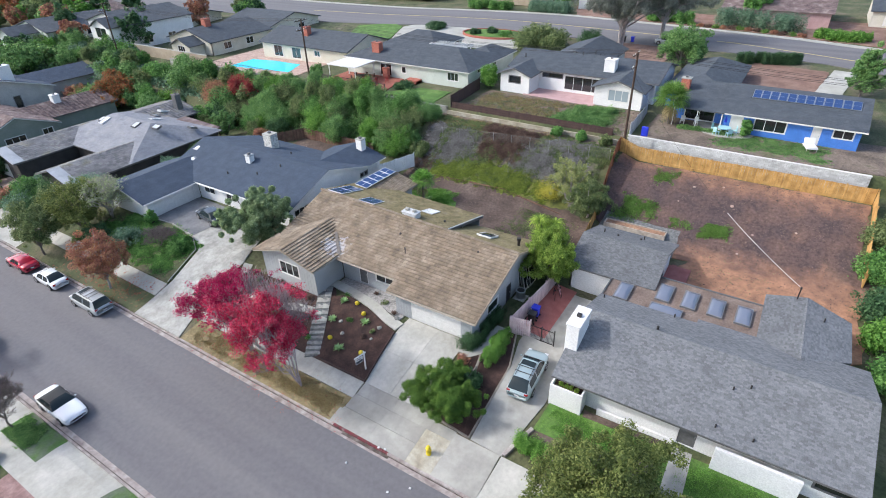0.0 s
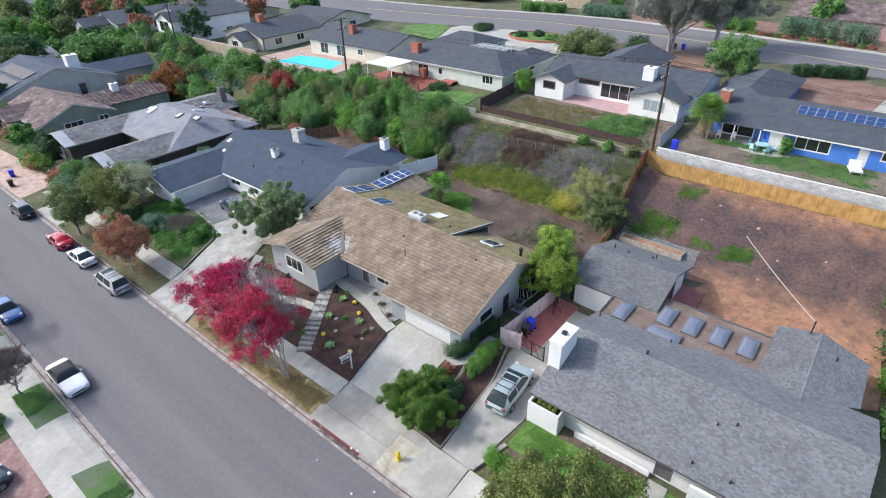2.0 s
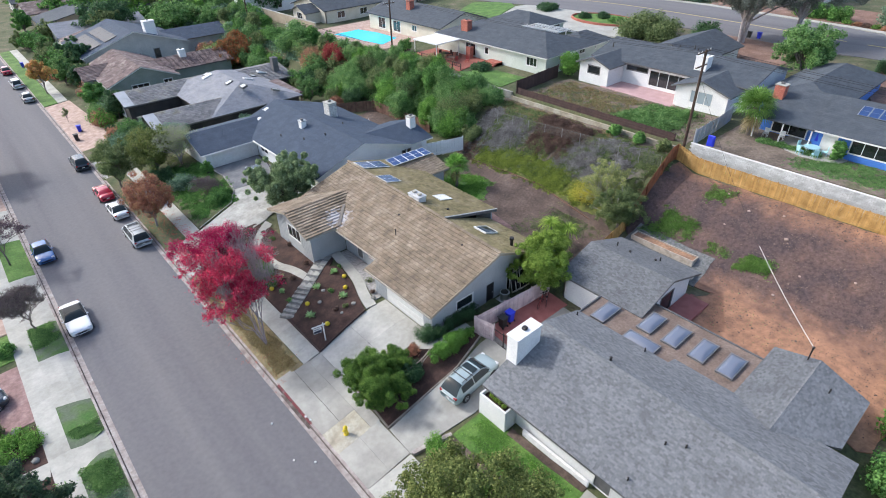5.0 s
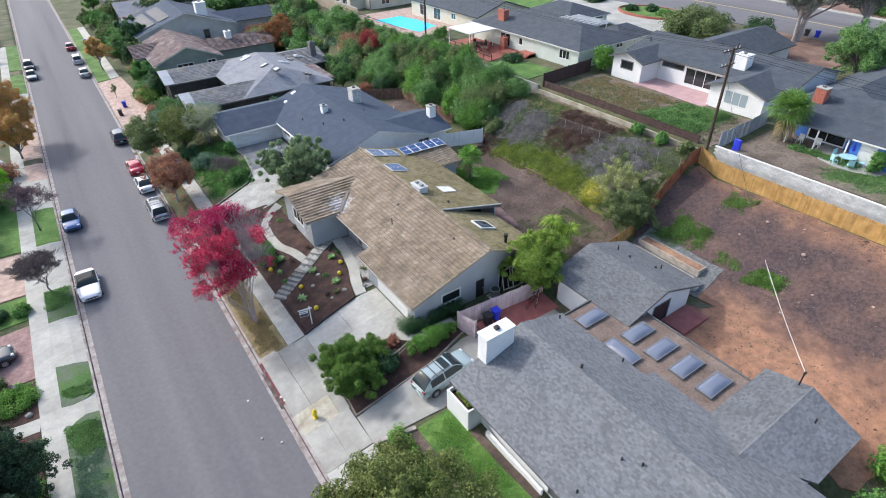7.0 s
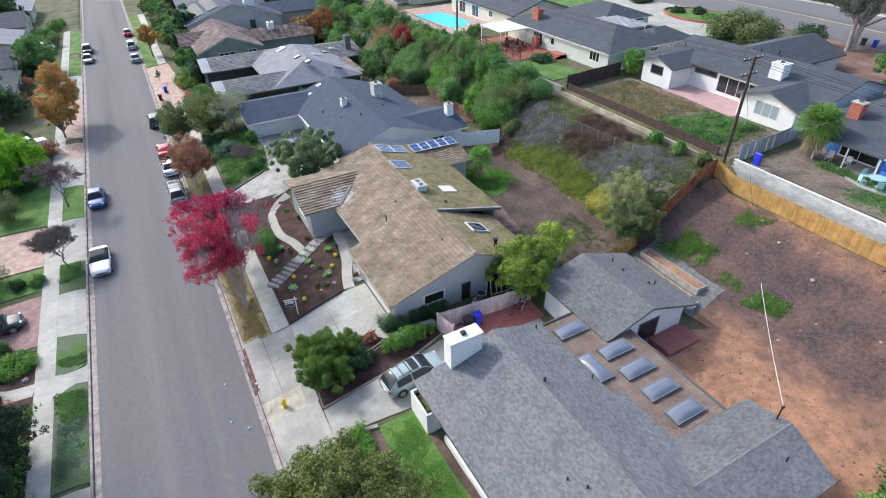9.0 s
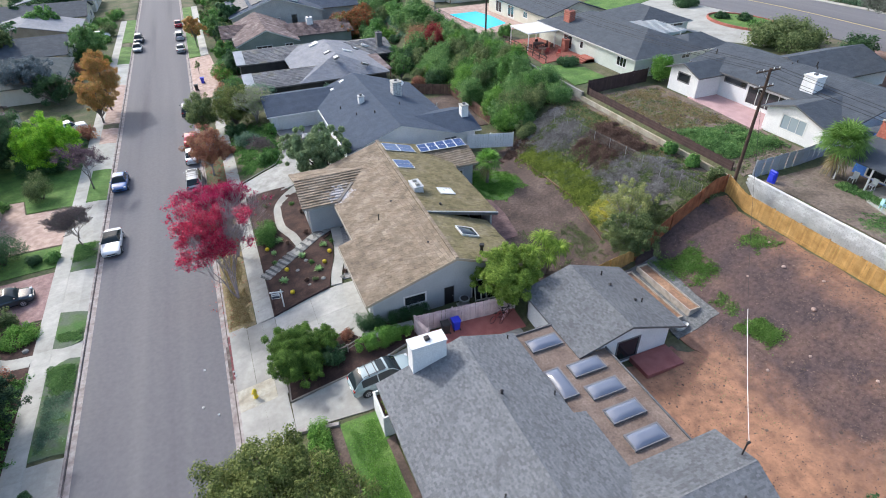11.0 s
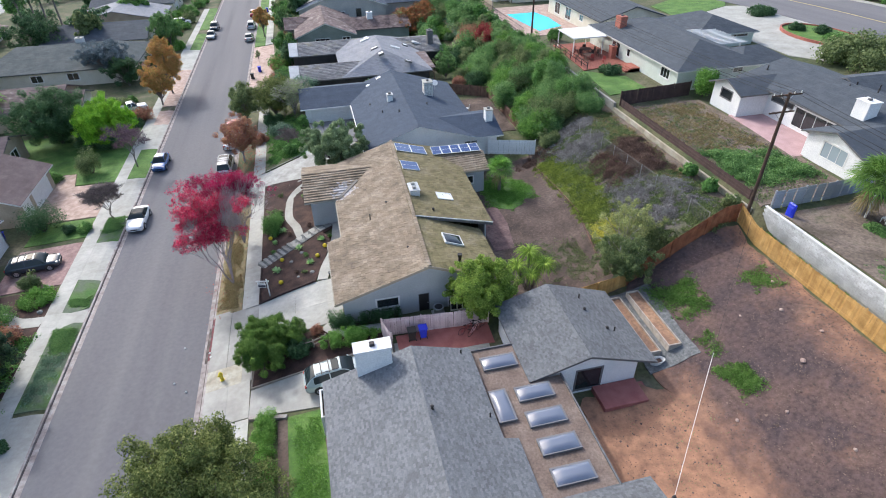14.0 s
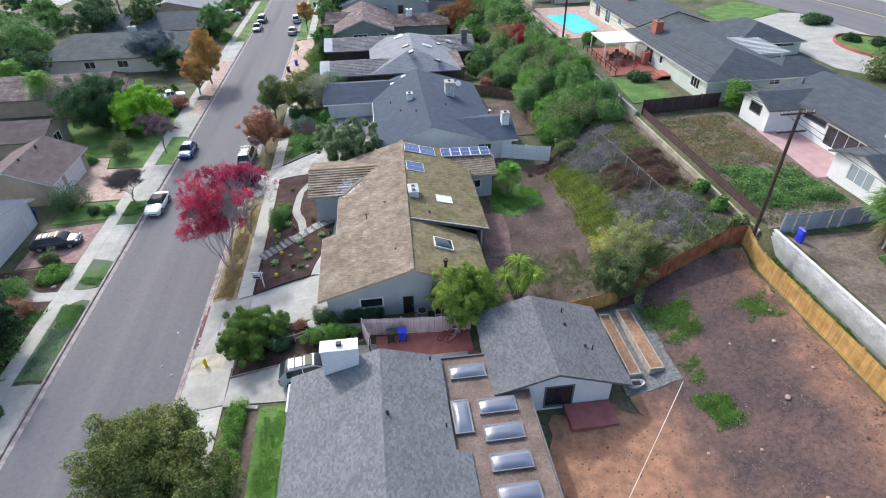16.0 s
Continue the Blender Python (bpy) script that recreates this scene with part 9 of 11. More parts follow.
ls = gable_house("long silver-grey roofed house behind the street trees", -46, 81, -20.5, 97, -0.2, 2.8, 2.6, "x", SLATE_PALE, WALL_CREAM, hip=5, holes={"s": [(8, 10, 0.8, 2.1, "window"), (14, 16, 0.8, 2.1, "window")]})
chimney("pale block chimney on the grey roof", -31.5, 89.5, -30.2, 90.8, 4.2, 6.0, BLOCK, CONCRETE, 1)
for k, (y0, y1, m, w, ax) in enumerate(((101, 114, SHINGLE_DARK, WALL_CREAM, "x"), (119, 133, SHINGLE_SILVER, WALL_TAN, "y"), (138, 152, SHINGLE_DARK, WALL_CREAM, "x"), (158, 174, SHINGLE_SILVER, WALL_CREAM, "y"))):
    gable_house(("charcoal roofed cream house", "silver roofed tan house", "charcoal roofed cream house with eaves", "silver roofed cream house")[k] + " across the street", -42, y0, -22, y1, -0.2, 2.8, 2.2, ax, m, w, holes={"e": [(2, 6.5, -0.1, 2.1, "garage"), (9, 11, 0.7, 2.1, "window")]})
for k, (x0, x1, y0, y1, m) in enumerate(((-74, -56, 40, 54, SHINGLE_BROWN), (-74, -56, 62, 78, SHINGLE_SILVER), (-76, -56, 86, 102, SHINGLE_DARK), (-76, -58, 110, 126, SHINGLE_BROWN))):
    gable_house("low house in the next street with a " + ("brown", "silver grey", "charcoal", "brown")[k] + " roof", x0, y0, x1, y1, -1.0, 2.0, 2.0, "y", m, WALL_CREAM)
for k, (y0, y1) in enumerate(((-17, 3), (-44, -24), (18, 38), (50, 70), (84, 104))):
    gable_house(("pink stucco", "cream", "white", "tan", "cream stucco")[k] + " house across the upper street", 122 if k == 0 else 129, y0, 140 if k == 0 else 145, y1, 9.5, 12.5, 2.2, "y", (SHINGLE_BROWN, SHINGLE_DARK, SHINGLE_SILVER, SHINGLE_DARK, SHINGLE_BROWN)[k], (PATIO_PINK, WALL_CREAM, WALL_WHITE, WALL_TAN, WALL_CREAM)[k], holes={"w": [(2, 6, 9.6, 11.8, "garage"), (10, 12, 10.3, 11.6, "window")]})
for k, (hx, hy, hh, hr, tilt, m, lb) in enumerate(((118.5, -4.5, 3.4, 9.0, -13, LEAF_SILVER, "dense grey-green hedge before the pink house"), (112.6, -19.5, 1.6, 4.6, -16, LEAF_BRIGHT, "bright green low hedge across the upper street"), (113.5, -32, 2.4, 5.5, -18, LEAF_GREEN, "clipped green hedge across the upper street"),
                                                  (120.4, 14, 2.4, 6.0, -8, LEAF_GREEN, "green hedge across the upper street"), (121.6, 42, 2.6, 6.4, 0, LEAF_SILVER, "grey-green hedge across the upper street"), (121.8, 60, 2.2, 6.4, 0, LEAF_GREEN, "green hedge across the upper street"))):
    bush("hedge", lb, hx, hy, hh, 2.3, hr, m, 8000, 0.26, 700 + k, rz=tilt, boxy=0.5, category="hedge", group="hedges across the upper street")
for k in range(14):
    py = -13 + 1.6 * k
    px = lerp(111.9, 117.4, (py + 13) / 22)
    bush("shrub", "small rusty planting above the brick edge", px + 0.6, py, 0.7, 0.8, 0.9, (LEAF_RUST, LEAF_WEED, LEAF_BROWN)[k % 3], 400, 0.2, 720 + k, group="planting on the far bank")


# ---- fences, walls, poles, cables ----
def board_fence(label, pts, h, material, w=0.14, gap=0.004, rails=2, name="fence", post=2.4, cap=False, base=None, seed=1, group="fences"):
    """Upright boards on rails and posts, following the land along pts (x, y)."""
    rng = random.Random(seed)
    t = thing(name, label, "fence", (pts[0][0], pts[0][1], ground_height(*pts[0])), group=group)
    o = Vector(t.location)
    bm = bmesh.new()
    add_box(bm, -w / 2, -0.011, 0, w / 2, 0.011, h)
    shared = None
    for (x0, y0), (x1, y1) in zip(pts, pts[1:]):
        length = math.hypot(x1 - x0, y1 - y0)
        a = math.degrees(math.atan2(y1 - y0, x1 - x0))
        n = max(1, int(length / (w + gap)))
        for i in range(n):
            k = (i + 0.5) / n
            x, y = x0 + (x1 - x0) * k, y0 + (y1 - y0) * k
            z = (base(x, y) if base else ground_height(x, y)) - 0.05
            if shared is None:
                ob = part("board", bm, material, t)
                shared = ob.data
            else:
                ob = new("board", shared)
                ob.parent = t
            ob.matrix_basis = Matrix.Translation(-o) @ pose(x, y, z + rng.uniform(-0.02, 0.02), 0, rng.uniform(-0.6, 0.6), a)
        m = max(1, int(length / post))
        for i in range(m + 1):
            k = i / m
            x, y = x0 + (x1 - x0) * k, y0 + (y1 - y0) * k
            z = (base(x, y) if base else ground_height(x, y)) - 0.2
            box_part("post", -0.05, 0.013, 0, 0.05, 0.11, h + 0.22, material, t, m=Matrix.Translation(-o) @ pose(x, y, z, 0, 0, a))
            if i < m:
                k2 = (i + 1) / m
                xa, ya = x0 + (x1 - x0) * k2, y0 + (y1 - y0) * k2
                za = (base(xa, ya) if base else ground_height(xa, ya)) - 0.2
                for r in range(rails):
                    zz = 0.45 + (h - 0.6) * r / max(1, rails - 1)
                    cyl_part("rail", Vector((x, y, z + zz)) - o, Vector((xa, ya, za + zz)) - o, 0.035, material, t, n=4)
    return t


board_fence("new orange cedar board fence at the top of the bare slope", [(45.5, 1.2), (45.55, -24.3)], 1.7, WOOD_ORANGE, 0.142, seed=1)
board_fence("new orange cedar fence down the lot line", [(45.5, -24.4), (35.0, -24.5)], 1.7, WOOD_ORANGE, 0.142, seed=2)
board_fence("reddish weathered fence down the lot line", [(45.4, 1.35), (39.2, 0.75), (35.2, 0.2)], 1.75, WOOD_RUST, 0.142, seed=3)
board_fence("short cedar fence behind the back building", [(35.0, 0.2), (29.6, -0.35), (27.5, -0.5)], 1.6, WOOD_ORANGE, 0.142, seed=4)
board_fence("faded pink board fence along the side yard", [(14.0, 0.05), (20.2, -0.45), (22.6, -0.5)], 1.75, WOOD_PINK, 0.16, seed=5)
board_fence("faded pink gate panel of the side yard", [(14.0, 0.0), (14.5, -1.5)], 1.75, WOOD_PINK, 0.16, seed=6)
board_fence("low dark maroon fence along the upper yard", [(47.75, 26.3), (47.7, 3.0)], 0.9, WOOD_DARK, 0.2, seed=7)
board_fence("dark maroon fence between the upper yards", [(47.75, 26.5), (57.8, 27.4)], 1.8, WOOD_DARK, 0.2, seed=8)
board_fence("pale grey sheet panel fence beside the upper house", [(48.3, 1.0), (54.6, 1.2), (58.4, 1.6)], 1.75, PANEL_PALE, 0.9, seed=9)
board_fence("brown fence round the side yard", [(31.8, 49.5), (37.0, 46.0), (37.2, 33.0)], 1.6, WOOD_BROWN, 0.2, seed=10)

# iron gate of the driveway
gt = thing("iron_gate", "dark wrought iron driveway gate", "gate", (14.55, -2.5, 1.72))
for k in range(2):
    y0 = -1.05 + 1.05 * k
    for b in (0.08, 1.35):
        box_part("rail", -0.02, y0 - 0.0, b, 0.02, y0 + 1.0, b + 0.05, DARKMETAL, gt)
    for i in range(9):
        yy = y0 + 0.06 + i * 0.11
        cyl_part("bar", (0, yy, 0.05), (0, yy, 1.5), 0.012, DARKMETAL, gt, n=5)
for yy in (-1.1, 0.0, 1.02):
    box_part("post", -0.04, yy - 0.04, -0.1, 0.04, yy + 0.04, 1.6, DARKMETAL, gt)

# white board wall between the middle and the blue house
wv = board_fence("white panel fence between two back yards", [(31.2, 27.25), (36.62, 25.55)], 1.85, WALL_WHITE, 0.3, gap=0.003, base=lambda x, y: 3.1, seed=11)

# block wall of the blue house
def block_wall():
    t = thing("block_wall", "grey concrete block wall with a white cap", "wall", (47.82, -11.5, 7.95))
    bm = bmesh.new()
    add_box(bm, -0.1, -0.195, -0.095, 0.1, 0.195, 0.095, bevel=0.008)
    first = part("block", bm, BLOCK, t)
    low = bmesh.new()
    for row in range(9):
        for i in range(60):
            y = -12.0 + 0.41 * i + (0.2 if row % 2 else 0)
            m = pose(0.004 * ((i * 7 + row * 3) % 3 - 1), y, 0.05 - 0.2 * row)
            if row > 4:
                add_box(low, -0.1, -0.195, -0.095, 0.1, 0.195, 0.095, m=m)
                continue
            ob = first if row == 0 and i == 0 else new("block", first.data)
            ob.parent = t
            ob.matrix_basis = m
    part("footing_blocks", low, BLOCK, t)
    box_part("core", -0.085, -12.2, -2.2, 0.085, 12.5, 0.14, CONCRETE_DARK, t)
    for i in range(12):
        box_part("cap", -0.13, -12.25 + 2.07 * i, 0.155, 0.13, -12.25 + 2.07 * i + 2.06, 0.24, TRIM, t, bevel=0.01)


block_wall()
bb = thing("storage_bin", "bright blue upright plastic slide against the block wall", "plastic toy", (48.7, -0.6, 8.1))
box_part("body", -0.12, -0.4, -0.3, 0.12, 0.4, 1.1, PLASTIC_BLUE, bb, bevel=0.08)
box_part("panel", -0.16, -0.22, 0.1, -0.11, 0.22, 0.8, PLASTIC_BLUE, bb, bevel=0.02)
rw = setting(box_part("retaining_wall", 47.2, 27.0, 6.4, 47.5, 92, 8.0, CONCRETE_DARK), "low concrete retaining wall along the bank", "wall")
rw2 = setting(box_part("retaining_kerb", 47.2, 2.0, 6.4, 47.45, 27.0, 7.45, STAINED), "low concrete edge along the path", "wall")
pf = thing("pool_fence", "dark metal railing along the pool", "fence", (48.3, 62, 7.5))
for b in (0.15, 1.1):
    box_part("rail", -0.02, 0, b, 0.02, 24, b + 0.05, DARKMETAL, pf)
for i in range(60):
    cyl_part("bar", (0, 0.4 * i, 0.0), (0, 0.4 * i, 1.2), 0.015, DARKMETAL, pf, n=4)
WIRE = plain("dull_wire", (0.2, 0.2, 0.2), 0.6, 0.4)
# chain-link fence on the slope
cl = thing("chain_link_fence", "grey chain-link fence across the slope", "fence", (42.0, 13, 6.2))
pts = [(41.4 + 1.4 * k / 9, 24 - 22.4 * k / 9) for k in range(10)]
off = Vector(cl.location)
prevp = None
for x, y in pts:
    z = ground_height(x, y)
    cyl_part("post", Vector((x, y, z - 0.2)) - off, Vector((x, y, z + 1.5)) - off, 0.03, METAL, cl, n=6)
    if prevp:
        a, b = Vector((*prevp, ground_height(*prevp) + 1.48)), Vector((x, y, z + 1.48))
        cyl_part("top_rail", a - off, b - off, 0.018, WIRE, cl, n=5)
        lines = []
        for i in range(14):
            p0, p1 = a.lerp(b, i / 14), a.lerp(b, (i + 1) / 14)
            for dz in (0.0, 0.5, 1.0):
                lines.append([(p0 - off - Vector((0, 0, dz)), 0.009), (p1 - off - Vector((0, 0, dz + 0.5)), 0.009)])
                lines.append([(p1 - off - Vector((0, 0, dz)), 0.009), (p0 - off - Vector((0, 0, dz + 0.5)), 0.009)])
        v, f = tube(lines, 3)
        mesh_ob("mesh_panel", v, f, WIRE, cl)
    prevp = (x, y)


def utility_pole(x, y, z, h, label, arms=2, turn=0.0):
    t = thing("utility_pole", label, "utility pole", (x, y, z), turn, "utility poles")
    cyl_part("pole", (0, 0, -0.5), (0, 0, h), 0.17, POLE, t, r1=0.11, n=12)
    for k in range(arms):
        zz = h - 0.25 - 1.35 * k
        w = 1.3 - 0.2 * k
        arm = box_part("crossarm", -w, 0.10, zz - 0.06, w, 0.2, zz + 0.06, POLE, t)
        for s in (-0.92, -0.45, 0.45, 0.92):
            cyl_part("insulator", (w * s, 0.15, zz + 0.06), (w * s, 0.15, zz + 0.22), 0.045, TRIM, arm, r1=0.025, n=8)
        for s in (-1, 1):
            cyl_part("brace", (0.55 * s, 0.14, zz - 0.05), (0.0, 0.1, zz - 0.6), 0.02, METAL, t, n=4)
    return t


utility_pole(46.0, 1.0, 7.0, 11.3, "tall brown wooden utility pole with two crossarms")
utility_pole(46.0, 52.5, 6.9, 11.3, "brown wooden utility pole by the pool")
utility_pole(46.0, 108.0, 6.0, 11.5, "brown wooden utility pole far along the bank")


def cable(p, q, sag, r=0.018, label="thin dark overhead cable", material=None):
    p, q = Vector(p), Vector(q)
    line = []
    for i in range(25):
        k = i / 24
        v = p.lerp(q, k)
        v.z -= 4 * sag * k * (1 - k)
        line.append((v, r))
    a, f = tube([line], 6)
    return tagged(mesh_ob("cable", a, f, material or BLACK), label, "cable", "overhead cables")


for s in (-1.2, -0.6, 0.6, 1.2):
    cable((46.0 + s, 1.15, 18.2), (46.0 + s, 52.6, 18.1), 0.9)
    cable((46.0 + s, 52.6, 18.1), (46.0 + s, 108.1, 17.4), 1.0)
    cable((46.0 + s, 1.15, 18.2), (46.0 + s, -60.0, 18.2), 0.9)
# Bright light on the lower stretch of the cable, given as white colour.
LIT_CABLE = plain("lit_cable_white", (0.75, 0.73, 0.7), 0.6)
P0, P1 = Vector((26.6, -19.4, 5.9)), Vector((46.0, 0.9, 15.6))
SAG = 1.6


def drop_line(k0, k1, r, material, label):
    line = []
    for i in range(17):
        k = k0 + (k1 - k0) * i / 16
        v = P0.lerp(P1, k)
        v.z -= 4 * SAG * k * (1 - k)
        line.append((v, r))
    a, f = tube([line], 6)
    return tagged(mesh_ob("cable", a, f, material), label, "cable", "overhead cables")


drop_line(0.0, 0.34, 0.016, LIT_CABLE, "service cable from the roof mast, coloured white where brightly lit")
drop_line(0.34, 1.0, 0.012, BLACK, "thin dark service cable to the pole")

# fence rails by the pruned tree
rf = thing("rail_fence", "weathered low rail fence in the planted strip", "fence", (6.8, 0.2, 1.4))
offr = Vector(rf.location)
prevp = None
for x, y in ((4.3, 0.3), (5.6, 0.45), (7.2, 0.35), (8.6, 0.3), (9.6, 0.55)):
    z = ground_height(x, y)
    box_part("post", x - offr.x - 0.05, y - offr.y - 0.05, z - offr.z - 0.1, x - offr.x + 0.05, y - offr.y + 0.05, z - offr.z + 0.85, WOOD_GREY, rf)
    if prevp:
        for dz in (0.35, 0.72):
            cyl_part("rail", Vector((*prevp, ground_height(*prevp) + dz)) - offr, Vector((x, y, z + dz)) - offr, 0.05, WOOD_GREY, rf, n=5)
    prevp = (x, y)
# low kerbs of the beds
def edging(label, pts, h, w, material):
    t = thing("bed_edging", label, "edging", (*pts[0], ground_height(*pts[0])), group="bed edgings")
    o = Vector(t.location)
    for (x0, y0), (x1, y1) in zip(pts, pts[1:]):
        a = math.degrees(math.atan2(y1 - y0, x1 - x0))
        d = math.hypot(x1 - x0, y1 - y0)
        z0, z1 = ground_height(x0, y0), ground_height(x1, y1)
        p = math.degrees(math.atan2(z1 - z0, d))
        box_part("border", 0, -w / 2, -0.25, math.hypot(d, z1 - z0), w / 2, h, material, t, m=Matrix.Translation(-o) @ pose(x0, y0, z0, 0, -p, a), bevel=0.01)


edging("weathered timber edging of the planted strip", [(4.0, 1.6), (3.72, -1.85), (6.8, -1.8), (10.5, -1.62), (14.0, -0.5)], 0.12, 0.12, WOOD_GREY)
edging("dark timber edging of the mulch bed", [(4.08, 13.0), (4.05, 7.75), (6.6, 8.15), (9.1, 8.5)], 0.24, 0.07, WOOD_DARK)
edging("concrete edging of the curved garden", [(4.2, 33.1), (8.4, 33.9), (9.7, 36.0), (10.3, 40.4)], 0.14, 0.10, CONCRETE_BLOTCHY)
edging("low timber edging at the foot of the bank", [(34.7, 4.0), (35.4, 8.0), (36.1, 12.0), (36.0, 17.0), (35.6, 23.0)], 0.14, 0.10, WOOD_BROWN)
edging("low wall beside the driveway lawn", [(3.7, -4.6), (6.4, -5.5)], 0.2, 0.3, KERB)


# ---- front yard things ----
def stairs():
    t = thing("garden_steps", "curved flight of grey stone garden steps", "steps", (4.2, 13.5, 0.9))
    o = Vector(t.location)
    for i in range(7):
        k = i / 6
        x, y = 4.25 + 2.75 * k, 13.55 + 1.75 * k
        a = math.degrees(math.atan2(1.75, 2.75))
        z = ground_height(x, y) + 0.08
        box_part("tread", -0.21, -0.64, -0.2, 0.15, 0.64, 0.10, STONE, t, m=Matrix.Translation(-o) @ pose(x, y, z, 0, 0, a), bevel=0.015)
    for i in range(7):
        for s in (-0.5, 0.5):
            k = i / 6
            x, y = 7.4 + 3.9 * k + 0.28 * s, 15.5 + 2.6 * k - 0.55 * s
            a = math.degrees(math.atan2(2.6, 3.9))
            box_part("paver", -0.33, -0.3, -0.1, 0.33, 0.3, 0.04, CONCRETE if (i + (s > 0)) % 2 else STONE, t, m=Matrix.Translation(-o) @ pose(x, y, ground_height(x, y) + 0.08, 0, 0, a), bevel=0.01)


# Dark bed puts the shade of the risers into the gaps between treads.
setting(sheet("step_bed", ribbon([(4.0, 13.4), (7.0, 15.3), (11.4, 18.2)], 1.3), GRAVEL_DARK, 0.085, 0.2), "dark setting under the garden steps for the shade between treads", "path")
stairs()


def hydrant(x, y):
    t = thing("fire_hydrant", "yellow fire hydrant on a concrete pad", "hydrant", (x, y, ground_height(x, y) + 0.03))
    cyl_part("flange", (0, 0, 0), (0, 0, 0.06), 0.19, YELLOW, t, n=14)
    cyl_part("barrel", (0, 0, 0.05), (0, 0, 0.62), 0.13, YELLOW, t, r1=0.12, n=14)
    cyl_part("collar", (0, 0, 0.58), (0, 0, 0.66), 0.17, YELLOW, t, n=14)
    bm = bmesh.new()
    bmesh.ops.create_uvsphere(bm, u_segments=14, v_segments=8, radius=0.14, matrix=Matrix.Translation((0, 0, 0.68)))
    part("bonnet", bm, YELLOW, t)
    cyl_part("top_nut", (0, 0, 0.8), (0, 0, 0.88), 0.04, YELLOW, t, n=5)
    for d in ((-0.24, 0, 0), (0, 0.22, 0), (0, -0.22, 0)):
        cyl_part("outlet_cap", (d[0] * 0.3, d[1] * 0.3, 0.45), (d[0], d[1], 0.45), 0.075, YELLOW, t, n=10)


hydrant(1.4, 0.0)


def post_sign(x, y):
    t = thing("yard_sign", "white post yard sign with a hanging printed panel", "sign", (x, y, ground_height(x, y) + 0.1), -12)
    box_part("post", -0.05, -0.05, -0.2, 0.05, 0.05, 1.9, TRIM, t, bevel=0.01)
    box_part("arm", -0.95, -0.04, 1.62, 0.2, 0.04, 1.72, TRIM, t, bevel=0.01)
    pn = box_part("panel", -0.85, -0.015, 0.98, -0.15, 0.015, 1.52, TRIM, t)
    for s in (-0.016, 0.016):
        box_part("print_block", -0.82, s - 0.004, 1.02, -0.18, s + 0.004, 1.26, plain("print_dark", (0.03, 0.035, 0.06), 0.5), pn)
        box_part("print_bar", -0.78, s - 0.004, 1.36, -0.3, s + 0.004, 1.42, plain("print_bar_ink", (0.05, 0.06, 0.12), 0.5), pn)
    for a in (-0.8, -0.2):
        cyl_part("hook", (a, 0, 1.5), (a, 0, 1.64), 0.008, METAL, t, n=4)


post_sign(5.0, 8.42)


def wheelie_bin(x, y, colour, label, rz=0.0, z=None, lidded=True):
    t = thing("wheelie_bin", label, "wheeled bin", (x, y, ground_height(x, y) + 0.05 if z is None else z), rz, "wheeled bins")
    bm = bmesh.new()
    bmesh.ops.create_cone(bm, cap_ends=True, segments=4, radius1=0.33, radius2=0.42, depth=0.95, matrix=Matrix.Translation((0, 0, 0.52)) @ Matrix.Rotation(math.pi / 4, 4, "Z"))
    bmesh.ops.bevel(bm, geom=bm.edges[:], offset=0.03, segments=2, affect="EDGES")
    part("body", bm, colour, t)
    box_part("lid", -0.33, -0.35, 0.99, 0.36, 0.35, 1.06, colour, t, bevel=0.025)
    cyl_part("handle", (-0.36, -0.2, 0.98), (-0.36, 0.2, 0.98), 0.02, colour, t, n=6)
    for s in (-0.27, 0.27):
        cyl_part("wheel", (-0.27, s - 0.03, 0.1), (-0.27, s + 0.03, 0.1), 0.1, BLACK, t, n=12)


wheelie_bin(16.2, -0.9, PLASTIC_BLACK, "black wheeled bin by the pink fence", 90)
wheelie_bin(17.1, -0.85, PLASTIC_BLUE, "blue recycling bin by the pink fence", 90)
wheelie_bin(0.7, 74.2, PLASTIC_BLACK, "black wheeled bin at the kerb", 180)
wheelie_bin(1.9, 77.6, PLASTIC_BLUE, "blue recycling bin at the kerb", 180)
wheelie_bin(2.2, 130.0, PLASTIC_BLUE, "blue recycling bin at the far kerb", 180)
wheelie_bin(-23.6, 26.8, PLASTIC_BLUE, "blue recycling bin beside a white garage", 0)
wheelie_bin(95.5, 14.5, PLASTIC_BLUE, "blue bin by the upper street", 0)
wheelie_bin(95.2, 16.0, PLASTIC_BLACK, "black bin by the upper street", 0)


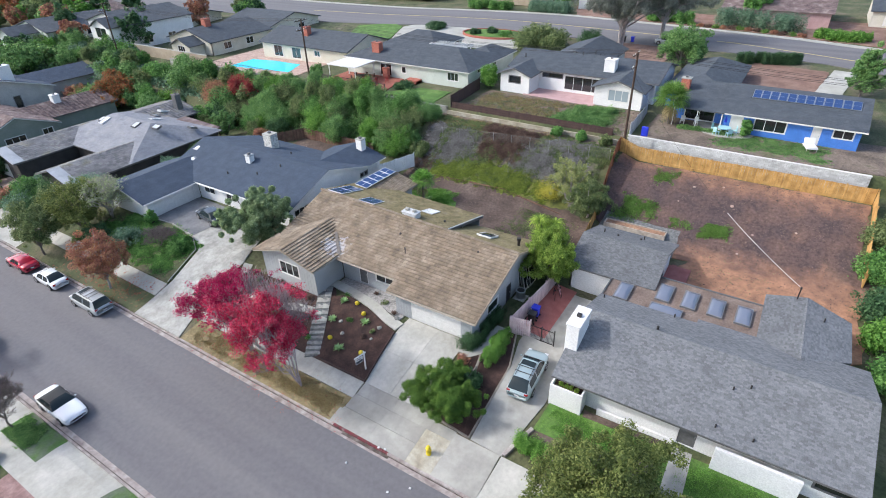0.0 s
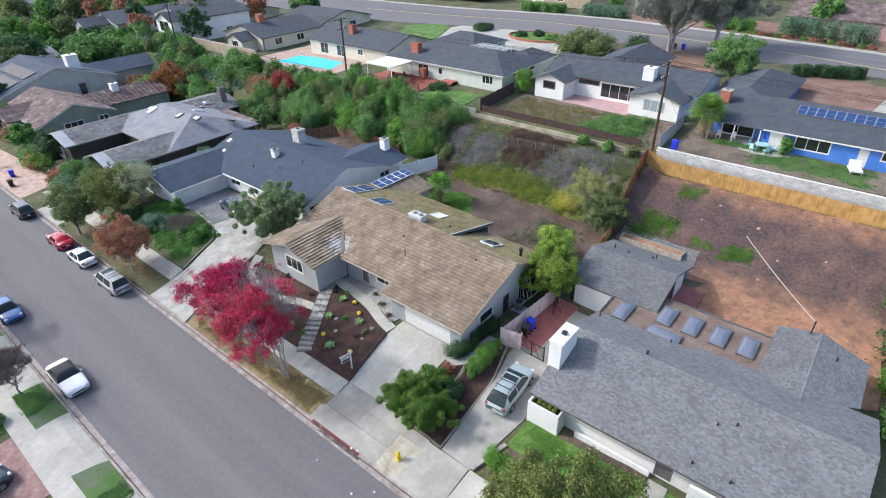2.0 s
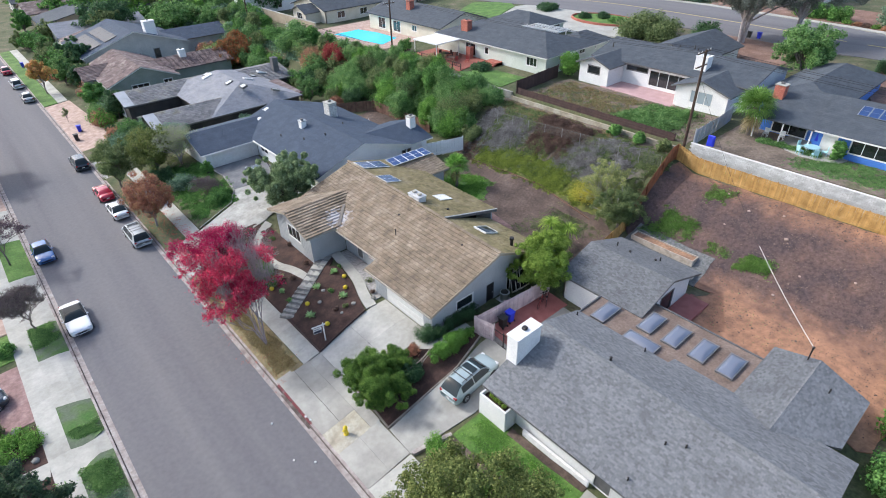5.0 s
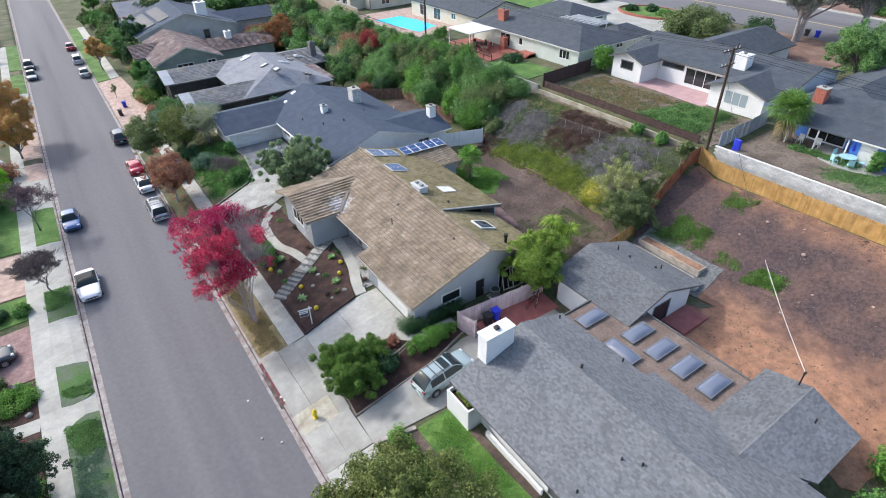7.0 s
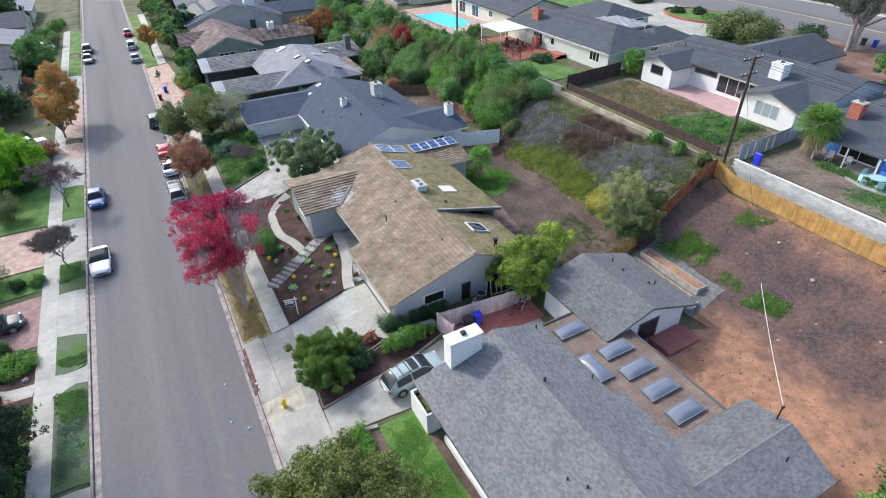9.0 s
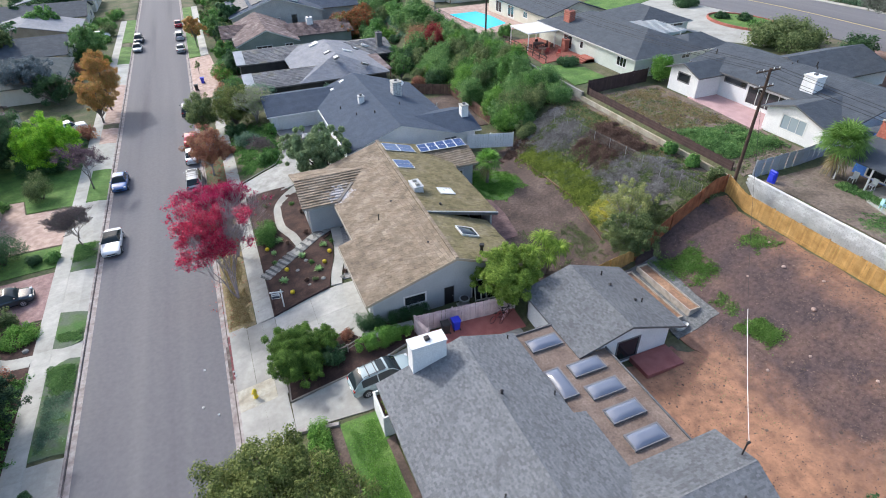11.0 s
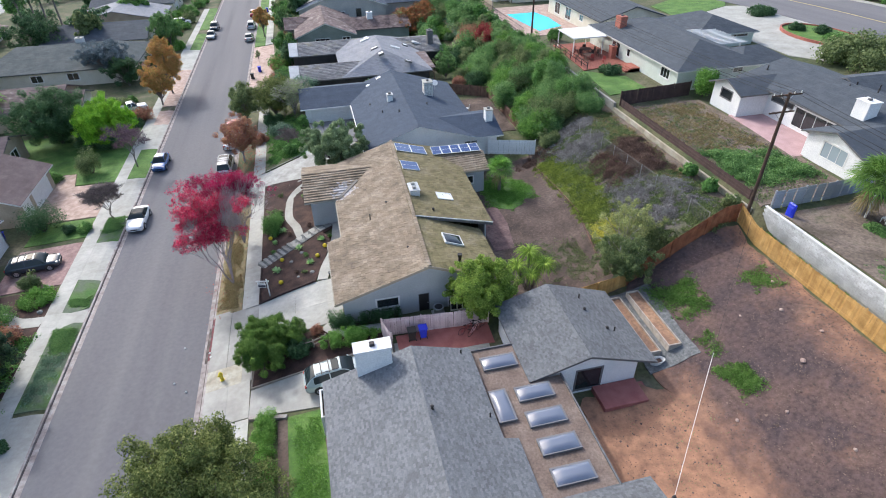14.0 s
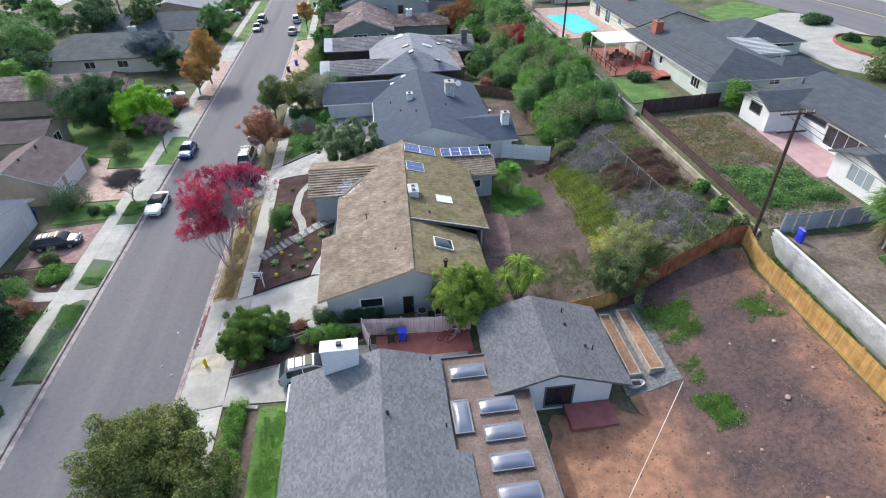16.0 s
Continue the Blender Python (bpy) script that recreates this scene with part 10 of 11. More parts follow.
def bicycle(x, y, rz, colour, label):
    t = thing("bicycle", label, "bicycle", (x, y, ground_height(x, y) + 0.05), rz, "bicycles")
    for s in (-0.52, 0.52):
        bm = bmesh.new()
        n = 20
        v = []
        for i in range(n):
            a = 2 * math.pi * i / n
            v.append([bm.verts.new((s + math.cos(a) * (0.33 + 0.02 * math.cos(b)), 0.02 * math.sin(b), 0.34 + math.sin(a) * (0.33 + 0.02 * math.cos(b)))) for b in (0, 1.57, 3.14, 4.71)])
        for i in range(n):
            for j in range(4):
                bm.faces.new((v[i][j], v[(i + 1) % n][j], v[(i + 1) % n][(j + 1) % 4], v[i][(j + 1) % 4]))
        part("tyre", bm, BLACK, t)
    lines = [[(Vector(a), 0.02), (Vector(b), 0.02)] for a, b in (((-0.52, 0, 0.34), (-0.12, 0, 0.3)), ((-0.12, 0, 0.3), (0.36, 0, 0.75)), ((-0.2, 0, 0.78), (0.36, 0, 0.78)), ((-0.12, 0, 0.3), (-0.22, 0, 0.85)), ((-0.52, 0, 0.34), (-0.2, 0, 0.78)), ((0.52, 0, 0.34), (0.34, 0, 0.95)))]
    v, f = tube(lines, 6)
    mesh_ob("frame", v, f, colour, t)
    cyl_part("handlebar", (0.34, -0.25, 0.97), (0.34, 0.25, 0.97), 0.015, BLACK, t, n=6)
    box_part("saddle", -0.34, -0.07, 0.85, -0.1, 0.07, 0.9, BLACK, t, bevel=0.02)


bicycle(20.6, -1.2, 20, plain("red_bike_paint", (0.35, 0.03, 0.03), 0.4), "red bicycle by the fence")
bicycle(21.2, -1.35, 35, plain("pink_bike_paint", (0.6, 0.35, 0.38), 0.4), "pink bicycle by the fence")
bicycle(21.4, -0.9, 8, DARKMETAL, "dark bicycle by the fence")

ac = thing("air_conditioner", "grey outdoor air conditioning unit", "air conditioner", (18.9, 1.45, 2.0))
cyl_part("case", (0, 0, 0), (0, 0, 0.75), 0.42, METAL, ac, n=20)
cyl_part("grille", (0, 0, 0.75), (0, 0, 0.8), 0.34, DARKMETAL, ac, n=20)
cyl_part("rim", (0, 0, 0.74), (0, 0, 0.78), 0.44, WALL_GREY, ac, n=20)
box_part("pad", -0.55, -0.55, -0.15, 0.55, 0.55, 0.0, CONCRETE, ac)
for k, (xx, tilt, w) in enumerate(((20.4, 12, 0.95), (20.9, 16, 0.9), (21.5, 10, 1.2))):
    d = thing("leaning_door", "old wooden framed glass door leaning on the wall", "door panel", (xx, 1.55 - 0.05 * k, 2.0), group="leaning doors")
    d.matrix_world = pose(xx, 1.5 - 0.06 * k, 2.0, -tilt, 0, 0)
    for nm, b in (("stile", (-w / 2, -0.02, 0, -w / 2 + 0.1, 0.02, 2.0)), ("stile", (w / 2 - 0.1, -0.02, 0, w / 2, 0.02, 2.0)), ("rail", (-w / 2 + 0.1, -0.02, 0, w / 2 - 0.1, 0.02, 0.15)), ("rail", (-w / 2 + 0.1, -0.02, 1.88, w / 2 - 0.1, 0.02, 2.0))):
        box_part(nm, *b, WALL_CREAM, d)
    box_part("pane", -w / 2 + 0.1, -0.008, 0.15, w / 2 - 0.1, 0.008, 1.88, GLASS, d)


def rock(x, y, r, material, label, seed, group="garden rocks"):
    bm = bmesh.new()
    bmesh.ops.create_icosphere(bm, subdivisions=2, radius=r)
    for v in bm.verts:
        v.co *= 1 + 0.3 * noise.noise(v.co * 2.2 / r + Vector((seed, 0, 0)))
        v.co.z *= 0.65
    ob = part("rock", bm, material)
    ob.matrix_world = pose(x, y, ground_height(x, y) + 0.15 * r + 0.06, 0, 0, seed * 40)
    tagged(ob, label, "rock", group)


for k, (x, y, r) in enumerate(((7.0, 12.6, 0.2), (8.0, 13.6, 0.2), (8.9, 10.0, 0.22), (10.5, 9.3, 0.22), (7.6, 9.9, 0.15), (-16.0, 16.4, 0.3), (-15.4, 12.6, 0.25))):
    rock(x, y, r, STONE, "weathered brown garden rock", k)
for k, (x, y, r) in enumerate(((42.6, -8.2, 0.16), (41.0, -12.4, 0.2), (38.0, -15.0, 0.12), (43.4, -11.0, 0.14), (35.3, -14.2, 0.12), (39.4, -18.6, 0.12), (43.8, -5.6, 0.12), (40.2, -7.2, 0.1))):
    rock(x, y, r, PAVER, "pale stone lying on the bare slope", 20 + k, "stones on the slope")
for k, (x, y) in enumerate(((-2.3, 0.8), (-1.3, -0.3), (0.2, 2.9), (0.1, 3.4), (-2.0, 4.6))):
    rock(x, y, 0.09, TRIM, "small pale scrap lying in the street", 40 + k, "scraps in the street")

# patio furniture of the upper yards
def garden_chair(x, y, rz, material, label, z=None):
    t = thing("garden_chair", label, "chair", (x, y, ground_height(x, y) + 0.07 if z is None else z), rz, "garden chairs")
    box_part("seat", -0.25, -0.25, 0.38, 0.25, 0.25, 0.44, material, t, bevel=0.01)
    box_part("backrest", -0.28, -0.25, 0.44, -0.22, 0.25, 0.95, material, t, bevel=0.01)
    for a in (-0.22, 0.22):
        for b in (-0.22, 0.22):
            box_part("leg", a - 0.025, b - 0.025, 0, a + 0.025, b + 0.025, 0.38, material, t)


def garden_table(x, y, r, material, label):
    t = thing("garden_table", label, "table", (x, y, ground_height(x, y) + 0.07), 0, "garden tables")
    cyl_part("tabletop", (0, 0, 0.7), (0, 0, 0.75), r, material, t, n=20)
    for k in range(4):
        a = k * math.pi / 2 + 0.78
        cyl_part("leg", (math.cos(a) * r * 0.7, math.sin(a) * r * 0.7, 0), (math.cos(a) * r * 0.5, math.sin(a) * r * 0.5, 0.7), 0.025, material, t, n=5)


TEAL = plain("pale_teal_paint", (0.35, 0.6, 0.65), 0.5)
garden_table(53.9, -8.7, 0.75, TEAL, "round pale teal patio table")
for k in range(5):
    a = k * 1.257
    garden_chair(53.9 + 1.2 * math.cos(a), -8.7 + 1.2 * math.sin(a), math.degrees(a) + 180, TEAL, "pale teal metal patio chair")
for k, (x, y) in enumerate(((55.2, -3.6), (55.4, -5.2))):
    garden_chair(x, y, 180, TRIM, "white painted wooden porch chair")
um = thing("patio_umbrella", "closed blue patio umbrella", "umbrella", (54.9, -8.6, 8.1))
cyl_part("pole", (0, 0, 0), (0, 0, 2.5), 0.03, TRIM, um)
cyl_part("canopy", (0, 0, 1.1), (0, 0, 2.4), 0.2, PLASTIC_BLUE, um, r1=0.05)
REDP = plain("red_furniture_paint", (0.35, 0.06, 0.05), 0.5)
for k, (x, y) in enumerate(((51.2, 43.0), (52.6, 44.2), (51.0, 46.0), (53.6, 42.6), (54.4, 45.6))):
    garden_chair(x, y, 70 * k, REDP if k % 2 else WOOD_BROWN, "red painted wooden patio chair" if k % 2 else "brown stained wooden patio chair")
garden_table(52.2, 44.8, 0.8, WOOD_BROWN, "round brown patio table")
for k, (x, y) in enumerate(((30.0, 37.0), (31.5, 39.5), (33.5, 36.0), (32.6, 41.5))):
    garden_chair(x, y, 50 * k, (WOOD_GREY, TRIM, REDP, TRIM)[k], ("grey wooden garden chair on dirt", "white plastic garden chair on dirt", "red metal garden chair on dirt", "white plastic garden chair on dirt")[k])
dish = thing("satellite_dish", "white satellite dish on the blue-roofed house", "satellite dish", (28.4, 44.2, 5.9))
cyl_part("mast", (0, 0, -0.3), (0, 0, 0.7), 0.03, METAL, dish)
bm = bmesh.new()
bmesh.ops.create_cone(bm, cap_ends=True, segments=20, radius1=0.12, radius2=0.45, depth=0.14, matrix=Matrix.Translation((0, 0, 0.75)) @ Matrix.Rotation(0.7, 4, "X"))
part("reflector", bm, TRIM, dish)

tr_rail = thing("terrace_railing", "dark wooden railing along the brick terrace", "railing", (49.9, 40.2, 7.9))
for k in range(8):
    box_part("post", -0.05, 1.9 * k - 0.05, -0.1, 0.05, 1.9 * k + 0.05, 0.95, WOOD_DARK, tr_rail)
    if k < 7:
        for zz in (0.4, 0.85):
            box_part("rail", -0.03, 1.9 * k + 0.05, zz, 0.03, 1.9 * k + 1.85, zz + 0.08, WOOD_DARK, tr_rail)
garden_table(53.2, 47.8, 0.9, WOOD_DARK, "dark round table under the white patio cover")
for k in range(5):
    garden_chair(53.2 + 1.35 * math.cos(1.26 * k), 47.8 + 1.35 * math.sin(1.26 * k), math.degrees(1.26 * k) + 180, WOOD_DARK, "dark stained patio chair on the brick terrace")


def sun_lounger(x, y, rz):
    t = thing("sun_lounger", "white cushioned sun lounger on the grass", "lounger", (x, y, ground_height(x, y) + 0.05), rz)
    for a in (-0.8, 0.8):
        for b in (-0.5, 0.5):
            cyl_part("leg", (a, b, 0), (a, b, 0.35), 0.025, TRIM, t, n=6)
    box_part("frame", -0.95, -0.62, 0.33, 0.95, 0.62, 0.38, TRIM, t, bevel=0.02)
    box_part("mattress", -0.9, -0.58, 0.38, 0.45, 0.58, 0.50, TRIM, t, bevel=0.04)
    box_part("backrest", -0.06, -0.58, 0.0, 0.06, 0.58, 0.75, TRIM, t, bevel=0.04, m=pose(0.55, 0, 0.42, 0, 28, 0))
    return t


sun_lounger(53.0, -17.9, 15)


# ---- vehicles ----
CAR_GLASS = plain("car_glass", (0.022, 0.032, 0.036), 0.08)
CAR_GLASS.node_tree.nodes["Principled BSDF"].inputs["Specular IOR Level"].default_value = 0.3
LAMP_RED = plain("tail_lamp", (0.3, 0.01, 0.01), 0.2)
LAMP_CLEAR = plain("head_lamp", (0.6, 0.62, 0.65), 0.1)
RIM = plain("alloy_rim", (0.5, 0.5, 0.52), 0.3, 0.7)
TYRE = plain("tyre_rubber", (0.03, 0.03, 0.031), 0.8)

# along the car from nose to tail as shares of its length: deck (share, height share, half-width share), cabin (cowl, roof front, roof rear, tail)
BODIES = {
    "sedan": dict(deck=[(0, .40, .62), (.012, .46, .74), (.04, .51, .86), (.10, .56, .94), (.20, .60, .985), (.30, .635, 1), (.60, .65, 1), (.80, .66, .99), (.90, .66, .95), (.965, .64, .87), (.99, .58, .78), (1, .50, .70)], cabin=(.27, .44, .68, .87), crown=1.0),
    "coupe": dict(deck=[(0, .42, .62), (.012, .49, .75), (.04, .55, .87), (.10, .60, .95), (.22, .65, .99), (.34, .69, 1), (.60, .71, 1), (.80, .72, .99), (.90, .72, .95), (.965, .69, .87), (.99, .60, .78), (1, .52, .70)], cabin=(.34, .50, .68, .84), crown=0.97),
    "suv": dict(deck=[(0, .40, .66), (.012, .46, .78), (.04, .52, .89), (.10, .57, .96), (.20, .60, .99), (.30, .62, 1), (.60, .63, 1), (.82, .64, .99), (.93, .63, .95), (.975, .61, .90), (.992, .56, .84), (1, .48, .76)], cabin=(.22, .42, .80, .975), crown=0.985),
    "van": dict(deck=[(0, .38, .66), (.012, .44, .78), (.04, .50, .89), (.10, .55, .96), (.18, .58, .99), (.26, .60, 1), (.60, .60, 1), (.85, .60, .99), (.94, .60, .96), (.98, .58, .92), (.993, .54, .86), (1, .46, .80)], cabin=(.17, .34, .90, .982), crown=1.0),
    "pickup": dict(deck=[(0, .42, .72), (.012, .49, .82), (.04, .55, .91), (.10, .60, .97), (.22, .62, .99), (.30, .63, 1), (.58, .63, 1), (.62, .62, 1), (.80, .62, 1), (.97, .62, .99), (.992, .61, .97), (1, .50, .95)], cabin=(.27, .40, .55, .615), crown=1.0),
}


def along(rows, s, col):
    for p, q in zip(rows, rows[1:]):
        if s <= q[0]:
            return lerp(p[col], q[col], smooth(p[0], q[0], s) * 0.5 + 0.5 * (s - p[0]) / (q[0] - p[0]))
    return rows[-1][col]


def grid_part(name, rows, material, parent, label=""):
    """A smooth skin over rows of points."""
    n = len(rows[0])
    faces = [(i * n + j, i * n + j + 1, (i + 1) * n + j + 1, (i + 1) * n + j) for i in range(len(rows) - 1) for j in range(n - 1)]
    return mesh_ob(name, [p for r in rows for p in r], faces, material, parent, label, smoothed=True)


def car(label, x, y, heading, L, W, H, paint, kind="sedan", roof=None, rails=False, z=None, group="parked cars", tilt=0.0):
    """heading: degrees of the nose from +x."""
    z = ground_height(x, y) + 0.02 if z is None else z
    t = thing("car" if kind not in ("van", "pickup") else {"van": "minivan", "pickup": "pickup_truck"}[kind], label, "car" if kind != "pickup" else "pickup", (x, y, z), heading, group)
    t.matrix_world = pose(x, y, z, 0, -tilt, heading)
    spec = BODIES[kind]
    deck = spec["deck"]
    c0, c1, c2, c3 = spec["cabin"]

    def top_at(s):
        return along(deck, s, 1) * H

    # lower body, nose at +x: rounded shoulders, bulging sides, tucked ends
    prof = [(0.0, 0.0), (0.86, 0.0), (0.955, 0.10), (0.985, 0.30), (1.0, 0.52), (0.985, 0.72), (0.945, 0.88), (0.86, 0.965), (0.62, 1.0), (0.30, 1.018)]
    secs = []
    for s in [0, .006, .015, .03, .05, .08, .12, .17, .23, .30, .38, .46, .54, .62, .70, .78, .85, .90, .94, .965, .982, .993, 1]:
        px, hw, z1 = L / 2 - s * L, along(deck, s, 2) * W / 2, top_at(s)
        e = max(0.0, 1 - min(s, 1 - s) / 0.04)
        z0 = 0.20 + 0.14 * e
        half = [(hw * a, z0 + (z1 - z0) * b) for a, b in prof]
        ring = [(-a, b) for a, b in half[::-1][:-1]] + half
        secs.append([(px, a, b) for a, b in ring])
    n = len(secs[0])
    verts = [v for q in secs for v in q]
    faces = [(i * n + j, i * n + (j + 1) % n, (i + 1) * n + (j + 1) % n, (i + 1) * n + j) for i in range(len(secs) - 1) for j in range(n)]
    faces += [tuple(range(n)), tuple(range((len(secs) - 1) * n + n - 1, (len(secs) - 1) * n - 1, -1))]
    mesh_ob("body", verts, faces, paint, t, smoothed=True)

    # greenhouse: windscreen, roof, rear window, side windows, pillars, out of one set of sections
    def section(s):
        up = 1.0 if c1 <= s <= c2 else math.sin(math.pi / 2 * (s - c0) / (c1 - c0)) if s < c1 else math.sin(math.pi / 2 * (c3 - s) / (c3 - c2))
        zb = top_at(s) - 0.035
        zt = zb + 0.03 + (H * spec["crown"] - zb - 0.03) * max(0.0, up) * (1 - 0.05 * ((s - c1) / (c2 - c1)) ** 2 if s > c1 else 1)
        wb = along(deck, s, 2) * W / 2 * 0.925
        wt = wb * (1 - 0.25 * max(0.0, up))
        return [(wb, zb), (lerp(wb, wt, 0.45), lerp(zb, zt, 0.42)), (wt * 1.015, zt - 0.085 * up - 0.004), (wt * 0.96, zt - 0.035 * up), (wt * 0.80, zt - 0.008 * up), (wt * 0.42, zt + 0.012 * up), (0.0, zt + 0.018 * up)]

    def skin(name, ss, lo, hi, material, sides=(1, -1), out=0.0):
        for sg in sides:
            rows = []
            for s in ss:
                q = section(s)[lo:hi + 1]
                px = L / 2 - s * L
                rows.append([(px, sg * (a + out), b + out) for a, b in q] if len(sides) > 1 or sg else [])
            grid_part(name, rows, material, t)

    def full(name, ss, lo, material):
        rows = []
        for s in ss:
            q = section(s)[lo:]
            px = L / 2 - s * L
            rows.append([(px, a, b) for a, b in q] + [(px, -a, b) for a, b in q[::-1][1:]])
        return grid_part(name, rows, material, t)

    def span(a, b, k):
        return [a + (b - a) * i / k for i in range(k + 1)]

    shell = roof or paint
    full("windscreen", span(c0, c1 - 0.01, 7), 3, CAR_GLASS)
    full("roof_panel", span(c1 - 0.01, c2 + 0.012, 8), 3, shell)
    full("rear_window", span(c2 + 0.012, c3, 6), 3, CAR_GLASS if kind != "coupe" else shell)
    skin("roof_rail_trim", span(c0, c3, 24), 2, 3, shell)
    mid = c0 + (c3 - c0) * 0.50
    late = c3 - (c3 - c0) * 0.17
    for a, b, m, nm in ((c0, c0 + 0.035, shell, "pillar"), (c0 + 0.035, mid - 0.008, CAR_GLASS, "side_window"), (mid - 0.008, mid + 0.008, shell, "pillar"), (mid + 0.008, late, CAR_GLASS, "side_window"), (late, c3, shell, "pillar")):
        skin(nm, span(a, b, 6), 0, 2, m)
    for sgn in (-1, 1):
        mx = L / 2 - (c0 + 0.06) * L
        box_part("mirror", mx - 0.07, sgn * W * 0.47 if sgn > 0 else sgn * W * 0.47 - 0.17, 0.64 * H, mx + 0.06, sgn * W * 0.47 + 0.17 if sgn > 0 else sgn * W * 0.47, 0.64 * H + 0.12, paint, t, bevel=0.035)
        for px in (L / 2 - 0.19 * L, L / 2 - 0.80 * L):
            r = 0.335
            cyl_part("wheel_arch", (px, sgn * (W / 2 - 0.3), r + 0.03), (px, sgn * (W / 2 + 0.004), r + 0.03), r + 0.055, BLACK, t, n=24)
            w = cyl_part("wheel", (px, sgn * (W / 2 - 0.2), r), (px, sgn * (W / 2 + 0.014), r), r, TYRE, t, n=24, label="black rubber tyre")
            cyl_part("rim", (px, sgn * (W / 2 - 0.05), r), (px, sgn * (W / 2 + 0.026), r), r * 0.64, RIM, w, n=16)
            for k in range(5):
                a = 2 * math.pi * k / 5
                c, d = math.cos(a) * r * 0.40, math.sin(a) * r * 0.40
                cyl_part("rim_opening", (px + c, sgn * (W / 2), r + d), (px + c, sgn * (W / 2 + 0.03), r + d), r * 0.13, BLACK, w, n=8)
        dk = top_at(0.05)
        bm = bmesh.new()
        add_box(bm, L / 2 - 0.075 * L, min(sgn * W * 0.26, sgn * W * 0.425), dk - 0.15, L / 2 - 0.018 * L, max(sgn * W * 0.26, sgn * W * 0.425), dk - 0.005, bevel=0.04)
        part("headlight", bm, LAMP_CLEAR, t)
        dk = top_at(0.97)
        bm = bmesh.new()
        add_box(bm, -L / 2 + 0.004 * L, min(sgn * W * 0.27, sgn * W * 0.43), dk - 0.24, -L / 2 + 0.04 * L, max(sgn * W * 0.27, sgn * W * 0.43), dk - 0.05, bevel=0.04)
        part("taillight", bm, LAMP_RED, t)
        for s0 in (c0 + 0.08, mid):
            box_part("door_handle", L / 2 - (s0 + 0.17) * L, min(sgn * W * 0.49, sgn * W * 0.505), 0.50 * H, L / 2 - (s0 + 0.13) * L, max(sgn * W * 0.49, sgn * W * 0.505), 0.50 * H + 0.03, paint, t)
        if rails:
            q = section((c1 + c2) / 2)[4]
            a, b = L / 2 - (c1 + 0.04) * L, L / 2 - (c2 - 0.01) * L
            cyl_part("roof_rail", (a, sgn * q[0], q[1] + 0.05), (b, sgn * q[0], q[1] + 0.035), 0.022, DARKMETAL, t, n=6)
            for e in (a - 0.03, (a + b) / 2, b + 0.03):
                cyl_part("rail_foot", (e, sgn * q[0], q[1] - 0.01), (e, sgn * q[0], q[1] + 0.05), 0.025, DARKMETAL, t, n=6)
    box_part("grille", L / 2 - 0.12, -W * 0.20, 0.40, L / 2 + 0.006, W * 0.20, 0.54, BLACK, t, bevel=0.03)
    box_part("air_intake", L / 2 - 0.16, -W * 0.27, 0.24, L / 2 - 0.004, W * 0.27, 0.33, BLACK, t, bevel=0.03)
    box_part("rear_bumper", -L / 2 - 0.015, -W * 0.36, 0.30, -L / 2 + 0.16, W * 0.36, 0.47, paint, t, bevel=0.05)
    box_part("plate", -L / 2 - 0.022, -0.16, 0.56, -L / 2 + 0.03, 0.16, 0.66, TRIM, t)
    if rails:
        q0, q1 = section(c1 + 0.06)[6], section(c1 + 0.10)[6]
        box_part("sunroof", L / 2 - (c1 + 0.13) * L, -W * 0.27, q1[1] - 0.02, L / 2 - (c1 + 0.02) * L, W * 0.27, q0[1] + 0.008, CAR_GLASS, t, bevel=0.01)
        for s in (c1 + 0.17, c1 + 0.29, c1 + 0.40):
            if s < c2:
                box_part("roof_bar", L / 2 - s * L - 0.03, -W * 0.36, section(s)[6][1] + 0.03, L / 2 - s * L + 0.03, W * 0.36, section(s)[6][1] + 0.055, DARKMETAL, t)
    if kind == "pickup":
        box_part("bed_floor", -L / 2 + 0.1, -W * 0.4, 0.645 * H, -L / 2 + 0.36 * L, W * 0.4, 0.66 * H, TRIM_GREY, t)
    return t


def paint(name, col):
    return plain(name, col, 0.25, 0.1, coat=0.8)


P_WHITE, P_BLUE, P_SILVER, P_RED = paint("white_car_paint", (0.78, 0.80, 0.82)), paint("blue_car_paint", (0.05, 0.14, 0.36)), paint("silver_car_paint", (0.40, 0.43, 0.45)), paint("red_car_paint", (0.45, 0.02, 0.05))
P_DARK, P_TEAL = paint("dark_car_paint", (0.03, 0.045, 0.06)), paint("pale_teal_car_paint", (0.33, 0.41, 0.425))
SOFT = plain("black_soft_top", (0.02, 0.022, 0.025), 0.7)
car("white convertible with a black soft top parked at the kerb", -9.75, 26.7, -90, 4.75, 1.92, 1.40, P_WHITE, "coupe", SOFT, z=0.04)
car("blue hatchback parked at the kerb", -9.75, 41.2, -90, 4.4, 1.8, 1.5, P_BLUE, "sedan", z=0.04)
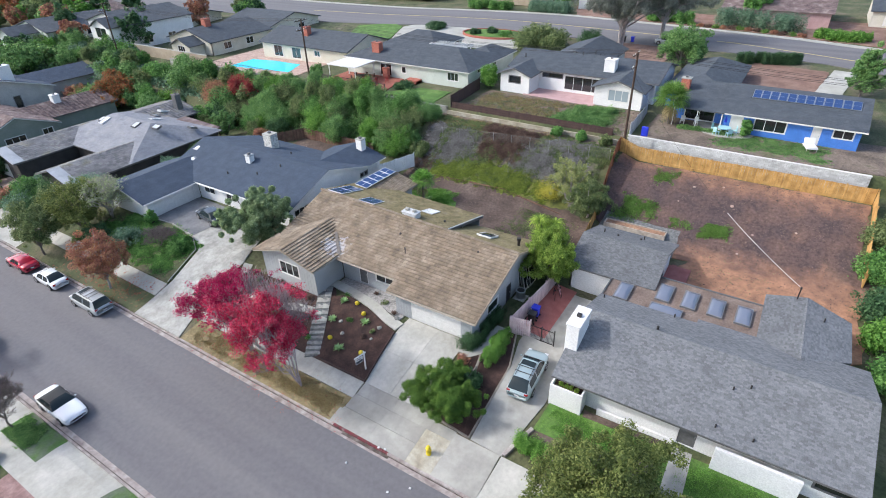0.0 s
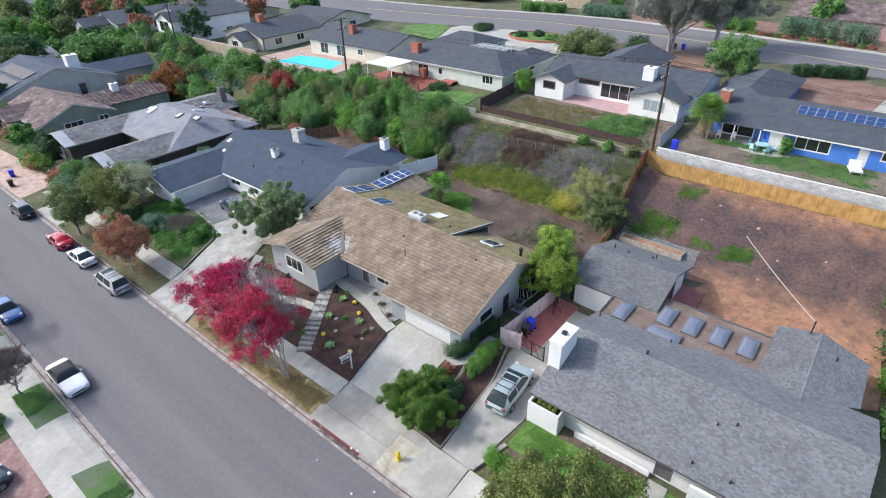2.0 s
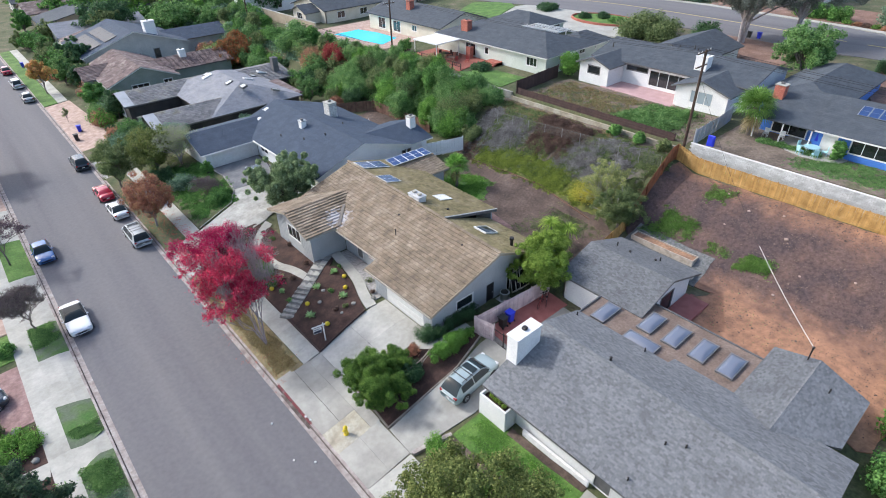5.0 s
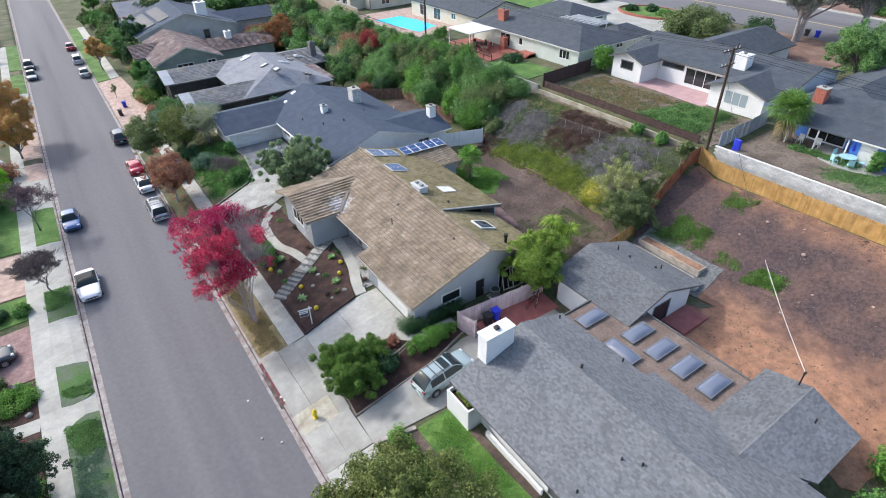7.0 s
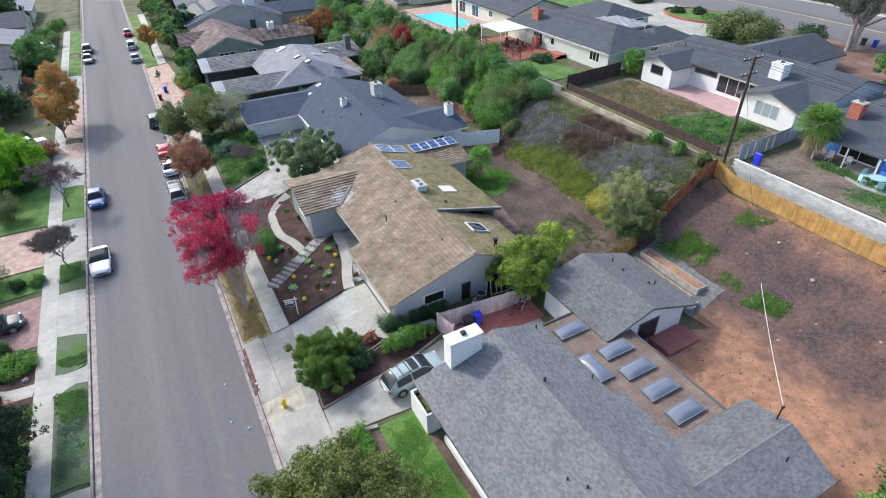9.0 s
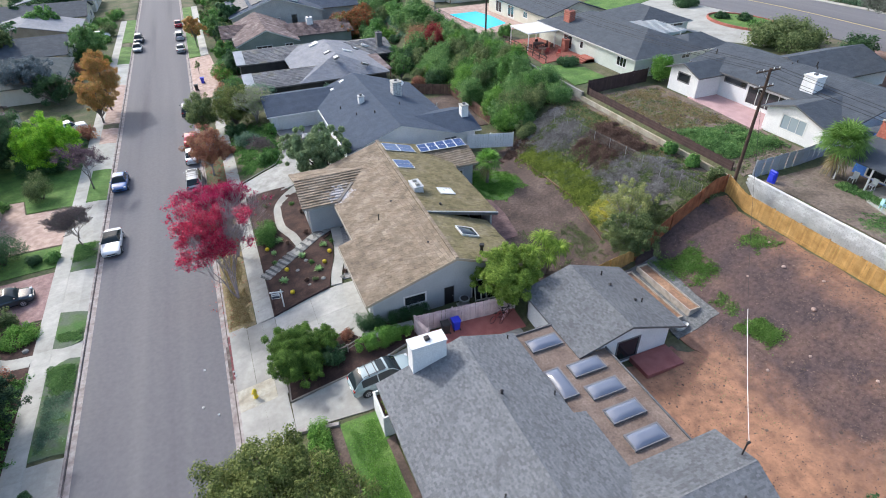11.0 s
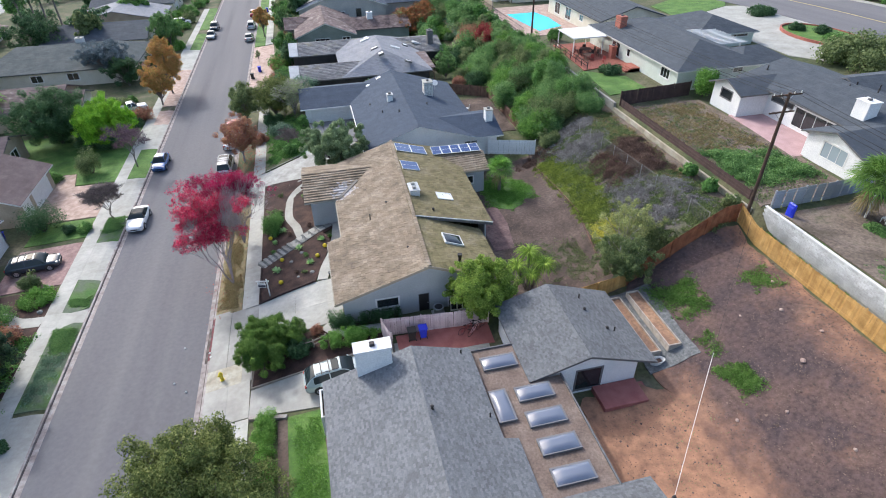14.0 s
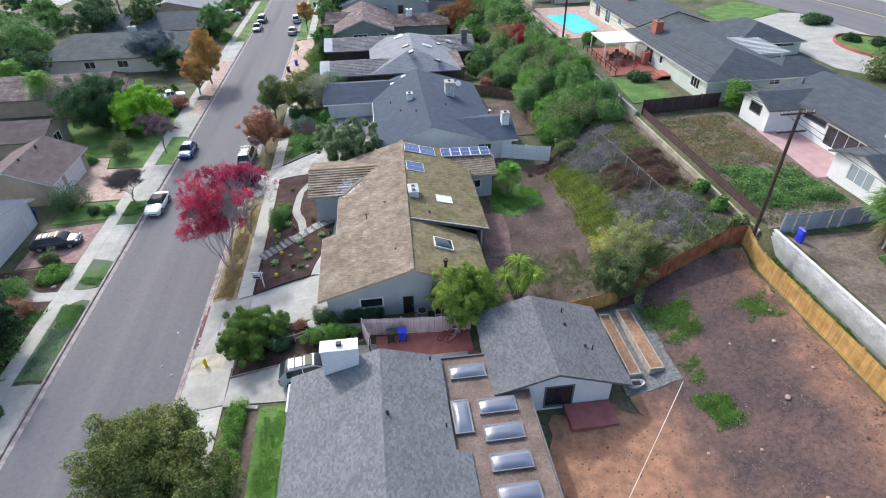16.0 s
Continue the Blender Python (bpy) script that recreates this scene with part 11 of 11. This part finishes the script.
car("silver minivan parked at the kerb", -1.25, 37.8, 90, 4.9, 1.95, 1.75, P_SILVER, "van", rails=True, z=0.04)
car("white sedan parked at the kerb", -1.2, 45.6, 90, 4.5, 1.78, 1.45, P_WHITE, "sedan", z=0.04)
car("bright red coupe parked at the kerb", -1.2, 51.6, 90, 4.5, 1.8, 1.38, P_RED, "coupe", z=0.04)
car("dark green sport utility car parked at the kerb", -1.2, 63.8, 90, 4.6, 1.85, 1.7, P_DARK, "suv", z=0.04)
car("silver sedan parked far along the kerb", -1.2, 103.4, 90, 4.6, 1.8, 1.5, P_SILVER, "sedan", z=0.04)
car("white sport utility car parked far along the kerb", -1.2, 114.8, 90, 4.7, 1.85, 1.7, P_WHITE, "suv", z=0.04)
car("red car parked far along the kerb", -1.2, 128.0, 90, 4.5, 1.8, 1.5, P_RED, "sedan", z=0.04)
car("silver sedan parked farther along the kerb", -9.8, 108.0, -90, 4.5, 1.8, 1.5, P_SILVER, "sedan", z=0.04)
car("dark blue sport utility car farther along the kerb", -9.8, 116.0, -90, 4.7, 1.85, 1.7, P_DARK, "suv", z=0.04)
car("pale silver-teal sport utility car in the driveway", 10.2, -3.35, 4, 4.75, 1.9, 1.68, P_TEAL, "suv", rails=True, z=ground_height(10.2, -3.35) + 0.02, tilt=4.0)
car("dark sedan in the driveway of the blue-roofed house", 13.2, 37.2, 80, 4.6, 1.8, 1.45, P_DARK, "sedan", z=ground_height(13.2, 37.2) + 0.04)
car("dark grey wagon with pale roof bars on the paver driveway", -18.2, 20.2, 8, 4.7, 1.9, 1.55, P_DARK, "suv", rails=True, z=0.0)
car("white pickup truck in a side driveway", -18.0, 63.2, 20, 5.2, 1.9, 1.75, P_WHITE, "pickup", z=0.0)
car("white car in a distant driveway", -18.5, 124.0, 10, 4.6, 1.85, 1.6, P_WHITE, "suv", z=0.0)
car("silver sport utility car by the upper street", 96.0, 8.0, 85, 4.7, 1.9, 1.7, P_SILVER, "suv", z=ground_height(96, 8) + 0.03)
